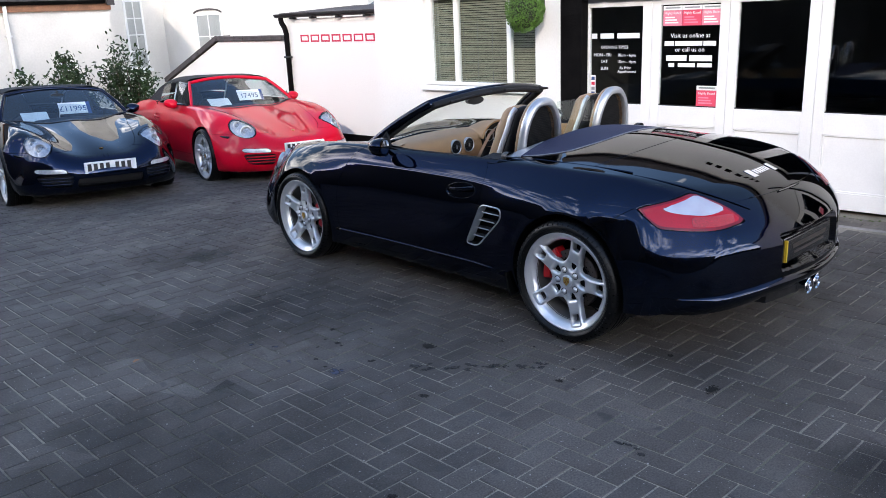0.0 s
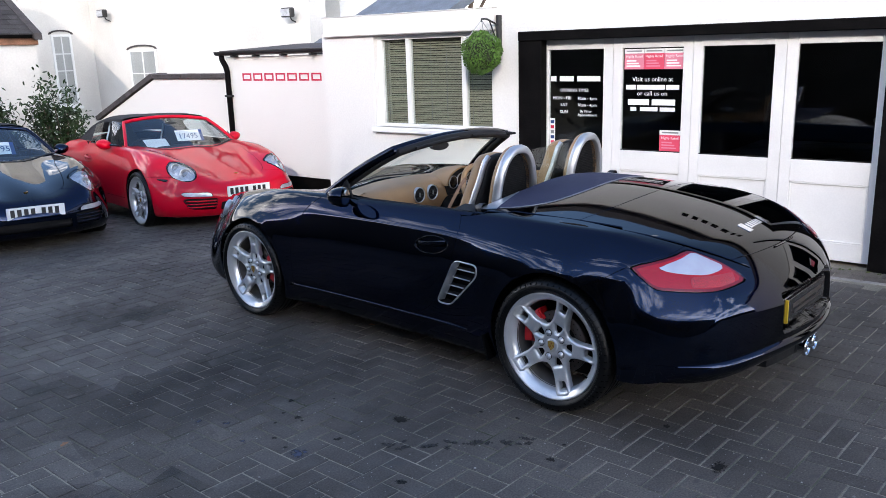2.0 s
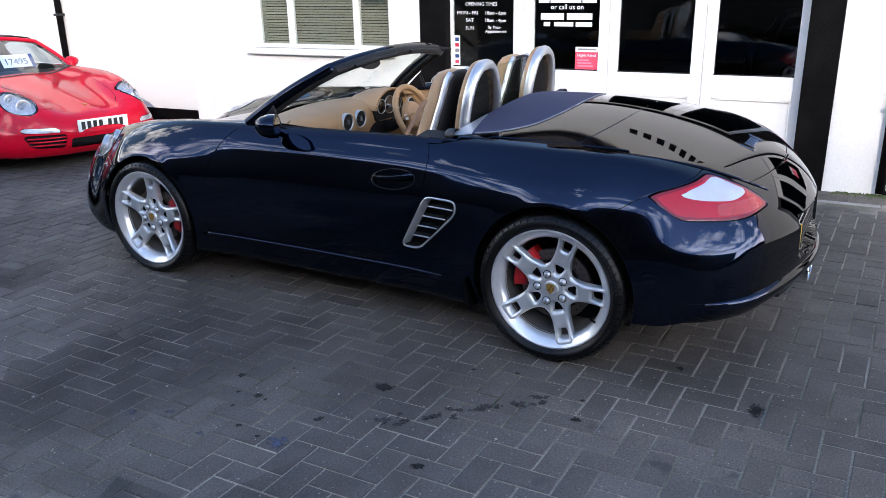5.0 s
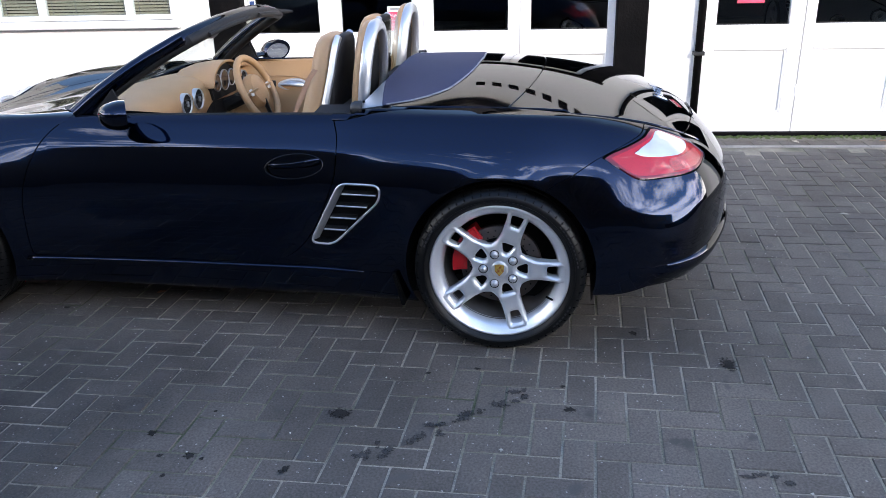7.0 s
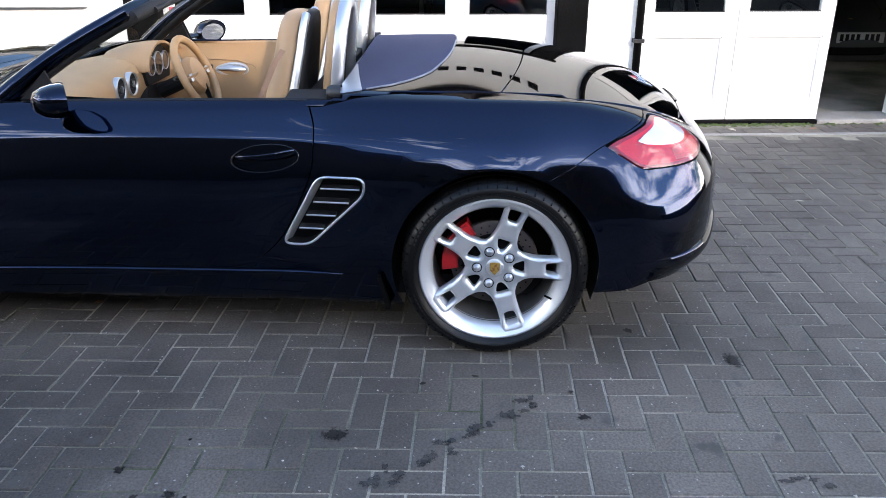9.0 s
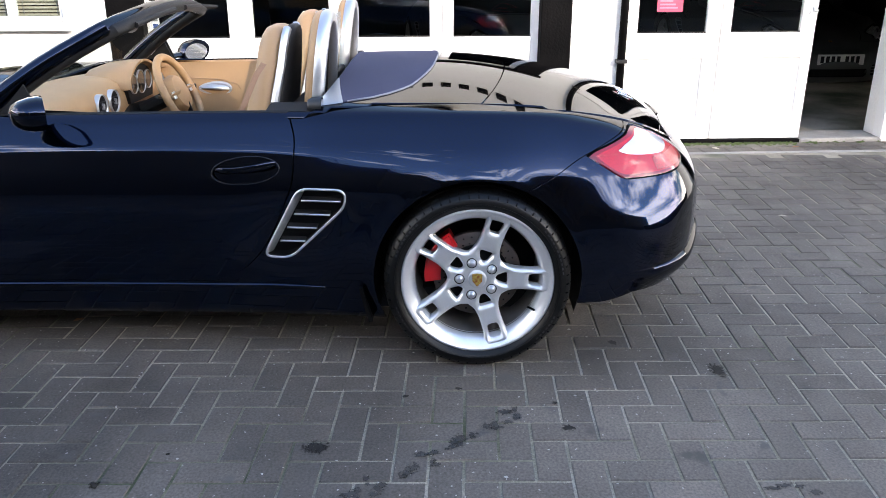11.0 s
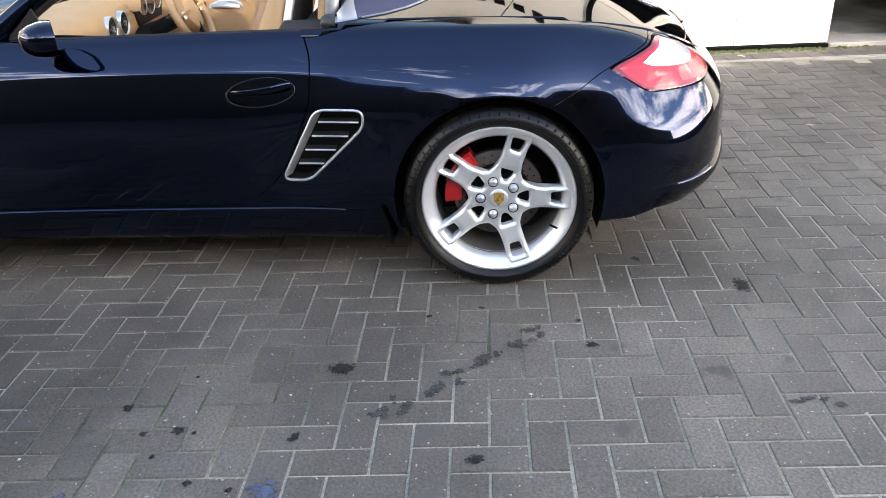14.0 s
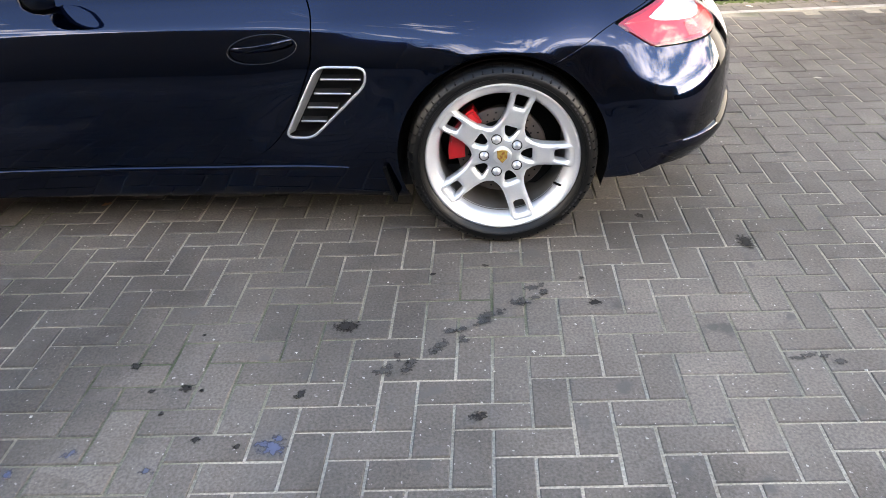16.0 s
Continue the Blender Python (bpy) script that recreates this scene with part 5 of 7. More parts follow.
def rounded(pts, r=0.02, n=4):
    """Rounds the corners of a closed outline of (a, b) pairs."""
    out = []
    for k, p in enumerate(pts):
        p, a, b = Vector(p), Vector(pts[k - 1]), Vector(pts[(k + 1) % len(pts)])
        ra, rb = min(r, (a - p).length * 0.45), min(r, (b - p).length * 0.45)
        s, e = p + (a - p).normalized() * ra, p + (b - p).normalized() * rb
        for i in range(n + 1):
            t = i / n
            out.append(tuple(s * (1 - t) ** 2 + p * 2 * t * (1 - t) + e * t * t))
    return out


def side_intake(root, s):
    """Silver-framed intake with slats behind the door, let into the flank."""
    outline = rounded([(0.752, 0.405), (0.615, 0.655), (0.452, 0.655), (0.455, 0.595), (0.655, 0.402)], 0.035, 5)
    pts = [Vector((x, s * (side_y(x, z) + 0.001), z)) for x, z in outline]
    fr = smooth_part("side_intake", tube(bmesh.new(), pts, 0.0045, 8, True), SILVER, root, "silver framed slatted air intake behind the door")
    # broad leading flange and a dark duct
    a = [(0.752, 0.408), (0.615, 0.652), (0.592, 0.652), (0.722, 0.418)]
    bm = bmesh.new()
    vs = [bm.verts.new((x, s * (side_y(x, z) - d), z)) for (x, z), d in zip(a, (0.0, 0.0, 0.03, 0.03))]
    bm.faces.new(vs)
    part("flange", bm, SILVER, fr)
    bm = bmesh.new()
    lo = [bm.verts.new((x, s * (side_y(x, z) + 0.0), z)) for x, z in outline]
    hi = [bm.verts.new((x, s * (side_y(x, z) - 0.07), z)) for x, z in outline]
    for k in range(len(lo)):
        j = (k + 1) % len(lo)
        bm.faces.new((lo[k], lo[j], hi[j], hi[k]))
    bm.faces.new(hi)
    part("duct", bm, BLACK_TRIM, fr)
    for z, x0, x1 in ((0.612, 0.632, 0.468), (0.562, 0.660, 0.507), (0.512, 0.688, 0.555), (0.462, 0.716, 0.600)):
        bm = bmesh.new()
        sec = ((-0.001, 0.0016), (-0.004, 0.0022), (-0.030, 0.010), (-0.030, 0.006), (-0.004, -0.002), (-0.001, -0.0016))
        xs = np.linspace(x0 - 0.026, x1 + 0.002, 6)
        loft(bm, [[(x, s * (side_y(x, z) + a - 0.003), z + b - 0.001) for a, b in sec] for x in xs])
        sl = smooth_part("slat", bm, BLACK_PLASTIC, fr)
        part("slat_edge", tube(bmesh.new(), [(x, s * (side_y(x, z) - 0.003), z + 0.001) for x in xs], 0.0034, 6), SILVER, sl, "bright edge of the slat", True)


def door_handle(door, s):
    cx, cz = 0.795, 0.712
    pts = [Vector((cx + 0.10 - 0.20 * k / 8, s * (side_y(cx, cz) - 0.008 + 0.022 * math.sin(math.pi * k / 8) ** 0.6), cz + 0.012 - 0.0115 * (1 - 2 * k / 8) - 0.004 * math.sin(math.pi * k / 8))) for k in range(9)]
    smooth_part("handle", tube(bmesh.new(), pts, [0.008, 0.012, 0.012, 0.0125, 0.013, 0.0135, 0.014, 0.015, 0.012], 10, flat=1.15), PAINT_BLUE if door.data.materials[0] == PAINT_BLUE else door.data.materials[0], door)
    ring = [Vector((cx + 0.117 * math.cos(q) + 0.1 * 0.045 * math.sin(q), 0, cz + 0.0455 * math.sin(q) - 0.10 * 0.117 * math.cos(q))) for q in [2 * math.pi * k / 40 for k in range(40)]]
    for p in ring:
        p.y = s * (side_y(p.x, p.z) + 0.0005)
    part("recess_rim", tube(bmesh.new(), ring, 0.0012, 5, True), BLACK_GLOSS, door, smooth=True)


def door_mirror(root, s, paint, trim):
    rings = []
    for d, ry, rz in ((-0.055, 0.010, 0.008), (-0.045, 0.055, 0.034), (-0.02, 0.085, 0.050), (0.01, 0.098, 0.058), (0.035, 0.10, 0.060), (0.050, 0.098, 0.058)):
        rings.append([(1.49 - d, s * (0.865 + 0.88 * ry * math.cos(q) * (1 + 0.1 * math.cos(q))), 0.908 + 1.02 * rz * math.sin(q) + 0.01 * math.cos(q)) for q in [2 * math.pi * k / 24 for k in range(24)]])
    about = Matrix.Translation((1.49, s * 0.865, 0.908)) @ Matrix.Rotation(radians(s * 30), 4, "Z") @ Matrix.Translation((-1.49, -s * 0.865, -0.908))
    bm = loft(bmesh.new(), rings)
    bmesh.ops.transform(bm, matrix=about, verts=bm.verts)
    ob = smooth_part("door_mirror", bm, paint, root, "door mirror in the body colour")
    n = 24
    bm = bmesh.new()
    bm.faces.new([bm.verts.new((1.439, s * (0.865 + 0.076 * math.cos(2 * math.pi * k / n)), 0.908 + 0.043 * math.sin(2 * math.pi * k / n))) for k in range(n)])
    bmesh.ops.transform(bm, matrix=about, verts=bm.verts)
    part("mirror_glass", bm, MIRROR, ob)
    rings = [[(x + 0.035 * math.cos(q), s * y, z + 0.014 * math.sin(q)) for q in [2 * math.pi * k / 12 for k in range(12)]] for x, y, z in ((1.60, 0.71, 0.885), (1.56, 0.76, 0.895), (1.50, 0.82, 0.900))]
    smooth_part("stalk", loft(bmesh.new(), rings), BLACK_GLOSS, ob)
    # triangular sail at the foot of the pillar
    bm = bmesh.new()
    prism(bm, [(1.66, 0.885), (1.52, 0.885), (1.56, 0.985)], s * 0.720, s * 0.728, "y")
    part("mirror_sail", bm, BLACK_TRIM, ob, "black triangular mirror mount")
    part("inner_sail", prism(bmesh.new(), [(1.68, 0.87), (1.52, 0.87), (1.565, 0.975)], s * 0.708, s * 0.719, "y"), BLACK_TRIM, ob)


SCREEN_BASE = lambda u: Vector((2.06 - 0.31 * abs(u) ** 2.2, 0.70 * u, top_z(2.06 - 0.31 * abs(u) ** 2.2, 0.70 * u) - 0.012))
SCREEN_TOP = lambda u: Vector((1.285 + 0.05 * u * u, 0.545 * u, 1.198 - 0.05 * u * u))


def windscreen(root, paint, roofed):
    n, m = 16, 8
    bm = bmesh.new()
    grid = [[bm.verts.new(SCREEN_BASE(u) * (1 - v) + SCREEN_TOP(u) * v + Vector((0.04, 0, 0.05)) * v * (1 - v)) for u in [-1 + 2 * i / n for i in range(n + 1)]] for v in [k / m for k in range(m + 1)]]
    for a, b in zip(grid, grid[1:]):
        for i in range(n):
            bm.faces.new((a[i], a[i + 1], b[i + 1], b[i]))
    ws = part("windscreen", bm, SCREEN_GLASS if roofed else CAR_GLASS, root, "clear raked windscreen", True)
    ws.visible_shadow = False
    # outer frame: pillars and header in one sweep
    pts, rad = [], []
    for k in range(7):
        v = k / 7
        pts.append(SCREEN_BASE(1) * (1 - v) + SCREEN_TOP(1) * v + Vector((0.04, 0.01, 0.05)) * v * (1 - v)), rad.append(0.020 if roofed else 0.037 - 0.007 * v)
    for k in range(11):
        u = 1 - 2 * k / 10
        p = SCREEN_TOP(u)
        pts.append(p), rad.append(0.022 if roofed else 0.031)
    for k in range(6, -1, -1):
        v = k / 7
        pts.append(SCREEN_BASE(-1) * (1 - v) + SCREEN_TOP(-1) * v + Vector((0.04, -0.01, 0.05)) * v * (1 - v)), rad.append(0.020 if roofed else 0.037 - 0.007 * v)
    fr = smooth_part("windscreen_frame", tube(bmesh.new(), pts, rad, 12), paint, root)
    inner = [p + Vector((-0.030, -0.016 * (1 if p.y > 0.3 else -1 if p.y < -0.3 else 0), -0.006)) for p in pts]
    smooth_part("frame_trim", tube(bmesh.new(), inner, 0.020 if roofed else 0.025, 10), BLACK_TRIM, fr, "black weather strip inside the frame")
    if not roofed:
        for u0, u1 in ((0.78, 0.12), (-0.12, -0.85)):
            lp = [SCREEN_TOP(u0 + (u1 - u0) * k / 6) + Vector((-0.055, 0, -0.012)) for k in range(7)]
            smooth_part("roof_seal", tube(bmesh.new(), lp, 0.011, 8), BLACK_TRIM, fr)
        smooth_part("roof_catch", tube(bmesh.new(), [SCREEN_TOP(-0.9) + Vector((-0.02, 0, 0.0)), SCREEN_TOP(-0.95) + Vector((-0.11, 0, 0.006))], [0.018, 0.006], 8), BLACK_TRIM, fr)
    rm = smooth_part("rear_view_mirror", loft(bmesh.new(), [[(1.455 + d, 0.0 + ry * math.cos(q), 1.115 + rz * math.sin(q)) for q in [2 * math.pi * k / 20 for k in range(20)]] for d, ry, rz in ((0.03, 0.04, 0.012), (0.015, 0.078, 0.026), (-0.012, 0.082, 0.028))]), BLACK_PLASTIC, root)
    part("stalk", tube(bmesh.new(), [(1.47, 0, 1.13), (1.44, 0, 1.175)], 0.009, 6), BLACK_PLASTIC, rm)
    for y0, y1 in () if roofed else ((0.58, -0.02), (0.02, -0.60)):
        pts = [SCREEN_BASE(u) * 0.94 + SCREEN_TOP(u) * 0.06 + Vector((0.02, 0, 0.012)) for u in [(y0 + (y1 - y0) * k / 6) for k in range(7)]]
        part("wiper", tube(bmesh.new(), pts, 0.005, 6), BLACK_PLASTIC, root)
    # black cowl in front of the screen
    bm = bmesh.new()
    c = []
    for k in range(17):
        u = -0.96 + 1.92 * k / 16
        b = SCREEN_BASE(u)
        x1 = b.x + 0.02
        c.append(((b.x - 0.02, b.y, b.z + 0.018), (x1, b.y * 1.02, top_z(x1, b.y * 1.02) + 0.004)))
    lo, hi = [bm.verts.new(a) for a, _ in c], [bm.verts.new(b) for _, b in c]
    for k in range(16):
        bm.faces.new((lo[k], lo[k + 1], hi[k + 1], hi[k]))
    part("cowl", bm, BLACK_TRIM, root)


def seat(root, y, leather, shell):
    """High-backed seat with a built-in headrest and a dark shell behind."""
    def ring(z, x, w, d):
        return [(x + d * math.sin(q) * (1.0 if math.sin(q) > 0 else 0.8), y + w * (abs(math.cos(q)) ** 0.6) * (1 if math.cos(q) > 0 else -1), z) for q in [2 * math.pi * k / 28 for k in range(28)]]
    rows = ((0.42, 0.90, 0.235, 0.10), (0.55, 0.88, 0.245, 0.10), (0.70, 0.85, 0.24, 0.09), (0.85, 0.815, 0.215, 0.075), (0.95, 0.795, 0.185, 0.068), (1.02, 0.783, 0.155, 0.064), (1.08, 0.775, 0.135, 0.060), (1.12, 0.768, 0.12, 0.054), (1.145, 0.764, 0.09, 0.042), (1.155, 0.762, 0.04, 0.02))
    rows = [(z, x - 0.022, w, d) for z, x, w, d in rows]
    st = smooth_part("seat_back", loft(bmesh.new(), [ring(*r) for r in rows]), leather, root, "tan leather sports seat back with built-in headrest", 60)
    rows2 = [(z, x - 0.052, w * 0.86, d * 0.62) for z, x, w, d in rows[1:]]
    sh = smooth_part("seat_shell", loft(bmesh.new(), [ring(*r) for r in rows2]), shell, st, "dark seat back shell", 60)
    for s in (1, -1):
        pts = [(x - 0.045, y + s * w * 0.94, z) for z, x, w, d in rows[2:-1]]
        smooth_part("shell_edge", tube(bmesh.new(), pts, 0.016, 8), SILVER, st, "silver edge of the seat shell")
    rows3 = [(1.50, 0.30, 0.22, 0.03), (1.49, 0.33, 0.24, 0.07), (1.35, 0.36, 0.25, 0.09), (1.1, 0.35, 0.24, 0.09), (0.90, 0.34, 0.23, 0.06)]
    smooth_part("seat_cushion", loft(bmesh.new(), [[(x, y + w * math.cos(q), z + d * math.sin(q)) for q in [2 * math.pi * k / 20 for k in range(20)]] for x, z, w, d in rows3]), leather, st, angle=60)
    return st


def roll_hoop(root, y, front=None):
    """Roll-over hoop: silver arch, leather pad before it, dark mesh inside."""
    arch = []
    n = 22
    for k in range(n + 1):
        q = math.pi * k / n
        cy, cz = math.cos(q), math.sin(q)
        arch.append((y + 0.166 * (abs(cy) ** 0.75) * (1 if cy > 0 else -1) * (0.80 + 0.20 * (1 - cz)), 0.955 + 0.230 * cz ** 0.8))
    arch = [(y + 0.174, 0.84)] + arch + [(y - 0.174, 0.84)]
    lean = lambda z: 0.590 - 0.10 * (z - 0.85)
    hp = smooth_part("roll_hoop", tube(bmesh.new(), [(lean(z), a, z) for a, z in arch], 0.022, 10, flat=1.2), SILVER, root, "silver roll-over hoop")
    pad = [(lean(z) + 0.028, y + (a - y) * 0.98, z - 0.002) for a, z in arch]
    smooth_part("hoop_pad", tube(bmesh.new(), pad, 0.022, 10, flat=1.0), front or TAN, hp, "tan leather padding of the hoop")
    bm = bmesh.new()
    bm.faces.new([bm.verts.new((lean(z) + 0.045, y + (a - y) * 0.92, z)) for a, z in arch])
    part("pad_panel", bm, front or TAN, hp)
    bm = bmesh.new()
    bm.faces.new([bm.verts.new((lean(z) + 0.028, y + (a - y) * 0.92, z)) for a, z in arch])
    part("mesh_backing", bm, BLACK_TRIM, hp)
    # woven mesh over the dark panel
    bm = bmesh.new()
    inside = lambda a, z: z < 0.955 + 0.21 * max(0.0, 1 - ((a - y) / 0.15) ** 2) ** 0.5
    for k in range(-14, 15):
        a = y + k * 0.0105
        zs = [z for z in np.arange(0.86, 1.19, 0.01) if inside(a, z) and abs(a - y) < 0.145]
        if len(zs) > 1:
            tube(bm, [(lean(zs[0]) + 0.012, a, zs[0]), (lean(zs[-1]) + 0.012, a, zs[-1])], 0.0016, 4)
    for z in np.arange(0.87, 1.17, 0.0105):
        w = 0.145 if z < 0.955 else 0.145 * max(0.0, 1 - ((z - 0.955) / 0.21) ** 2) ** 0.5
        if w > 0.02:
            tube(bm, [(lean(z) + 0.010, y - w, z), (lean(z) + 0.010, y + w, z)], 0.0016, 4)
    tagged(part("mesh", bm, BLACK_TRIM, hp, "black woven mesh of the wind screen"), kind="stuff")
    return hp


def steering_wheel(root, trim, rich):
    c, tilt = Vector((1.395, -0.36, 0.775)), Matrix.Rotation(radians(-66), 4, "Y")
    place = Matrix.Translation(c) @ tilt
    R = 0.178
    bm = tube(bmesh.new(), [place @ Vector((R * math.cos(q), R * math.sin(q), 0)) for q in [2 * math.pi * k / 48 for k in range(48)]], 0.0185, 12, True)
    sw = smooth_part("steering_wheel", bm, trim, root, "leather three-spoke steering wheel")
    bm = lathe(bmesh.new(), [(0.0001, 0.030), (0.05, 0.028), (0.080, 0.016), (0.092, -0.010), (0.088, -0.03)], 28, "z")
    bmesh.ops.transform(bm, matrix=place, verts=bm.verts)
    smooth_part("airbag_cover", bm, trim, sw)
    for a in (0, 180, 90):
        q = radians(a + 90 if a != 90 else 0)
        d = Vector((math.cos(q), math.sin(q), 0))
        d = Vector((0, 1, 0)) if a == 0 else Vector((0, -1, 0)) if a == 180 else Vector((-1, 0, 0))
        smooth_part("spoke", tube(bmesh.new(), [place @ (d * 0.05 + Vector((0, 0, 0.008))), place @ (d * (R - 0.005))], [0.026, 0.018], 8, flat=0.4), (trim if rich else BLACK_TRIM) if a != 90 else BLACK_TRIM, sw)
        if rich and a != 90:
            part("spoke_control", boxed((-0.018, -0.016, -0.004), (0.018, 0.016, 0.003), 0.003), SILVER, sw, "silver control on the wheel spoke").matrix_local = place @ Matrix.Translation(d * 0.115 + Vector((0, 0, 0.016)))
    bm = prism(bmesh.new(), [(-0.012, 0.015), (0.012, 0.015), (0.011, -0.004), (0, -0.016), (-0.011, -0.004)], 0.026, 0.029, "z")
    bmesh.ops.transform(bm, matrix=place @ Matrix.Rotation(radians(90), 4, "Z"), verts=bm.verts)
    part("crest", bm, GOLD, sw)
    part("column", tube(bmesh.new(), [place @ Vector((0, 0, -0.01)), place @ Vector((0, 0, -0.2))], 0.036, 12), BLACK_TRIM, sw)
    for s in (1, -1):
        part("stalk", tube(bmesh.new(), [place @ Vector((0.0, s * 0.04, -0.05)), place @ Vector((0.03, s * 0.16, -0.045))], 0.008, 6), BLACK_PLASTIC, sw)


def cabin(root, trim, shell, rich=True):
    """Dashboard, door cards, seats and floor."""
    prof = ((1.99, 0.835), (1.90, 0.866), (1.76, 0.872), (1.665, 0.866), (1.615, 0.845), (1.595, 0.80), (1.595, 0.74), (1.63, 0.68), (1.70, 0.60), (1.80, 0.45), (2.0, 0.45))
    rings = []
    for k in range(21):
        y = -0.70 + 1.40 * k / 20
        bend = 0.20 * (abs(y) / 0.69) ** 2
        rings.append([(x - (bend if x > 1.75 else bend * 0.1), y, z - 0.02 * (abs(y) / 0.69) ** 2) for x, z in prof])
    dash = smooth_part("dashboard", loft(bmesh.new(), rings), trim, root, "tan leather dashboard with round vents", 50)
    # instrument hood over dark dials
    rings = []
    for x, r, z in ((1.80, 0.13, 0.855), (1.72, 0.165, 0.862), (1.63, 0.18, 0.866), (1.553, 0.182, 0.868), (1.553, 0.170, 0.864), (1.60, 0.164, 0.860)):
        rings.append([(x, -0.36 + r * math.cos(q), z - 0.05 + 0.62 * r * math.sin(q)) for q in [math.pi * k / 18 for k in range(19)]])
    smooth_part("instrument_hood", loft(bmesh.new(), rings, False), trim, dash, angle=60)
    part("knee_panel", boxed((1.59, -0.50, 0.64), (1.68, -0.20, 0.765), 0.035, 4), BLACK_TRIM, dash, "black panel under the dials")
    arch = [(-0.36 + 0.163 * math.cos(q), 0.810 + 0.100 * math.sin(q)) for q in [math.pi * k / 14 for k in range(15)]]
    part("instrument_panel", prism(bmesh.new(), arch + [(-0.50, 0.745), (-0.22, 0.745)], 1.578, 1.60, "x"), BLACK_TRIM, dash, "black panel that holds the dials")
    for y, r in ((-0.36, 0.055), (-0.27, 0.045), (-0.45, 0.045)):
        part("dial", lathe(bmesh.new(), [(r, 1.580), (r, 1.571), (r - 0.003, 1.569), (r - 0.005, 1.574), (0.0001, 1.575)], 24, "x", (0, y, 0.828)), SILVER, dash, "silver rimmed dial", True)
        part("dial_face", lathe(bmesh.new(), [(r - 0.004, 1.5725), (0.0001, 1.5720)], 24, "x", (0, y, 0.828)), BLACK_GLOSS, dash)
    for y in ((0.06, -0.07, 0.60, -0.62) if rich else ()):
        vx = 1.592 if abs(y) < 0.3 else 1.580
        part("air_vent", lathe(bmesh.new(), [(0.052, vx + 0.03), (0.052, vx - 0.004), (0.049, vx - 0.008), (0.045, vx + 0.004)], 24, "x", (0, y, 0.785)), SILVER, dash, "round silver rimmed air vent", True)
        part("vent_face", lathe(bmesh.new(), [(0.0465, vx + 0.0005), (0.0001, vx + 0.000)], 24, "x", (0, y, 0.785)), BLACK_TRIM, dash)
        for k in (-1, 0, 1):
            part("vent_blade", boxed((vx - 0.006, y - 0.036 + 0.008 * abs(k), 0.783 + 0.019 * k), (vx + 0.001, y + 0.036 - 0.008 * abs(k), 0.787 + 0.019 * k), 0.0015), BLACK_PLASTIC, dash)
        part("vent_knob", boxed((vx - 0.012, y - 0.004, 0.772), (vx + 0.001, y + 0.004, 0.798), 0.002), SILVER, dash)
    part("glove_trim", boxed((1.587, 0.10, 0.705), (1.61, 0.64, 0.717), 0.003), SILVER, dash, "thin silver trim strip")
    part("centre_console", loft(bmesh.new(), [[(x, -w, 0.3), (x, w, 0.3), (x, w, z), (x, -w, z)] for x, w, z in ((1.70, 0.11, 0.70), (1.5, 0.10, 0.55), (1.2, 0.10, 0.47), (0.85, 0.10, 0.50))]), BLACK_TRIM, root)
    part("floor_tub", boxed((0.62, -0.70, 0.21), (2.0, 0.70, 0.24)), CARPET, root)
    part("bulkhead", loft(bmesh.new(), [[(x, -0.70, 0.24), (x + 0.03, -0.70, z), (x + 0.03, 0.70, z), (x, 0.70, 0.24)] for x, z in ((0.60, 0.875), (0.67, 0.870))]), CARPET, root, "black carpeted rear bulkhead")
    for s in (1, -1):
        bm = bmesh.new()
        rows = []
        for x in np.linspace(0.66, 1.80, 12):
            w = side_y(x, 0.80)
            tz = top_z(x, 0.69) - 0.012
            rows.append([(x, s * 0.714, tz - 0.004), (x, s * 0.704, tz - 0.012), (x, s * 0.690, tz - 0.10), (x, s * 0.655, tz - 0.20), (x, s * 0.66, 0.45), (x, s * 0.69, 0.28), (x, s * 0.716, 0.28), (x, s * 0.716, tz - 0.02)])
        dc = smooth_part("door_card", loft(bm, rows), trim, root, "tan leather inner door panel", 35)
        part("window_seal", loft(bmesh.new(), [[(x, s * 0.716, top_z(x, 0.716) - 0.012), (x, s * 0.717, top_z(x, 0.717) + 0.001), (x, s * 0.727, top_z(x, 0.727) + 0.001), (x, s * 0.729, top_z(x, 0.729) - 0.01)] for x in np.linspace(0.66, 1.66, 14)]), BLACK_TRIM, dc, "black rubber seal along the door top")
        yw = lambda x, z: s * (0.700 - 0.12 * (top_z(x, 0.69) - 0.112 - z) - (0.018 if z > 0.7 else 0.018))
        oval = [(1.315 + 0.080 * math.cos(q), 0.742 + (0.030 - 0.008 * math.cos(q)) * math.sin(q)) for q in [2 * math.pi * k / 32 for k in range(32)]]
        arm = smooth_part("door_pull", tube(bmesh.new(), [(x, yw(x, z), z) for x, z in oval], 0.008, 8, True), SILVER, dc, "oval silver inner door handle")
        bm = bmesh.new()
        bm.faces.new([bm.verts.new((x, yw(x, z) - s * 0.002, z)) for x, z in oval])
        part("pull_recess", bm, BLACK_TRIM, arm)
        smooth_part("pull_bar", tube(bmesh.new(), [(1.385, yw(1.385, 0.745) - s * 0.006, 0.748), (1.33, yw(1.33, 0.75) - s * 0.014, 0.755), (1.27, yw(1.27, 0.75) - s * 0.012, 0.75), (1.245, yw(1.245, 0.745) - s * 0.002, 0.745)], [0.008, 0.016, 0.018, 0.010], 8, flat=0.6), SILVER, arm)
        for x in ((1.425, 1.46) if rich else ()):
            part("switch", boxed((x - 0.012, yw(x, 0.75) + s * 0.004, 0.732), (x + 0.012, yw(x, 0.75) - s * 0.007, 0.768), 0.003), BLACK_PLASTIC, dc)
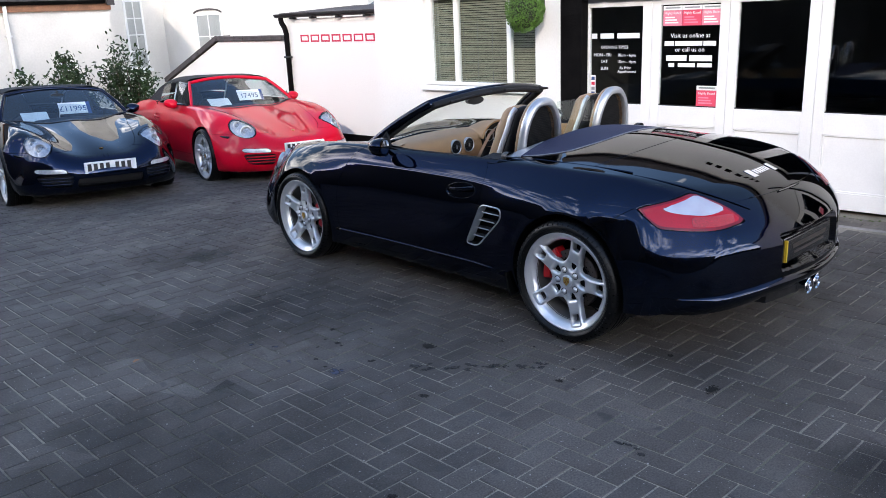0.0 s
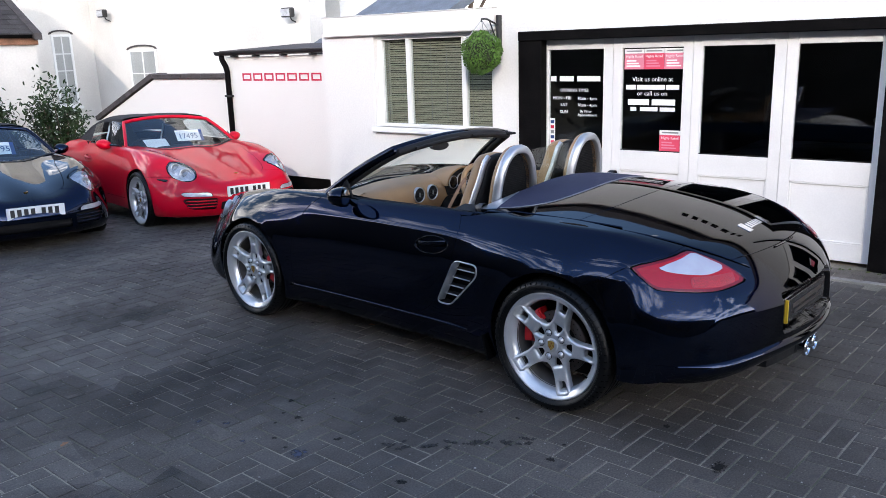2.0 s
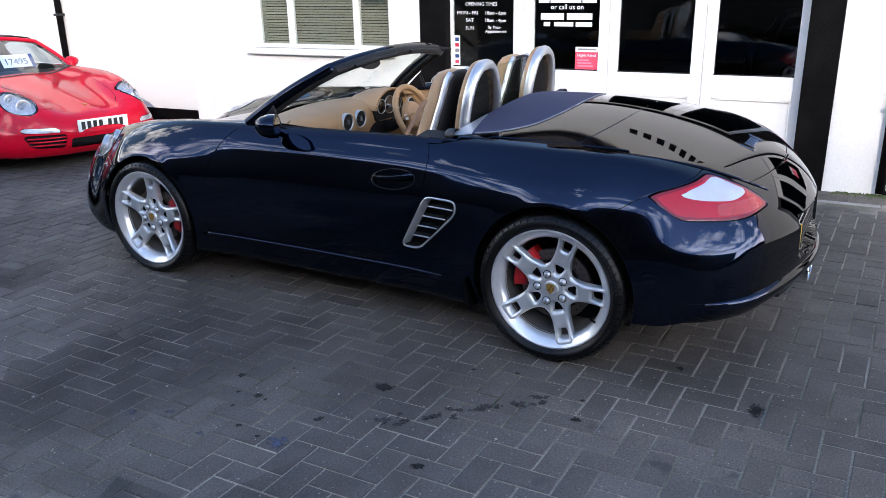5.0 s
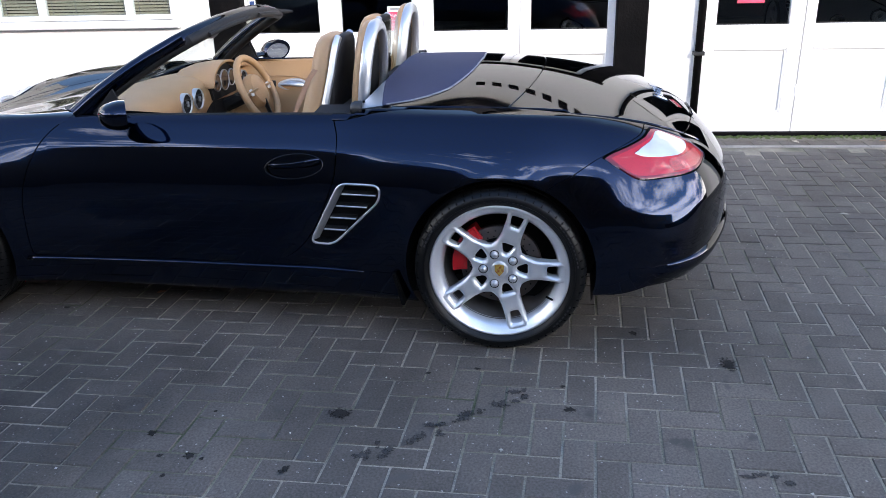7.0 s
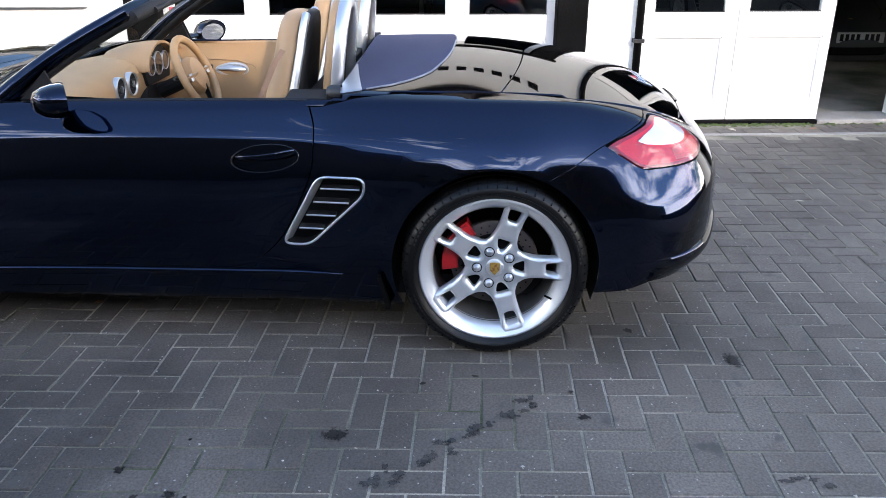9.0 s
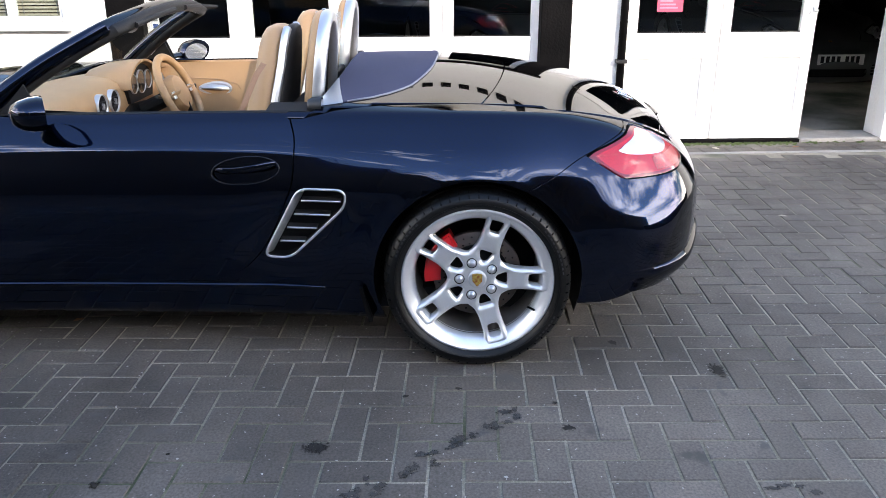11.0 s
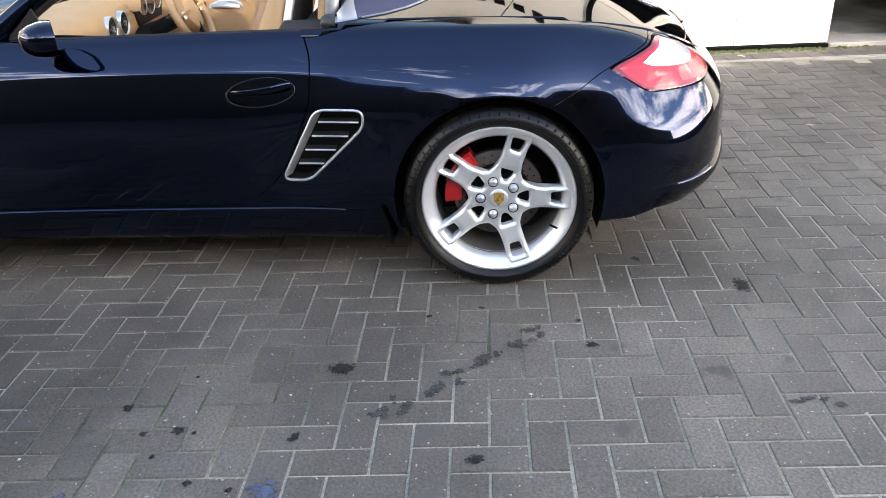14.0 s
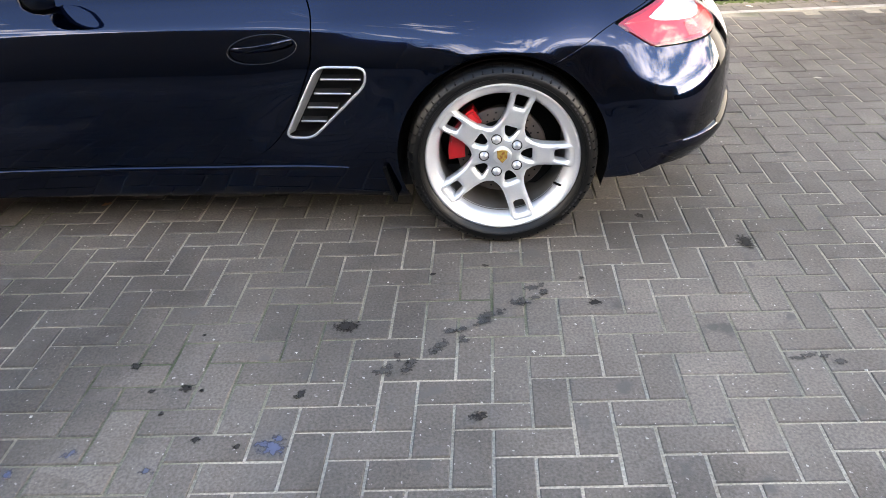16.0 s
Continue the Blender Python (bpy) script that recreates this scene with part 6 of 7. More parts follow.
        part("lock_button", boxed((1.19, yw(1.2, 0.70) + s * 0.004, 0.692), (1.235, yw(1.2, 0.70) - s * 0.006, 0.708), 0.003), SILVER, dc)
        smooth_part("card_seam", tube(bmesh.new(), [(x, yw(x, z) - s * 0.0015, z) for x, z in ((1.52, 0.785), (1.40, 0.795), (1.28, 0.79), (1.20, 0.765), (1.16, 0.715), (1.14, 0.67))], 0.0022, 6), TAN_DARK if rich else BLACK_TRIM, dc)
    for y in (0.36, -0.36):
        seat(root, y, trim, shell)
    steering_wheel(root, trim, rich)


def seat_belt(root, y):
    sg = 1 if y > 0 else -1
    pts = [(0.79, y + sg * 0.200, 1.035), (0.815, y + sg * 0.215, 1.0), (0.86, y + sg * 0.245, 0.90), (0.92, y + sg * 0.265, 0.78), (0.99, y + sg * 0.275, 0.60)]
    bm = bmesh.new()
    loft(bm, [[(x - 0.033, b, z - 0.004), (x - 0.015, b, z + 0.004), (x - 0.015, b + 0.0025, z + 0.004), (x - 0.033, b + 0.0025, z - 0.004)] for x, b, z in pts])
    part("seat_belt", bm, BELT, root, "brown seat belt webbing")


def front_plate(root, name="number_plate"):
    x = nose_x(0, 0.43) + 0.008
    pl = part(name, boxed((x - 0.012, -0.26, 0.375), (x, 0.26, 0.487), 0.003), PLATE_WHITE, root, "white front number plate")
    w = 0.046
    xs = [-0.205, -0.145, -0.085, -0.025, 0.07, 0.13, 0.19]
    for y in xs:
        part("plate_mark", boxed((x, y - w / 2, 0.396), (x + 0.0015, y + w / 2 - 0.008, 0.468)), BLACK_PLASTIC, pl)


def tail_lights(info, root):
    """Red housing with a clear reversing lens, a ribbed brake lens and a plain fog lens, parted by thin seams."""
    sh = info["sheet"]
    along = lambda x, y: -x - y
    for s in (1, -1):
        clear, red = sh.groove(info["tail", s], lambda x, y, z: poly_f(along(x, y), z, [(-0.300, 0.764), (-0.215, 0.748), (0.055, 0.738), (0.168, 0.757), (-0.035, 0.822), (-0.17, 0.797)], 0.018), 0.0008)
        brim, inner = sh.split(red, lambda x, y, z: -tail_f(x, y, z) - 0.012)
        fog, inner = sh.groove(inner, lambda x, y, z: np.maximum(along(x, y) + 0.115 + 0.5 * (z - 0.70), z - 0.757), 0.0010)
        low, inner = sh.groove(inner, lambda x, y, z: smax(np.abs(along(x, y) - 0.055) - 0.15, np.abs(z - 0.7145) - 0.0215, 0.01), 0.0008)
        rim = skin_mesh("tail_light", sh, inner, (s,), 0.001, LENS_RED, root, "red and clear wrap-round rear light", 0.02)
        skin_mesh("lens_backing", sh, info["tail", s], (s,), -0.006, LENS_DEEP, rim, "dark red seams of the light", 0.0)
        skin_mesh("lens_border", sh, brim, (s,), 0.001, LENS_DEEP, rim, "dark red border of the light", 0.02)
        skin_mesh("fog_lens", sh, fog, (s,), 0.001, LENS_RED, rim, "plain red lens", 0.006)
        skin_mesh("clear_lens", sh, clear, (s,), 0.0012, LENS_CLEAR, rim, "clear reversing lens", 0.004)
        skin_mesh("brake_lens", sh, low, (s,), 0.0012, LENS_RED_LIT, rim, "bright red ribbed lens", 0.004)


def head_lights(info, root):
    """Two round lamps in a grey bowl behind an egg-shaped clear glass."""
    sh = info["sheet"]
    mid, e1, e2, _ = head_frame()
    for s in (1, -1):
        rim, _ = sh.split(info["head", s], lambda x, y, z: -head_f(x, y, z) - 0.045)
        h = skin_mesh("headlight", sh, rim, (s,), 0.001, BLACK_GLOSS, root, "clear oval headlight with two round lamps", 0.04)
        skin_mesh("lamp_bowl", sh, info["head", s], (s,), -0.022, LENS_HEAD, h, "silver grey lamp bowl", 0.0)
        for a, r, deep in ((-0.085, 0.066, -0.018), (0.080, 0.052, -0.016)):
            x, y = mid[0] + e1[0] * a, mid[1] + e1[1] * a
            p = np.array([[x, y, top_z(x, y)]])
            nv = body_normal(p)[0]
            aim = Vector((nv[0] + 0.5, s * nv[1], nv[2] * 0.7)).normalized()
            place = Matrix.Translation(Vector((x, s * y, p[0, 2])) + Vector((nv[0], s * nv[1], nv[2])) * deep) @ aim.to_track_quat("Z", "Y").to_matrix().to_4x4()
            bm = lathe(bmesh.new(), [(r, -0.03), (r, 0.004), (r * 0.94, 0.007), (r * 0.84, 0.004), (r * 0.60, -0.022)], 28, "z")
            bmesh.ops.transform(bm, matrix=place, verts=bm.verts)
            part("lamp_ring", bm, SILVER, h, "round silver lamp ring", True)
            bm = lathe(bmesh.new(), [(r * 0.60, -0.020), (r * 0.50, -0.006), (r * 0.3, 0.0), (0.0001, 0.003)], 28, "z")
            bmesh.ops.transform(bm, matrix=place, verts=bm.verts)
            part("lamp_glass", bm, DARK_LAMP, h, "dark round lamp glass", True)
        skin_mesh("lens_cover", sh, info["head", s], (s,), 0.0005, LAMP_COVER, h, "clear lens cover", 0.0).visible_shadow = False


def rear_fittings(info, root):
    rb = info["rear_bumper"]
    x = back_x(0, 0.51)
    part("plate_recess", boxed((x - 0.006, -0.285, 0.45), (x + 0.01, 0.285, 0.575), 0.004), BLACK_GLOSS, rb)
    pl = part("number_plate", boxed((x - 0.018, -0.26, 0.455), (x - 0.006, 0.26, 0.567), 0.003), PLATE_BLACK, root, "black dealer plate with grey lettering bars")
    part("plate_edge", boxed((x - 0.019, 0.258, 0.455), (x - 0.005, 0.268, 0.567), 0.001), PLATE_YELLOW, pl, "yellow edge of the plate")
    for z, w, h in ((0.525, 0.20, 0.022), (0.492, 0.18, 0.014)):
        part("plate_mark", boxed((x - 0.0195, -w, z - h / 2), (x - 0.018, w, z + h / 2)), STEEL_DISC, pl)
    rings = [[(back_x(y, 0.33) + d, y, z) for d, z in ((0.05, 0.255), (-0.005, 0.26), (-0.008, 0.30), (0.03, 0.335))] for y in np.linspace(-0.36, 0.36, 9)]
    rings = [[(a + 0.035, b, c) for a, b, c in r] for r in rings]
    part("diffuser", loft(bmesh.new(), rings), BLACK_TRIM, root, "black lower rear valance")
    x = -0.885
    ex = part("exhaust", boxed((x - 0.005, -0.115, 0.245), (x + 0.2, 0.115, 0.325), 0.03, 3), BLACK_TRIM, root)
    for y in (0.052, -0.052):
        smooth_part("tail_pipe", lathe(bmesh.new(), [(0.036, x + 0.1), (0.040, x - 0.035), (0.043, x - 0.040), (0.040, x - 0.043), (0.035, x - 0.03), (0.034, x + 0.08)], 28, "x", (0, y, 0.285)), CHROME, ex, "polished twin tail pipe")
    # swept lip low on the bumper
    rings = []
    for q in np.linspace(-1.5, 1.5, 61):
        c, sn = math.cos(q), math.sin(q)
        lo, hi = 0.2, 1.2
        for _ in range(20):
            mid = (lo + hi) / 2
            px = np.array([-0.42 - mid * c])
            lo, hi = (mid, hi) if body_f(px, np.array([mid * sn]), np.array([0.40]))[0] < 0 else (lo, mid)
        fade = step(1.5, 0.95, abs(q))
        sec = ((-0.02, 0.402), (-0.003 + 0.003 * fade, 0.398), (-0.005 + 0.015 * fade, 0.390), (-0.007 + 0.024 * fade, 0.378), (-0.01 + 0.028 * fade, 0.366), (-0.02 + 0.028 * fade, 0.345), (-0.03, 0.31), (-0.05, 0.30))
        drop = 0.04 * step(0.5, 1.5, abs(q))
        rings.append([(-0.42 - (lo + d) * c, (lo + d) * sn, z - drop) for d, z in sec])
    smooth_part("bumper_lip", loft(bmesh.new(), rings), info["paint"], root, angle=70)
    # script badge as plain bars
    bd = None
    for k, (y0, y1) in enumerate(((0.125, 0.085), (0.08, 0.062), (0.058, 0.04), (0.036, 0.02), (0.016, 0.0), (-0.004, -0.018), (-0.022, -0.036), (-0.055, -0.085))):
        xx, y0, y1 = -0.62, 1.25 * y0, 1.25 * y1
        h = 0.020 + 0.014 * (k in (0, 7))
        b = boxed((-h, y1, -0.003), (h, y0, 0.0014), 0.001)
        dip = math.atan2(top_z(xx + 0.03, 0.05) - top_z(xx - 0.03, 0.05), 0.06)
        bmesh.ops.transform(b, matrix=Matrix.Translation((xx, 0, top_z(xx, abs(y0 + y1) / 2))) @ Matrix.Rotation(-dip, 4, "Y"), verts=b.verts)
        bd = part("badge_mark", b, CHROME, root) if bd is None else part("badge_mark", b, CHROME, bd)
    # third brake light set in the lid's rear edge
    pts = [(-0.765 + 0.31 * y * y, y, top_z(-0.765 + 0.31 * y * y, abs(y)) + 0.001) for y in np.linspace(-0.12, 0.12, 7)]
    part("high_brake_light", tube(bmesh.new(), pts, 0.008, 6, flat=0.6), BLACK_GLOSS, root)
    for s in (1, -1):
        bm = bmesh.new()
        loft(bm, [[(0.405 + a, s * y, z) for a, y in ((0, 0.80), (0.012, 0.80), (0.012, 0.885), (0.0, 0.885))] for z in (0.30, 0.24, 0.17)])
        for v in bm.verts:
            v.co.x -= 0.25 * (0.30 - v.co.z)
        part("mud_flap", bm, GAP, root, "small black stone guard ahead of the rear wheel")
        pts = [(x, s * (side_y(x, 0.292) + 0.001), 0.292) for x in np.linspace(0.54, 2.0, 30)]
        part("sill_line", tube(bmesh.new(), pts, [0.003, 0.006, 0.008] + [0.010] * (len(pts) - 3), 12), info["paint"], root, smooth=True)


def soft_top(info, root):
    """Raised black canvas roof with side windows."""
    keys = ((1.27, 1.215, 1.155, 0.545), (1.0, 1.232, 1.15, 0.555), (0.75, 1.23, 1.14, 0.565), (0.5, 1.19, 1.09, 0.58), (0.28, 1.13, 1.02, 0.60), (0.12, 1.05, 0.945, 0.62), (0.0, 0.985, 0.90, 0.64))
    rings = []
    for x, zt, zs, w in keys:
        rings.append([(x, w * math.copysign(abs(math.cos(q)) ** 0.45, math.cos(q)), zs + (zt - zs) * abs(math.sin(q)) ** 0.75) for q in [math.pi * k / 24 for k in range(25)]])
    st = smooth_part("soft_top", loft(bmesh.new(), rings, False), FABRIC_BLACK, root, "raised black canvas soft top", 60)
    for s in (1, -1):
        bm = bmesh.new()
        top = [(1.30, 0.54, 1.15), (1.0, 0.555, 1.165), (0.75, 0.565, 1.155), (0.5, 0.58, 1.105)]
        bot = [(1.72, 0.70, 0.89), (1.3, 0.715, 0.90), (0.95, 0.715, 0.905), (0.60, 0.70, 0.905)]
        a, b = [bm.verts.new((x, s * y, z)) for x, y, z in top], [bm.verts.new((x, s * y, z)) for x, y, z in bot]
        for k in range(3):
            bm.faces.new((a[k], a[k + 1], b[k + 1], b[k]))
        part("side_window", bm, SCREEN_GLASS, root)
        bm = bmesh.new()
        q = [(0.5, 0.582, 1.102), (0.28, 0.605, 1.02), (0.10, 0.635, 0.945), (0.05, 0.66, 0.90), (0.60, 0.70, 0.905)]
        bm.faces.new([bm.verts.new((x, s * y, z)) for x, y, z in q])
        part("roof_quarter", bm, FABRIC_BLACK, st)
    bm = bmesh.new()
    bm.faces.new([bm.verts.new(p) for p in ((0.30, -0.40, 1.168), (0.30, 0.40, 1.168), (0.08, 0.45, 1.046), (0.08, -0.45, 1.046))])
    part("rear_window", bm, DARK_GLASS, st)


def price_card(root, text, y):
    base = SCREEN_BASE(y / 0.7) * 0.66 + SCREEN_TOP(y / 0.7) * 0.34 + Vector((-0.06, 0, 0.01))
    m = Matrix.Translation(base) @ Matrix.Rotation(radians(90), 4, "Z") @ Matrix.Rotation(radians(55), 4, "X")
    bm = boxed((-0.155, -0.07, -0.002), (0.155, 0.085, 0.0), 0.001)
    bmesh.ops.transform(bm, matrix=m, verts=bm.verts)
    card = part("price_card", bm, PAPER, root, "pale price card in the windscreen")
    words("price", text, 0.102, m @ Matrix.Translation((0, -0.035, 0.001)), BLUE_INK, card, "dark blue price figures")
    bm = boxed((0.155, -0.075, -0.012), (0.20, 0.09, -0.01), 0.001)
    bmesh.ops.transform(bm, matrix=m, verts=bm.verts)
    part("blue_leaflet", bm, BLUE_INK, card)
    base = SCREEN_BASE(-0.5) * 0.86 + SCREEN_TOP(-0.5) * 0.14 + Vector((-0.10, 0, 0.015))
    bm = boxed((-0.10, -0.14, 0), (0.10, 0.14, 0.002))
    bmesh.ops.transform(bm, matrix=Matrix.Translation(base) @ Matrix.Rotation(radians(32), 4, "Y"), verts=bm.verts)
    part("paper_sheet", bm, PAPER, root, "paper sheet lying on the dashboard")


# ---- the three roadsters in the yard ----
def car_pose(x, y, z, heading, nose_up=0.0, lean=0.0):
    return pose(x, y, z, lean, -nose_up, 90 - heading)


def roadster(name, paint, m, label, res, wheel_turns=(108, 100), caliper=CALIPER_RED):
    root = thing(name, m, label, "car", "sports cars in the yard")
    info = cut_panels(paint, root, res)
    info["root"], info["paint"] = root, paint
    add_wheels(root, caliper, radians(wheel_turns[0]), radians(wheel_turns[1]))
    tail_lights(info, root)
    head_lights(info, root)
    part("underbody", boxed((-0.30, -0.70, 0.15), (3.0, 0.70, 0.23)), BLACK_TRIM, root)
    part("bonnet_badge", prism(bmesh.new(), [(3.085, 0.02), (3.10, 0.0), (3.085, -0.02), (3.05, -0.012), (3.05, 0.012)], top_z(3.075, 0) - 0.005, top_z(3.075, 0) + 0.004, "z"), GOLD, root, "small gold shield badge")
    for s in (1, -1):
        side_intake(root, s)
        door_handle(info["door", s], s)
        door_mirror(root, s, paint, TAN if paint is PAINT_BLUE else BLACK_TRIM)
    return info


def open_roadster():
    info = roadster("sports_car", PAINT_BLUE, car_pose(4.038, 2.3385, 0, 4.2), "midnight blue open roadster with tan leather and silver wheels", (64, 170, 46, 110), (108, 96))
    root, sh = info["root"], info["sheet"]
    skin_mesh("tonneau", sh, info["canvas"], (1, -1), 0.004, FABRIC_BLUE, root, "folded navy canvas roof under its cover", 0.012)
    edge = [(COVER_EDGE(np.array([y]))[0] + 0.0, y) for y in np.linspace(0.655, 0, 16)]
    edge = edge + [(x, -y) for x, y in reversed(edge[:-1])]
    part("tonneau_piping", tube(bmesh.new(), [(x, y, top_z(x, abs(y)) + 0.002) for x, y in edge], 0.0038, 6), PIPING, root, "grey piping of the canvas", smooth=True)
    windscreen(root, PAINT_BLUE, False)
    cabin(root, TAN, BLACK_TRIM)
    for y in (0.36, -0.36):
        roll_hoop(root, y)
        seat_belt(root, y)
    # clear wind deflector between the hoops
    part("wind_deflector", boxed((0.585, -0.19, 0.93), (0.590, 0.19, 1.165), 0.002), CAR_GLASS, root, "clear wind deflector between the hoops")
    part("deflector_base", boxed((0.575, -0.19, 0.90), (0.60, 0.19, 0.935), 0.005), BLACK_TRIM, root)
    # silver trim round the front of the roof cover
    for s in (1, -1):
        skin_mesh("cover_trim", sh, info["band"], (s,), 0.006, SILVER, root, "silver side trim of the roof compartment", 0.012)
        smooth_part("roof_pivot", lathe(bmesh.new(), [(0.0001, 0.035), (0.022, 0.03), (0.030, 0.015), (0.032, -0.02)], 16, "x", (0.565, s * 0.675, 0.905)), BLACK_PLASTIC, root)
        part("corner_trim", loft(bmesh.new(), [[(x, s * 0.705, z), (x, s * 0.60, z + 0.012), (x, s * 0.60, 0.80), (x, s * 0.705, 0.80)] for x, z in ((0.53, 0.885), (0.62, 0.893), (0.74, 0.892))]), BLACK_TRIM, root)
    rear_fittings(info, root)
    return info


def closed_roadster(paint, m, label, price, caliper, turns):
    info = roadster("sports_car", paint, m, label, (30, 84, 44, 64), turns, caliper)
    root = info["root"]
    skin_mesh("rear_deck", info["sheet"], info["canvas"] + info["band"], (1, -1), 0.0, FABRIC_BLACK, root, "", 0.0)
    windscreen(root, paint, True)
    cabin(root, BLACK_TRIM, BLACK_TRIM, False)
    soft_top(info, root)
    front_plate(root)
    price_card(root, price, 0.10)
    return info


main_car = open_roadster()
red_car = closed_roadster(PAINT_RED, car_pose(6.30, 10.95, -0.240, 190.6, 1.5, -1.8), "bright red roadster, black soft top raised, price card in windscreen", "17495", GREY_METAL, (60, 95))
blue_car = closed_roadster(PAINT_BLUE_OLD, car_pose(4.25, 11.56, -0.225, 190.8, 2.1, -1.8), "dark blue roadster, black soft top raised, price card in windscreen", "£11995", GREY_METAL, (60, 80))


# ---- lettering and stickers on the doors ----
def facing(x, y, z):
    """Flat on the facade: local x to the viewer's right, local y up."""
    return Matrix(((0, 0, -1, x), (-1, 0, 0, y), (0, 1, 0, z), (0, 0, 0, 1)))


GX = DX + 0.0205
notice = thing("window_lettering", Matrix(), "white vinyl opening times lettered on dark door glass", "lettering")
for y0, y1 in ((4.41, 4.35), (4.315, 4.17), (4.135, 3.905)):
    part("name_bar", boxed((GX - 0.001, y1, 1.405), (GX, y0, 1.452)), WHITE_VINYL, notice, "plain bar where the trader's name stands")
for text, size, y, z in (("OPENING TIMES", 0.040, 4.165, 1.312), ("MON - FRI", 0.042, 4.29, 1.240), ("10am - 6pm", 0.040, 4.035, 1.240), ("SAT", 0.042, 4.27, 1.180), ("10am - 4pm", 0.040, 4.035, 1.180),
                         ("SUN", 0.042, 4.27, 1.115), ("By Prior", 0.036, 4.045, 1.125), ("Appointment", 0.036, 4.03, 1.092)):
    words("lettering", text, size, facing(GX, y, z), WHITE_VINYL, notice)
strip = thing("card_stickers", Matrix(), "narrow white strip of payment stickers on door glass", "sticker")
part("strip", boxed((GX - 0.001, 4.362, 0.815), (GX, 4.418, 1.065)), WHITE_VINYL, strip)
for k, mcol in enumerate((PINK, BLUE_INK, GREY_METAL, SIGN_RED, BLUE_INK)):
    part("logo_patch", boxed((GX - 0.0018, 4.372, 0.83 + 0.047 * k), (GX - 0.001, 4.408, 0.86 + 0.047 * k)), mcol, strip)
advert = thing("window_lettering", Matrix(), "white vinyl website and telephone lettering on dark door glass", "lettering")
words("lettering", "Visit us online at", 0.055, facing(GX, 3.415, 1.405), WHITE_VINYL, advert)
words("lettering", "or call us on", 0.055, facing(GX, 3.415, 1.285), WHITE_VINYL, advert)
for z, h, bars in ((1.355, 0.040, ((3.655, 3.565), (3.555, 3.30), (3.29, 3.175))), (1.228, 0.050, ((3.635, 3.44), (3.415, 3.205))), (1.168, 0.034, ((3.61, 3.555), (3.52, 3.36), (3.34, 3.205)))):
    for y0, y1 in bars:
        part("contact_bar", boxed((GX - 0.001, y1, z - h / 2), (GX, y0, z + h / 2)), WHITE_VINYL, advert, "plain bar where a web address or number stands")


def rating_sticker(x, y0, y1, z0, z1, body):
    ob = thing("rating_sticker", Matrix(), "pink and white rating sticker on the dark door glass", "sticker", "rating stickers")
    h = z1 - z0
    part("header", boxed((x - 0.0014, y0, z1 - h * 0.22), (x - 0.0004, y1, z1)), WHITE_VINYL, ob)
    part("body", boxed((x - 0.0014, y0, z0), (x - 0.0004, y1, z1 - h * 0.225)), body, ob)
    part("header_bar", boxed((x - 0.0020, y0 + 0.02, z1 - h * 0.14), (x - 0.0014, y1 - 0.02, z1 - h * 0.07)), GREY_METAL, ob)
    words("lettering", "Highly Rated", 0.030, facing(x - 0.0016, (y0 + y1) / 2, z1 - h * 0.42), WHITE_VINYL, ob, deep=0.0002)
    for k, w in enumerate((0.5, 0.62, 0.7)):
        z = z1 - h * (0.58 + 0.13 * k)
        part("text_bar", boxed((x - 0.0019, y1 - 0.02 - (y1 - y0) * w, z - 0.006), (x - 0.0014, y1 - 0.02, z + 0.006)), PINK_LIGHT if body is PINK else WHITE_VINYL, ob)


for k, body in enumerate((PINK_LIGHT, PINK, PINK_LIGHT)):
    rating_sticker(GX, 3.675 - 0.181 * (k + 1) + 0.002, 3.675 - 0.181 * k, 1.507, 1.678, body)
rating_sticker(GX, 3.146, 3.334, 0.812, 0.992, PINK)
rating_sticker(D2 + 0.0205, 0.555, 0.747, 0.978, 1.16, PINK)
# red painted sign: the maker's name as plain bars
sign = thing("wall_sign", Matrix(), "red painted wall sign, shown as plain bars, on the white wall", "sign")
for k in range(7):
    y1 = 9.75 - k * 0.228
    for z0, z1 in ((1.375, 1.397), (1.455, 1.477)):
        part("sign_bar", boxed((XS - 0.003, y1 - 0.185, z0), (XS, y1, z1)), SIGN_RED, sign)
    for y0 in (y1 - 0.026, y1 - 0.185):
        part("sign_bar", boxed((XS - 0.003, y0, 1.397), (XS, y0 + 0.026, 1.455)), SIGN_RED, sign)


# ---- plants ----
def leaf_cloud(name, mid, radii, count, size, material, parent, seed, shell=0.0, label=""):
    """Many small folded leaves in an uneven cloud."""
    r = random.Random(seed)
    v, f = [], []
    for _ in range(count):
        while True:
            p = Vector((r.uniform(-1, 1), r.uniform(-1, 1), r.uniform(-1, 1)))
            if shell < p.length < 1:
                break
        bump = 1 + 0.18 * noise.noise(p * 2.3 + Vector((seed, 0, 0)))
        p = Vector((p.x * radii[0], p.y * radii[1], p.z * radii[2])) * bump + Vector(mid)
        m = Euler((r.uniform(0, 6.3), r.uniform(0, 6.3), r.uniform(0, 6.3))).to_matrix()
        s = size * r.uniform(0.6, 1.3)
        b = len(v)
        v += [p + m @ Vector(q) * s for q in ((-0.5, 0, 0), (0, 0.24, 0.06), (0.5, 0, 0), (0, -0.24, 0.06))]
        f += [(b, b + 1, b + 2), (b, b + 2, b + 3)]
    return tagged(raw(name, v, f, material, parent, label), kind="stuff")


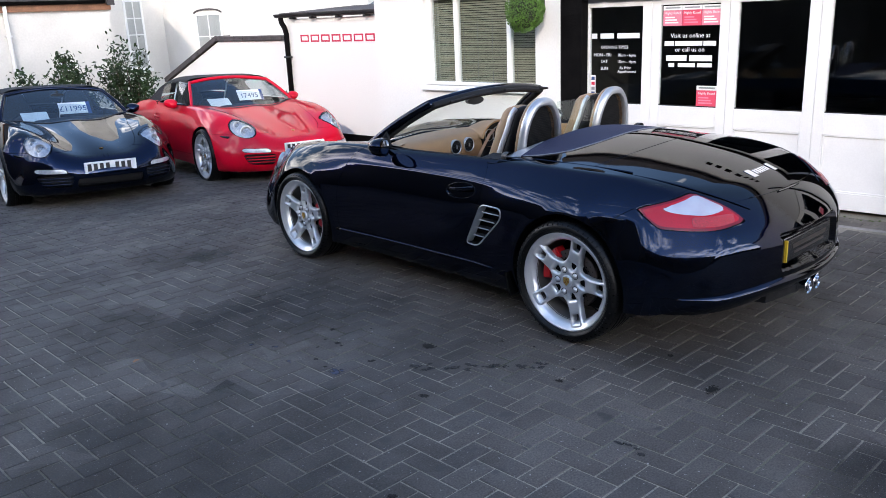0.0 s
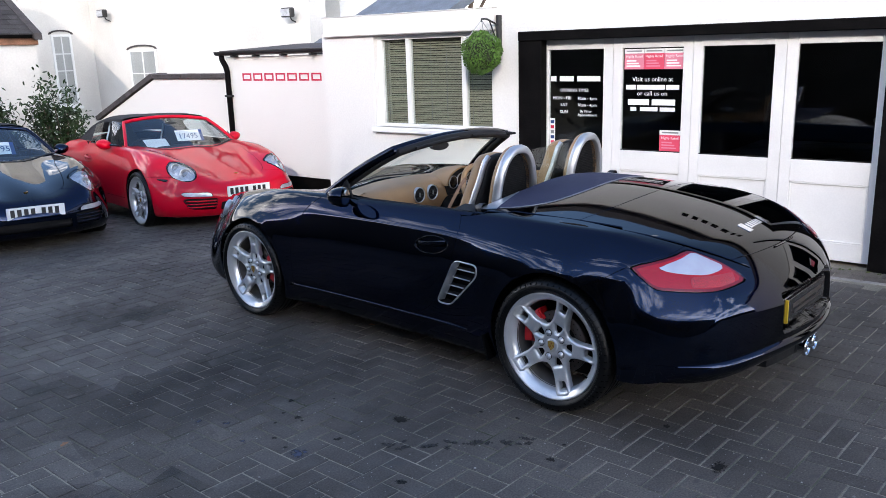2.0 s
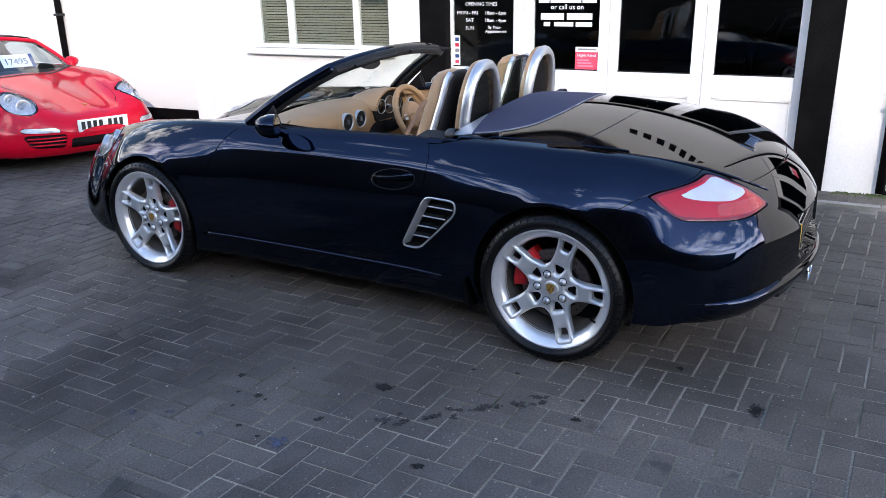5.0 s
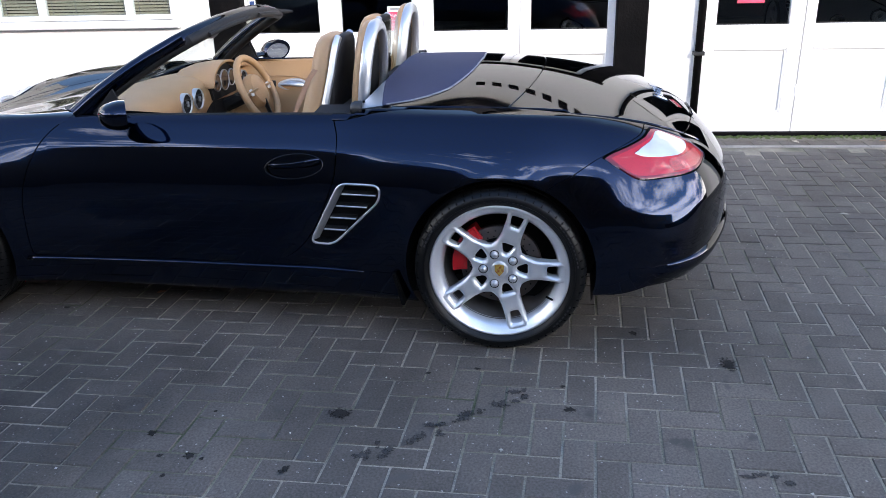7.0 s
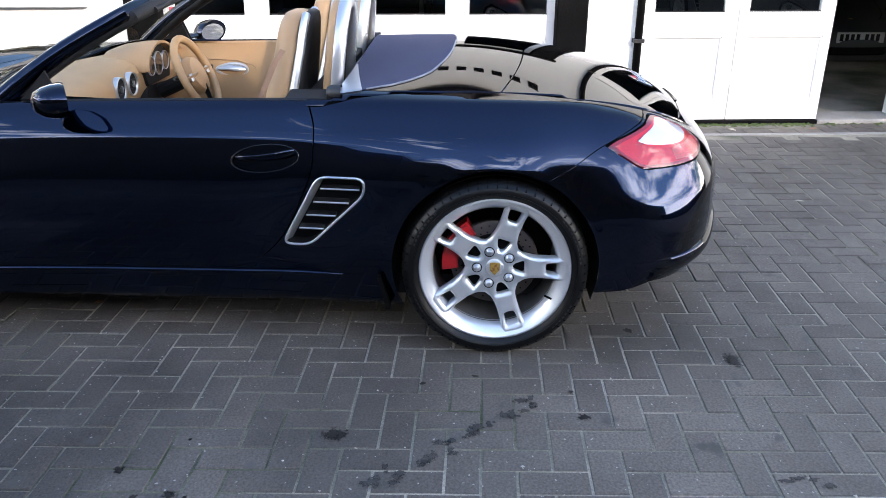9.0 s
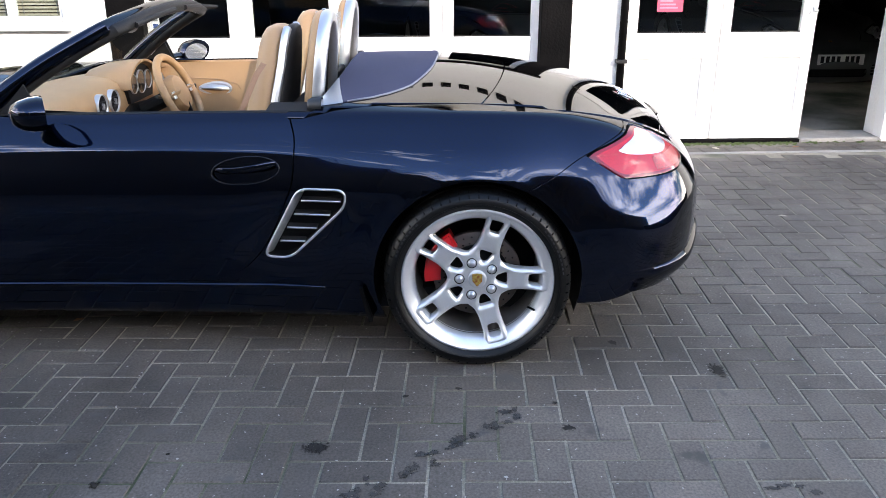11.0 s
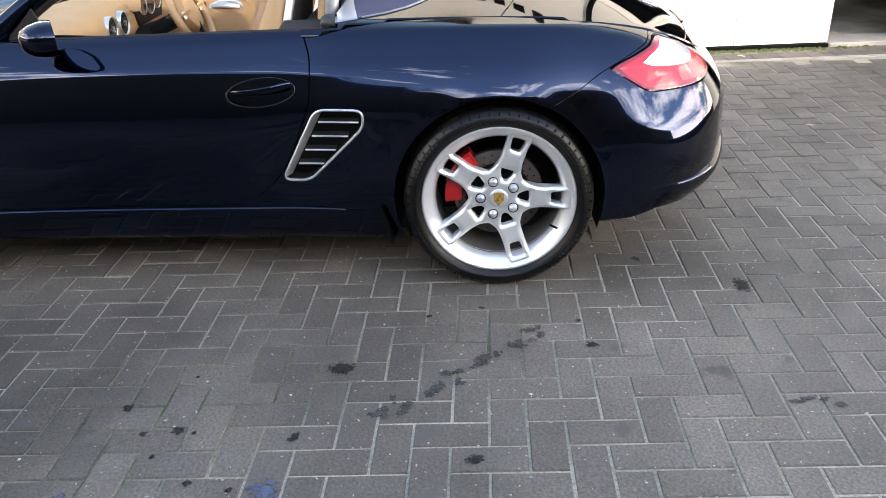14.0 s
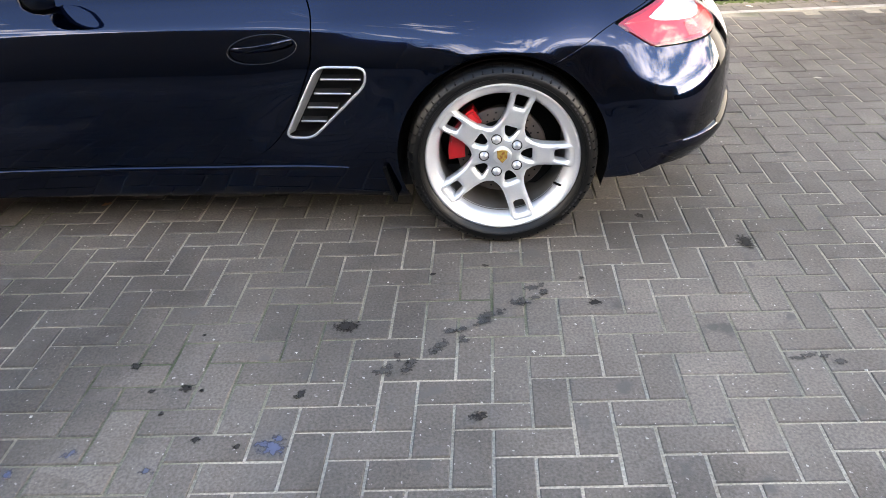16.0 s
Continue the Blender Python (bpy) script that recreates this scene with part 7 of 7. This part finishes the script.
basket = thing("hanging_ball", pose(6.36, 4.956, 1.685), "clipped green topiary ball hanging on chains from a wall bracket", "hanging plant")
ico = bmesh.new()
bmesh.ops.create_icosphere(ico, subdivisions=3, radius=0.165)
part("core", ico, HEDGE, basket)
leaf_cloud("foliage", (0, 0, 0), (0.19, 0.19, 0.19), 5200, 0.026, LEAF, basket, 3, 0.84, "small bright green box leaves")
for a in (0.4, 2.5, 4.6):
    part("chain", tube(bmesh.new(), [(0.17 * math.cos(a), 0.17 * math.sin(a), 0.09), (0.0, -0.0, 0.29)], 0.004, 5), GREY_METAL, basket)
br = thing("wall_bracket", Matrix(), "black iron hanging bracket on the white wall", "bracket")
part("arm", tube(bmesh.new(), [(X0 - 0.05, 4.89, 1.93), (6.42, 4.94, 1.985), (6.36, 4.956, 1.985), (6.355, 4.956, 1.96)], 0.009, 6), BLACK_PLASTIC, br)
part("backplate", boxed((X0 - 0.06, 4.875, 1.66), (X0 - 0.0, 4.905, 2.02), 0.003), BLACK_PLASTIC, br)
part("brace", tube(bmesh.new(), [(X0 - 0.05, 4.89, 1.75), (6.45, 4.93, 1.97)], 0.007, 6), BLACK_PLASTIC, br)


def shrub(x, y, z0, w, h, count, seed, label):
    ob = thing("shrub", pose(x, y, z0), label, "shrub", "shrubs by the house")
    r = random.Random(seed)
    tips = []
    for k in range(16):
        a, lean = r.uniform(0, 6.3), r.uniform(0.1, 0.9)
        top = Vector((w * lean * math.cos(a), w * lean * math.sin(a), h * r.uniform(0.7, 1.05) * (1 - 0.35 * lean * lean)))
        midp = top * 0.5 + Vector((r.uniform(-0.06, 0.06), r.uniform(-0.06, 0.06), 0.05))
        part("stem", tube(bmesh.new(), [(0, 0, 0), midp, top], [0.018, 0.010, 0.003], 5), BARK, ob)
        tips += [midp + (top - midp) * q for q in (-0.3, 0.1, 0.4, 0.7, 1.0)]
    v, f = [], []
    for k in range(count):
        c = r.choice(tips)
        p = c + Vector((r.gauss(0, 0.085), r.gauss(0, 0.085), r.gauss(0, 0.10)))
        m = Euler((r.uniform(-1.1, 1.1), r.uniform(-1.1, 1.1), r.uniform(0, 6.3))).to_matrix()
        s = r.uniform(0.055, 0.10)
        b = len(v)
        v += [p + m @ Vector(q) * s for q in ((-0.5, 0, 0), (-0.1, 0.2, 0.05), (0.3, 0.16, 0.04), (0.55, 0, -0.05), (0.3, -0.16, 0.04), (-0.1, -0.2, 0.05))]
        f += [(b, b + 1, b + 2, b + 3), (b, b + 3, b + 4, b + 5)]
    tagged(raw("foliage", v, f, LEAF_DARK, ob, "dark glossy evergreen leaves"), kind="stuff")
    return ob


shrub(5.45, 13.5, -0.29, 0.98, 1.50, 4200, 21, "broad dark evergreen shrub before the house wall")
shrub(6.72, 13.6, -0.29, 0.60, 1.68, 2600, 22, "tall loose evergreen shrub before the house wall")


def bare_tree(x, y, h, seed, spread=0.5):
    ob = thing("tree", pose(x, y, -0.1), "bare winter tree with fine twigs against the sky", "tree", "bare trees")
    r = random.Random(seed)
    trunk, crown = bmesh.new(), bmesh.new()

    def grow(bm, p, d, ln, rad, depth):
        q = p + d * ln + Vector((r.gauss(0, 0.05), r.gauss(0, 0.05), 0)) * ln
        m2 = (p + q) / 2 + Vector((r.gauss(0, 0.05), r.gauss(0, 0.05), 0)) * ln
        tube(bm, [p, m2, q], [rad, rad * 0.8, rad * 0.62], 6 if depth < 2 else 4)
        if depth >= 6:
            return
        for k in range(3 if depth else 4):
            nd = (d + Vector((r.gauss(0, spread), r.gauss(0, spread), r.uniform(-0.1, 0.45)))).normalized()
            grow(crown, q if k < 2 else m2, nd, ln * r.uniform(0.6, 0.82), rad * 0.56, depth + 1)
    grow(trunk, Vector((0, 0, 0)), Vector((0.02, 0, 1)), h * 0.28, h * 0.022, 0)
    part("trunk", trunk, BARK, ob)
    tagged(part("crown", crown, BARK, ob, "bare branches and twigs"), kind="stuff")
    return ob


tree_a = bare_tree(17.0, 13.2, 8.5, 41)
copy_thing(tree_a, pose(19.5, 10.2, -0.1, 0, 0, 130))
for x, y, turn, size in ((-9.6, -4.5, 40, 1.2), (-10.0, 0.5, 200, 1.15), (-9.4, 6.5, 290, 1.2), (-10.0, -9.5, 120, 1.2), (-8.8, -1.8, 75, 1.0), (-9.0, 3.4, 310, 1.1), (-9.2, 10.5, 160, 1.2)):
    copy_thing(tree_a, pose(x, y, -0.1, 0, 0, turn) @ Matrix.Scale(size, 4))


# ---- stains, leaves and moss on the paving ----
def blot(x, y, r, seed, material=STAIN, stretch=(1, 1), turn=0.0):
    """An uneven flat stain."""
    n = 40
    rag = 1.0 if material is STAIN else 1.7
    rr = random.Random(seed)
    ph = rr.uniform(0, 50)
    pts = []
    for k in range(n):
        a = 2 * math.pi * k / n
        q = r * (1 + 0.55 * rag * noise.noise(Vector((math.cos(a) * 1.4 + ph, math.sin(a) * 1.4, 0.3))) + 0.32 * rag * noise.noise(Vector((math.cos(a) * 5 + ph, math.sin(a) * 5, 2))))
        u, w = 1.5 * q * math.cos(a) * stretch[0], 1.5 * q * math.sin(a) * stretch[1]
        pts.append((x + u * math.cos(turn) - w * math.sin(turn), y + u * math.sin(turn) + w * math.cos(turn), 0.0020 + 0.00012 * (seed % 17) + fall(y)))
    bm = bmesh.new()
    bm.faces.new([bm.verts.new(p) for p in pts])
    return part("stain", bm, material, paving, "blue paint stain on the paving" if material is BLUE_STAIN else "broad dark patch on the paving" if material is DARK_PATCH else "dark oil stain on the paving")


STAINS = ((2.665, 2.946, 0.030, 1.2), (2.736, 2.155, 0.017, 1.3), (2.225, 2.571, 0.016, 1.5), (2.411, 3.377, 0.017, 1.2), (2.40, 3.47, 0.010, 1), (2.52, 3.55, 0.012, 1.3), (2.39, 3.33, 0.008, 1),
          (2.36, 3.05, 0.012, 1.4), (2.34, 3.06, 0.008, 1), (3.07, 1.54, 0.022, 2.2), (3.30, 1.86, 0.012, 1.5), (2.95, 2.66, 0.009, 1), (2.99, 2.48, 0.008, 1.3), (2.88, 2.17, 0.008, 1.5),
          (2.16, 3.19, 0.009, 1), (2.19, 3.30, 0.010, 1.2), (2.30, 3.42, 0.009, 1), (3.45, 4.35, 0.010, 1.6), (2.66, 3.38, 0.006, 1), (1.75, 1.35, 0.020, 1.8), (1.55, 2.1, 0.016, 1.4))
for k, (x, y, r, st) in enumerate(STAINS):
    blot(x, y, r, k, STAIN, (1, st), 0.2 * k)
for k in range(34):
    q = k / 33
    x = 2.42 + 0.42 * q + 0.045 * noise.noise(Vector((k * 0.9, 3.1, 0)))
    y = 2.82 - 0.53 * q + 0.075 * noise.noise(Vector((k * 1.7, 8.3, 0)))
    blot(x, y, 0.006 + 0.009 * abs(math.sin(k * 1.7)), 100 + k, SMUDGE, (0.7 + 0.5 * math.sin(k * 2.3) ** 2, 1.3 + 0.6 * math.sin(k)), 0.55 + 0.6 * math.sin(k * 3.1))
for k, (x, y) in enumerate(((2.40, 1.56), (2.37, 1.53), (2.405, 1.60), (2.395, 1.64))):
    blot(x, y, 0.012, 140 + k, SMUDGE, (0.7, 1.8), 0.2)
for k, (x, y, r) in enumerate(((2.165, 3.125, 0.024), (2.14, 3.10, 0.026), (2.185, 3.09, 0.016), (2.09, 3.40, 0.012), (2.17, 3.62, 0.016), (2.10, 3.75, 0.014))):
    blot(x, y, r, 160 + k, BLUE_STAIN, (1, 1.3), k)


# broad, half-strength dark patches that thin out at the fringe
for k, (x, y, r, st) in enumerate(((1.35, 2.75, 0.42, 1.9), (2.0, 4.2, 0.42, 1.6), (3.0, 5.6, 0.35, 1.5), (1.15, 1.35, 0.26, 1.3), (2.75, 0.75, 0.22, 1.4))):
    blot(x, y, r, 180 + k, DARK_PATCH, (1, st), 0.5 + 0.3 * k)


def fallen_leaf(x, y, s, turn, material=DEAD_LEAF):
    bm = bmesh.new()
    out = [(-0.5, 0), (-0.3, 0.22), (-0.1, 0.16), (0.05, 0.32), (0.25, 0.18), (0.5, 0.0), (0.25, -0.2), (0.05, -0.30), (-0.1, -0.14), (-0.3, -0.2)]
    up = [bm.verts.new((a * s, b * s, 0.006 + 0.25 * abs(b) * s)) for a, b in out]
    lo = [bm.verts.new((a * s, b * s, 0.005 + 0.25 * abs(b) * s)) for a, b in out]
    bm.faces.new(up), bm.faces.new(lo[::-1])
    for k in range(len(out)):
        j = (k + 1) % len(out)
        bm.faces.new((up[k], lo[k], lo[j], up[j]))
    ob = part("fallen_leaf", bm, material, None, "dry brown leaf lying on the paving" if material is DEAD_LEAF else "pale dry leaf lying on the paving")
    ob.matrix_world = pose(x, y, fall(y), 0, 0, turn)
    tagged(ob, "", "leaf", "fallen leaves")


for x, y, s, turn, mat in ((1.6, 4.07, 0.05, 20, DEAD_LEAF), (4.77, 0.51, 0.045, 70, CHALK), (3.75, 0.40, 0.07, 10, CHALK), (3.62, 3.98, 0.045, 120, DEAD_LEAF), (2.3, 6.2, 0.05, 40, DEAD_LEAF),
                           (3.2, 7.2, 0.06, 80, DEAD_LEAF), (4.2, 7.6, 0.05, 15, DEAD_LEAF), (2.7, 7.9, 0.05, 150, DEAD_LEAF), (6.38, 0.28, 0.07, 30, CHALK), (6.40, -0.35, 0.06, 100, DEAD_LEAF), (0.9, 2.9, 0.04, 60, DEAD_LEAF)):
    fallen_leaf(x, y, s, turn, mat)
r = random.Random(77)
v, f = [], []
for _ in range(700):
    y, x = r.uniform(-0.4, 1.3) if r.random() < 0.7 else r.uniform(-4, 4.6), X0 - abs(r.gauss(0, 0.03)) - 0.01
    s = r.uniform(0.006, 0.02)
    b = len(v)
    h = r.uniform(0.004, 0.014)
    v += [(x - s, y - s, -0.003), (x + s, y - s, -0.003), (x + s, y + s, -0.003), (x - s, y + s, -0.003), (x + r.uniform(-s, s) * 0.5, y + r.uniform(-s, s) * 0.5, h)]
    f += [(b, b + 1, b + 4), (b + 1, b + 2, b + 4), (b + 2, b + 3, b + 4), (b + 3, b, b + 4)]
moss = tagged(raw("moss", v, f, MOSS), "low moss and grit along the foot of the garage wall", "moss", kind="stuff")

# ---- cars kept inside the garage ----
def stored_car(m):
    info = roadster("sports_car", PAINT_GREY, m, "grey roadster parked in the dark garage", (16, 44, 26, 40), (30, 70), GREY_METAL)
    root = info["root"]
    skin_mesh("rear_deck", info["sheet"], info["canvas"], (1, -1), 0.0, FABRIC_BLACK, root, "", 0.0)
    windscreen(root, PAINT_GREY, True)
    soft_top(info, root)
    front_plate(root)
    return root


stored = stored_car(car_pose(12.55, -2.15, -0.15, 270))
copy_thing(stored, car_pose(12.2, 1.6, -0.15, 262))


# ---- crumbs of grit and dry leaf on the blocks ----
gr = random.Random(77)
gv, gf = [], []
for k in range(1500):
    x, y = 0.9 + 4.6 * gr.random() ** 1.3, gr.uniform(-2.5, 6.5)
    s, a = gr.uniform(0.0018, 0.0042) * (1.6 if gr.random() < 0.06 else 1), gr.uniform(0, 6.3)
    z = fall(y) - 0.0005
    b = len(gv)
    for q in range(4):
        r = s * gr.uniform(0.6, 1.5)
        gv.append((x + r * math.cos(a + q * 1.57), y + r * math.sin(a + q * 1.57), z))
    gv.append((x, y, z + s * 0.8))
    gf += [(b + q, b + (q + 1) % 4, b + 4) for q in range(4)]
grit = raw("grit", gv, gf, GRIT)
tagged(grit, "pale crumbs of grit scattered on the paving", "grit", kind="stuff")
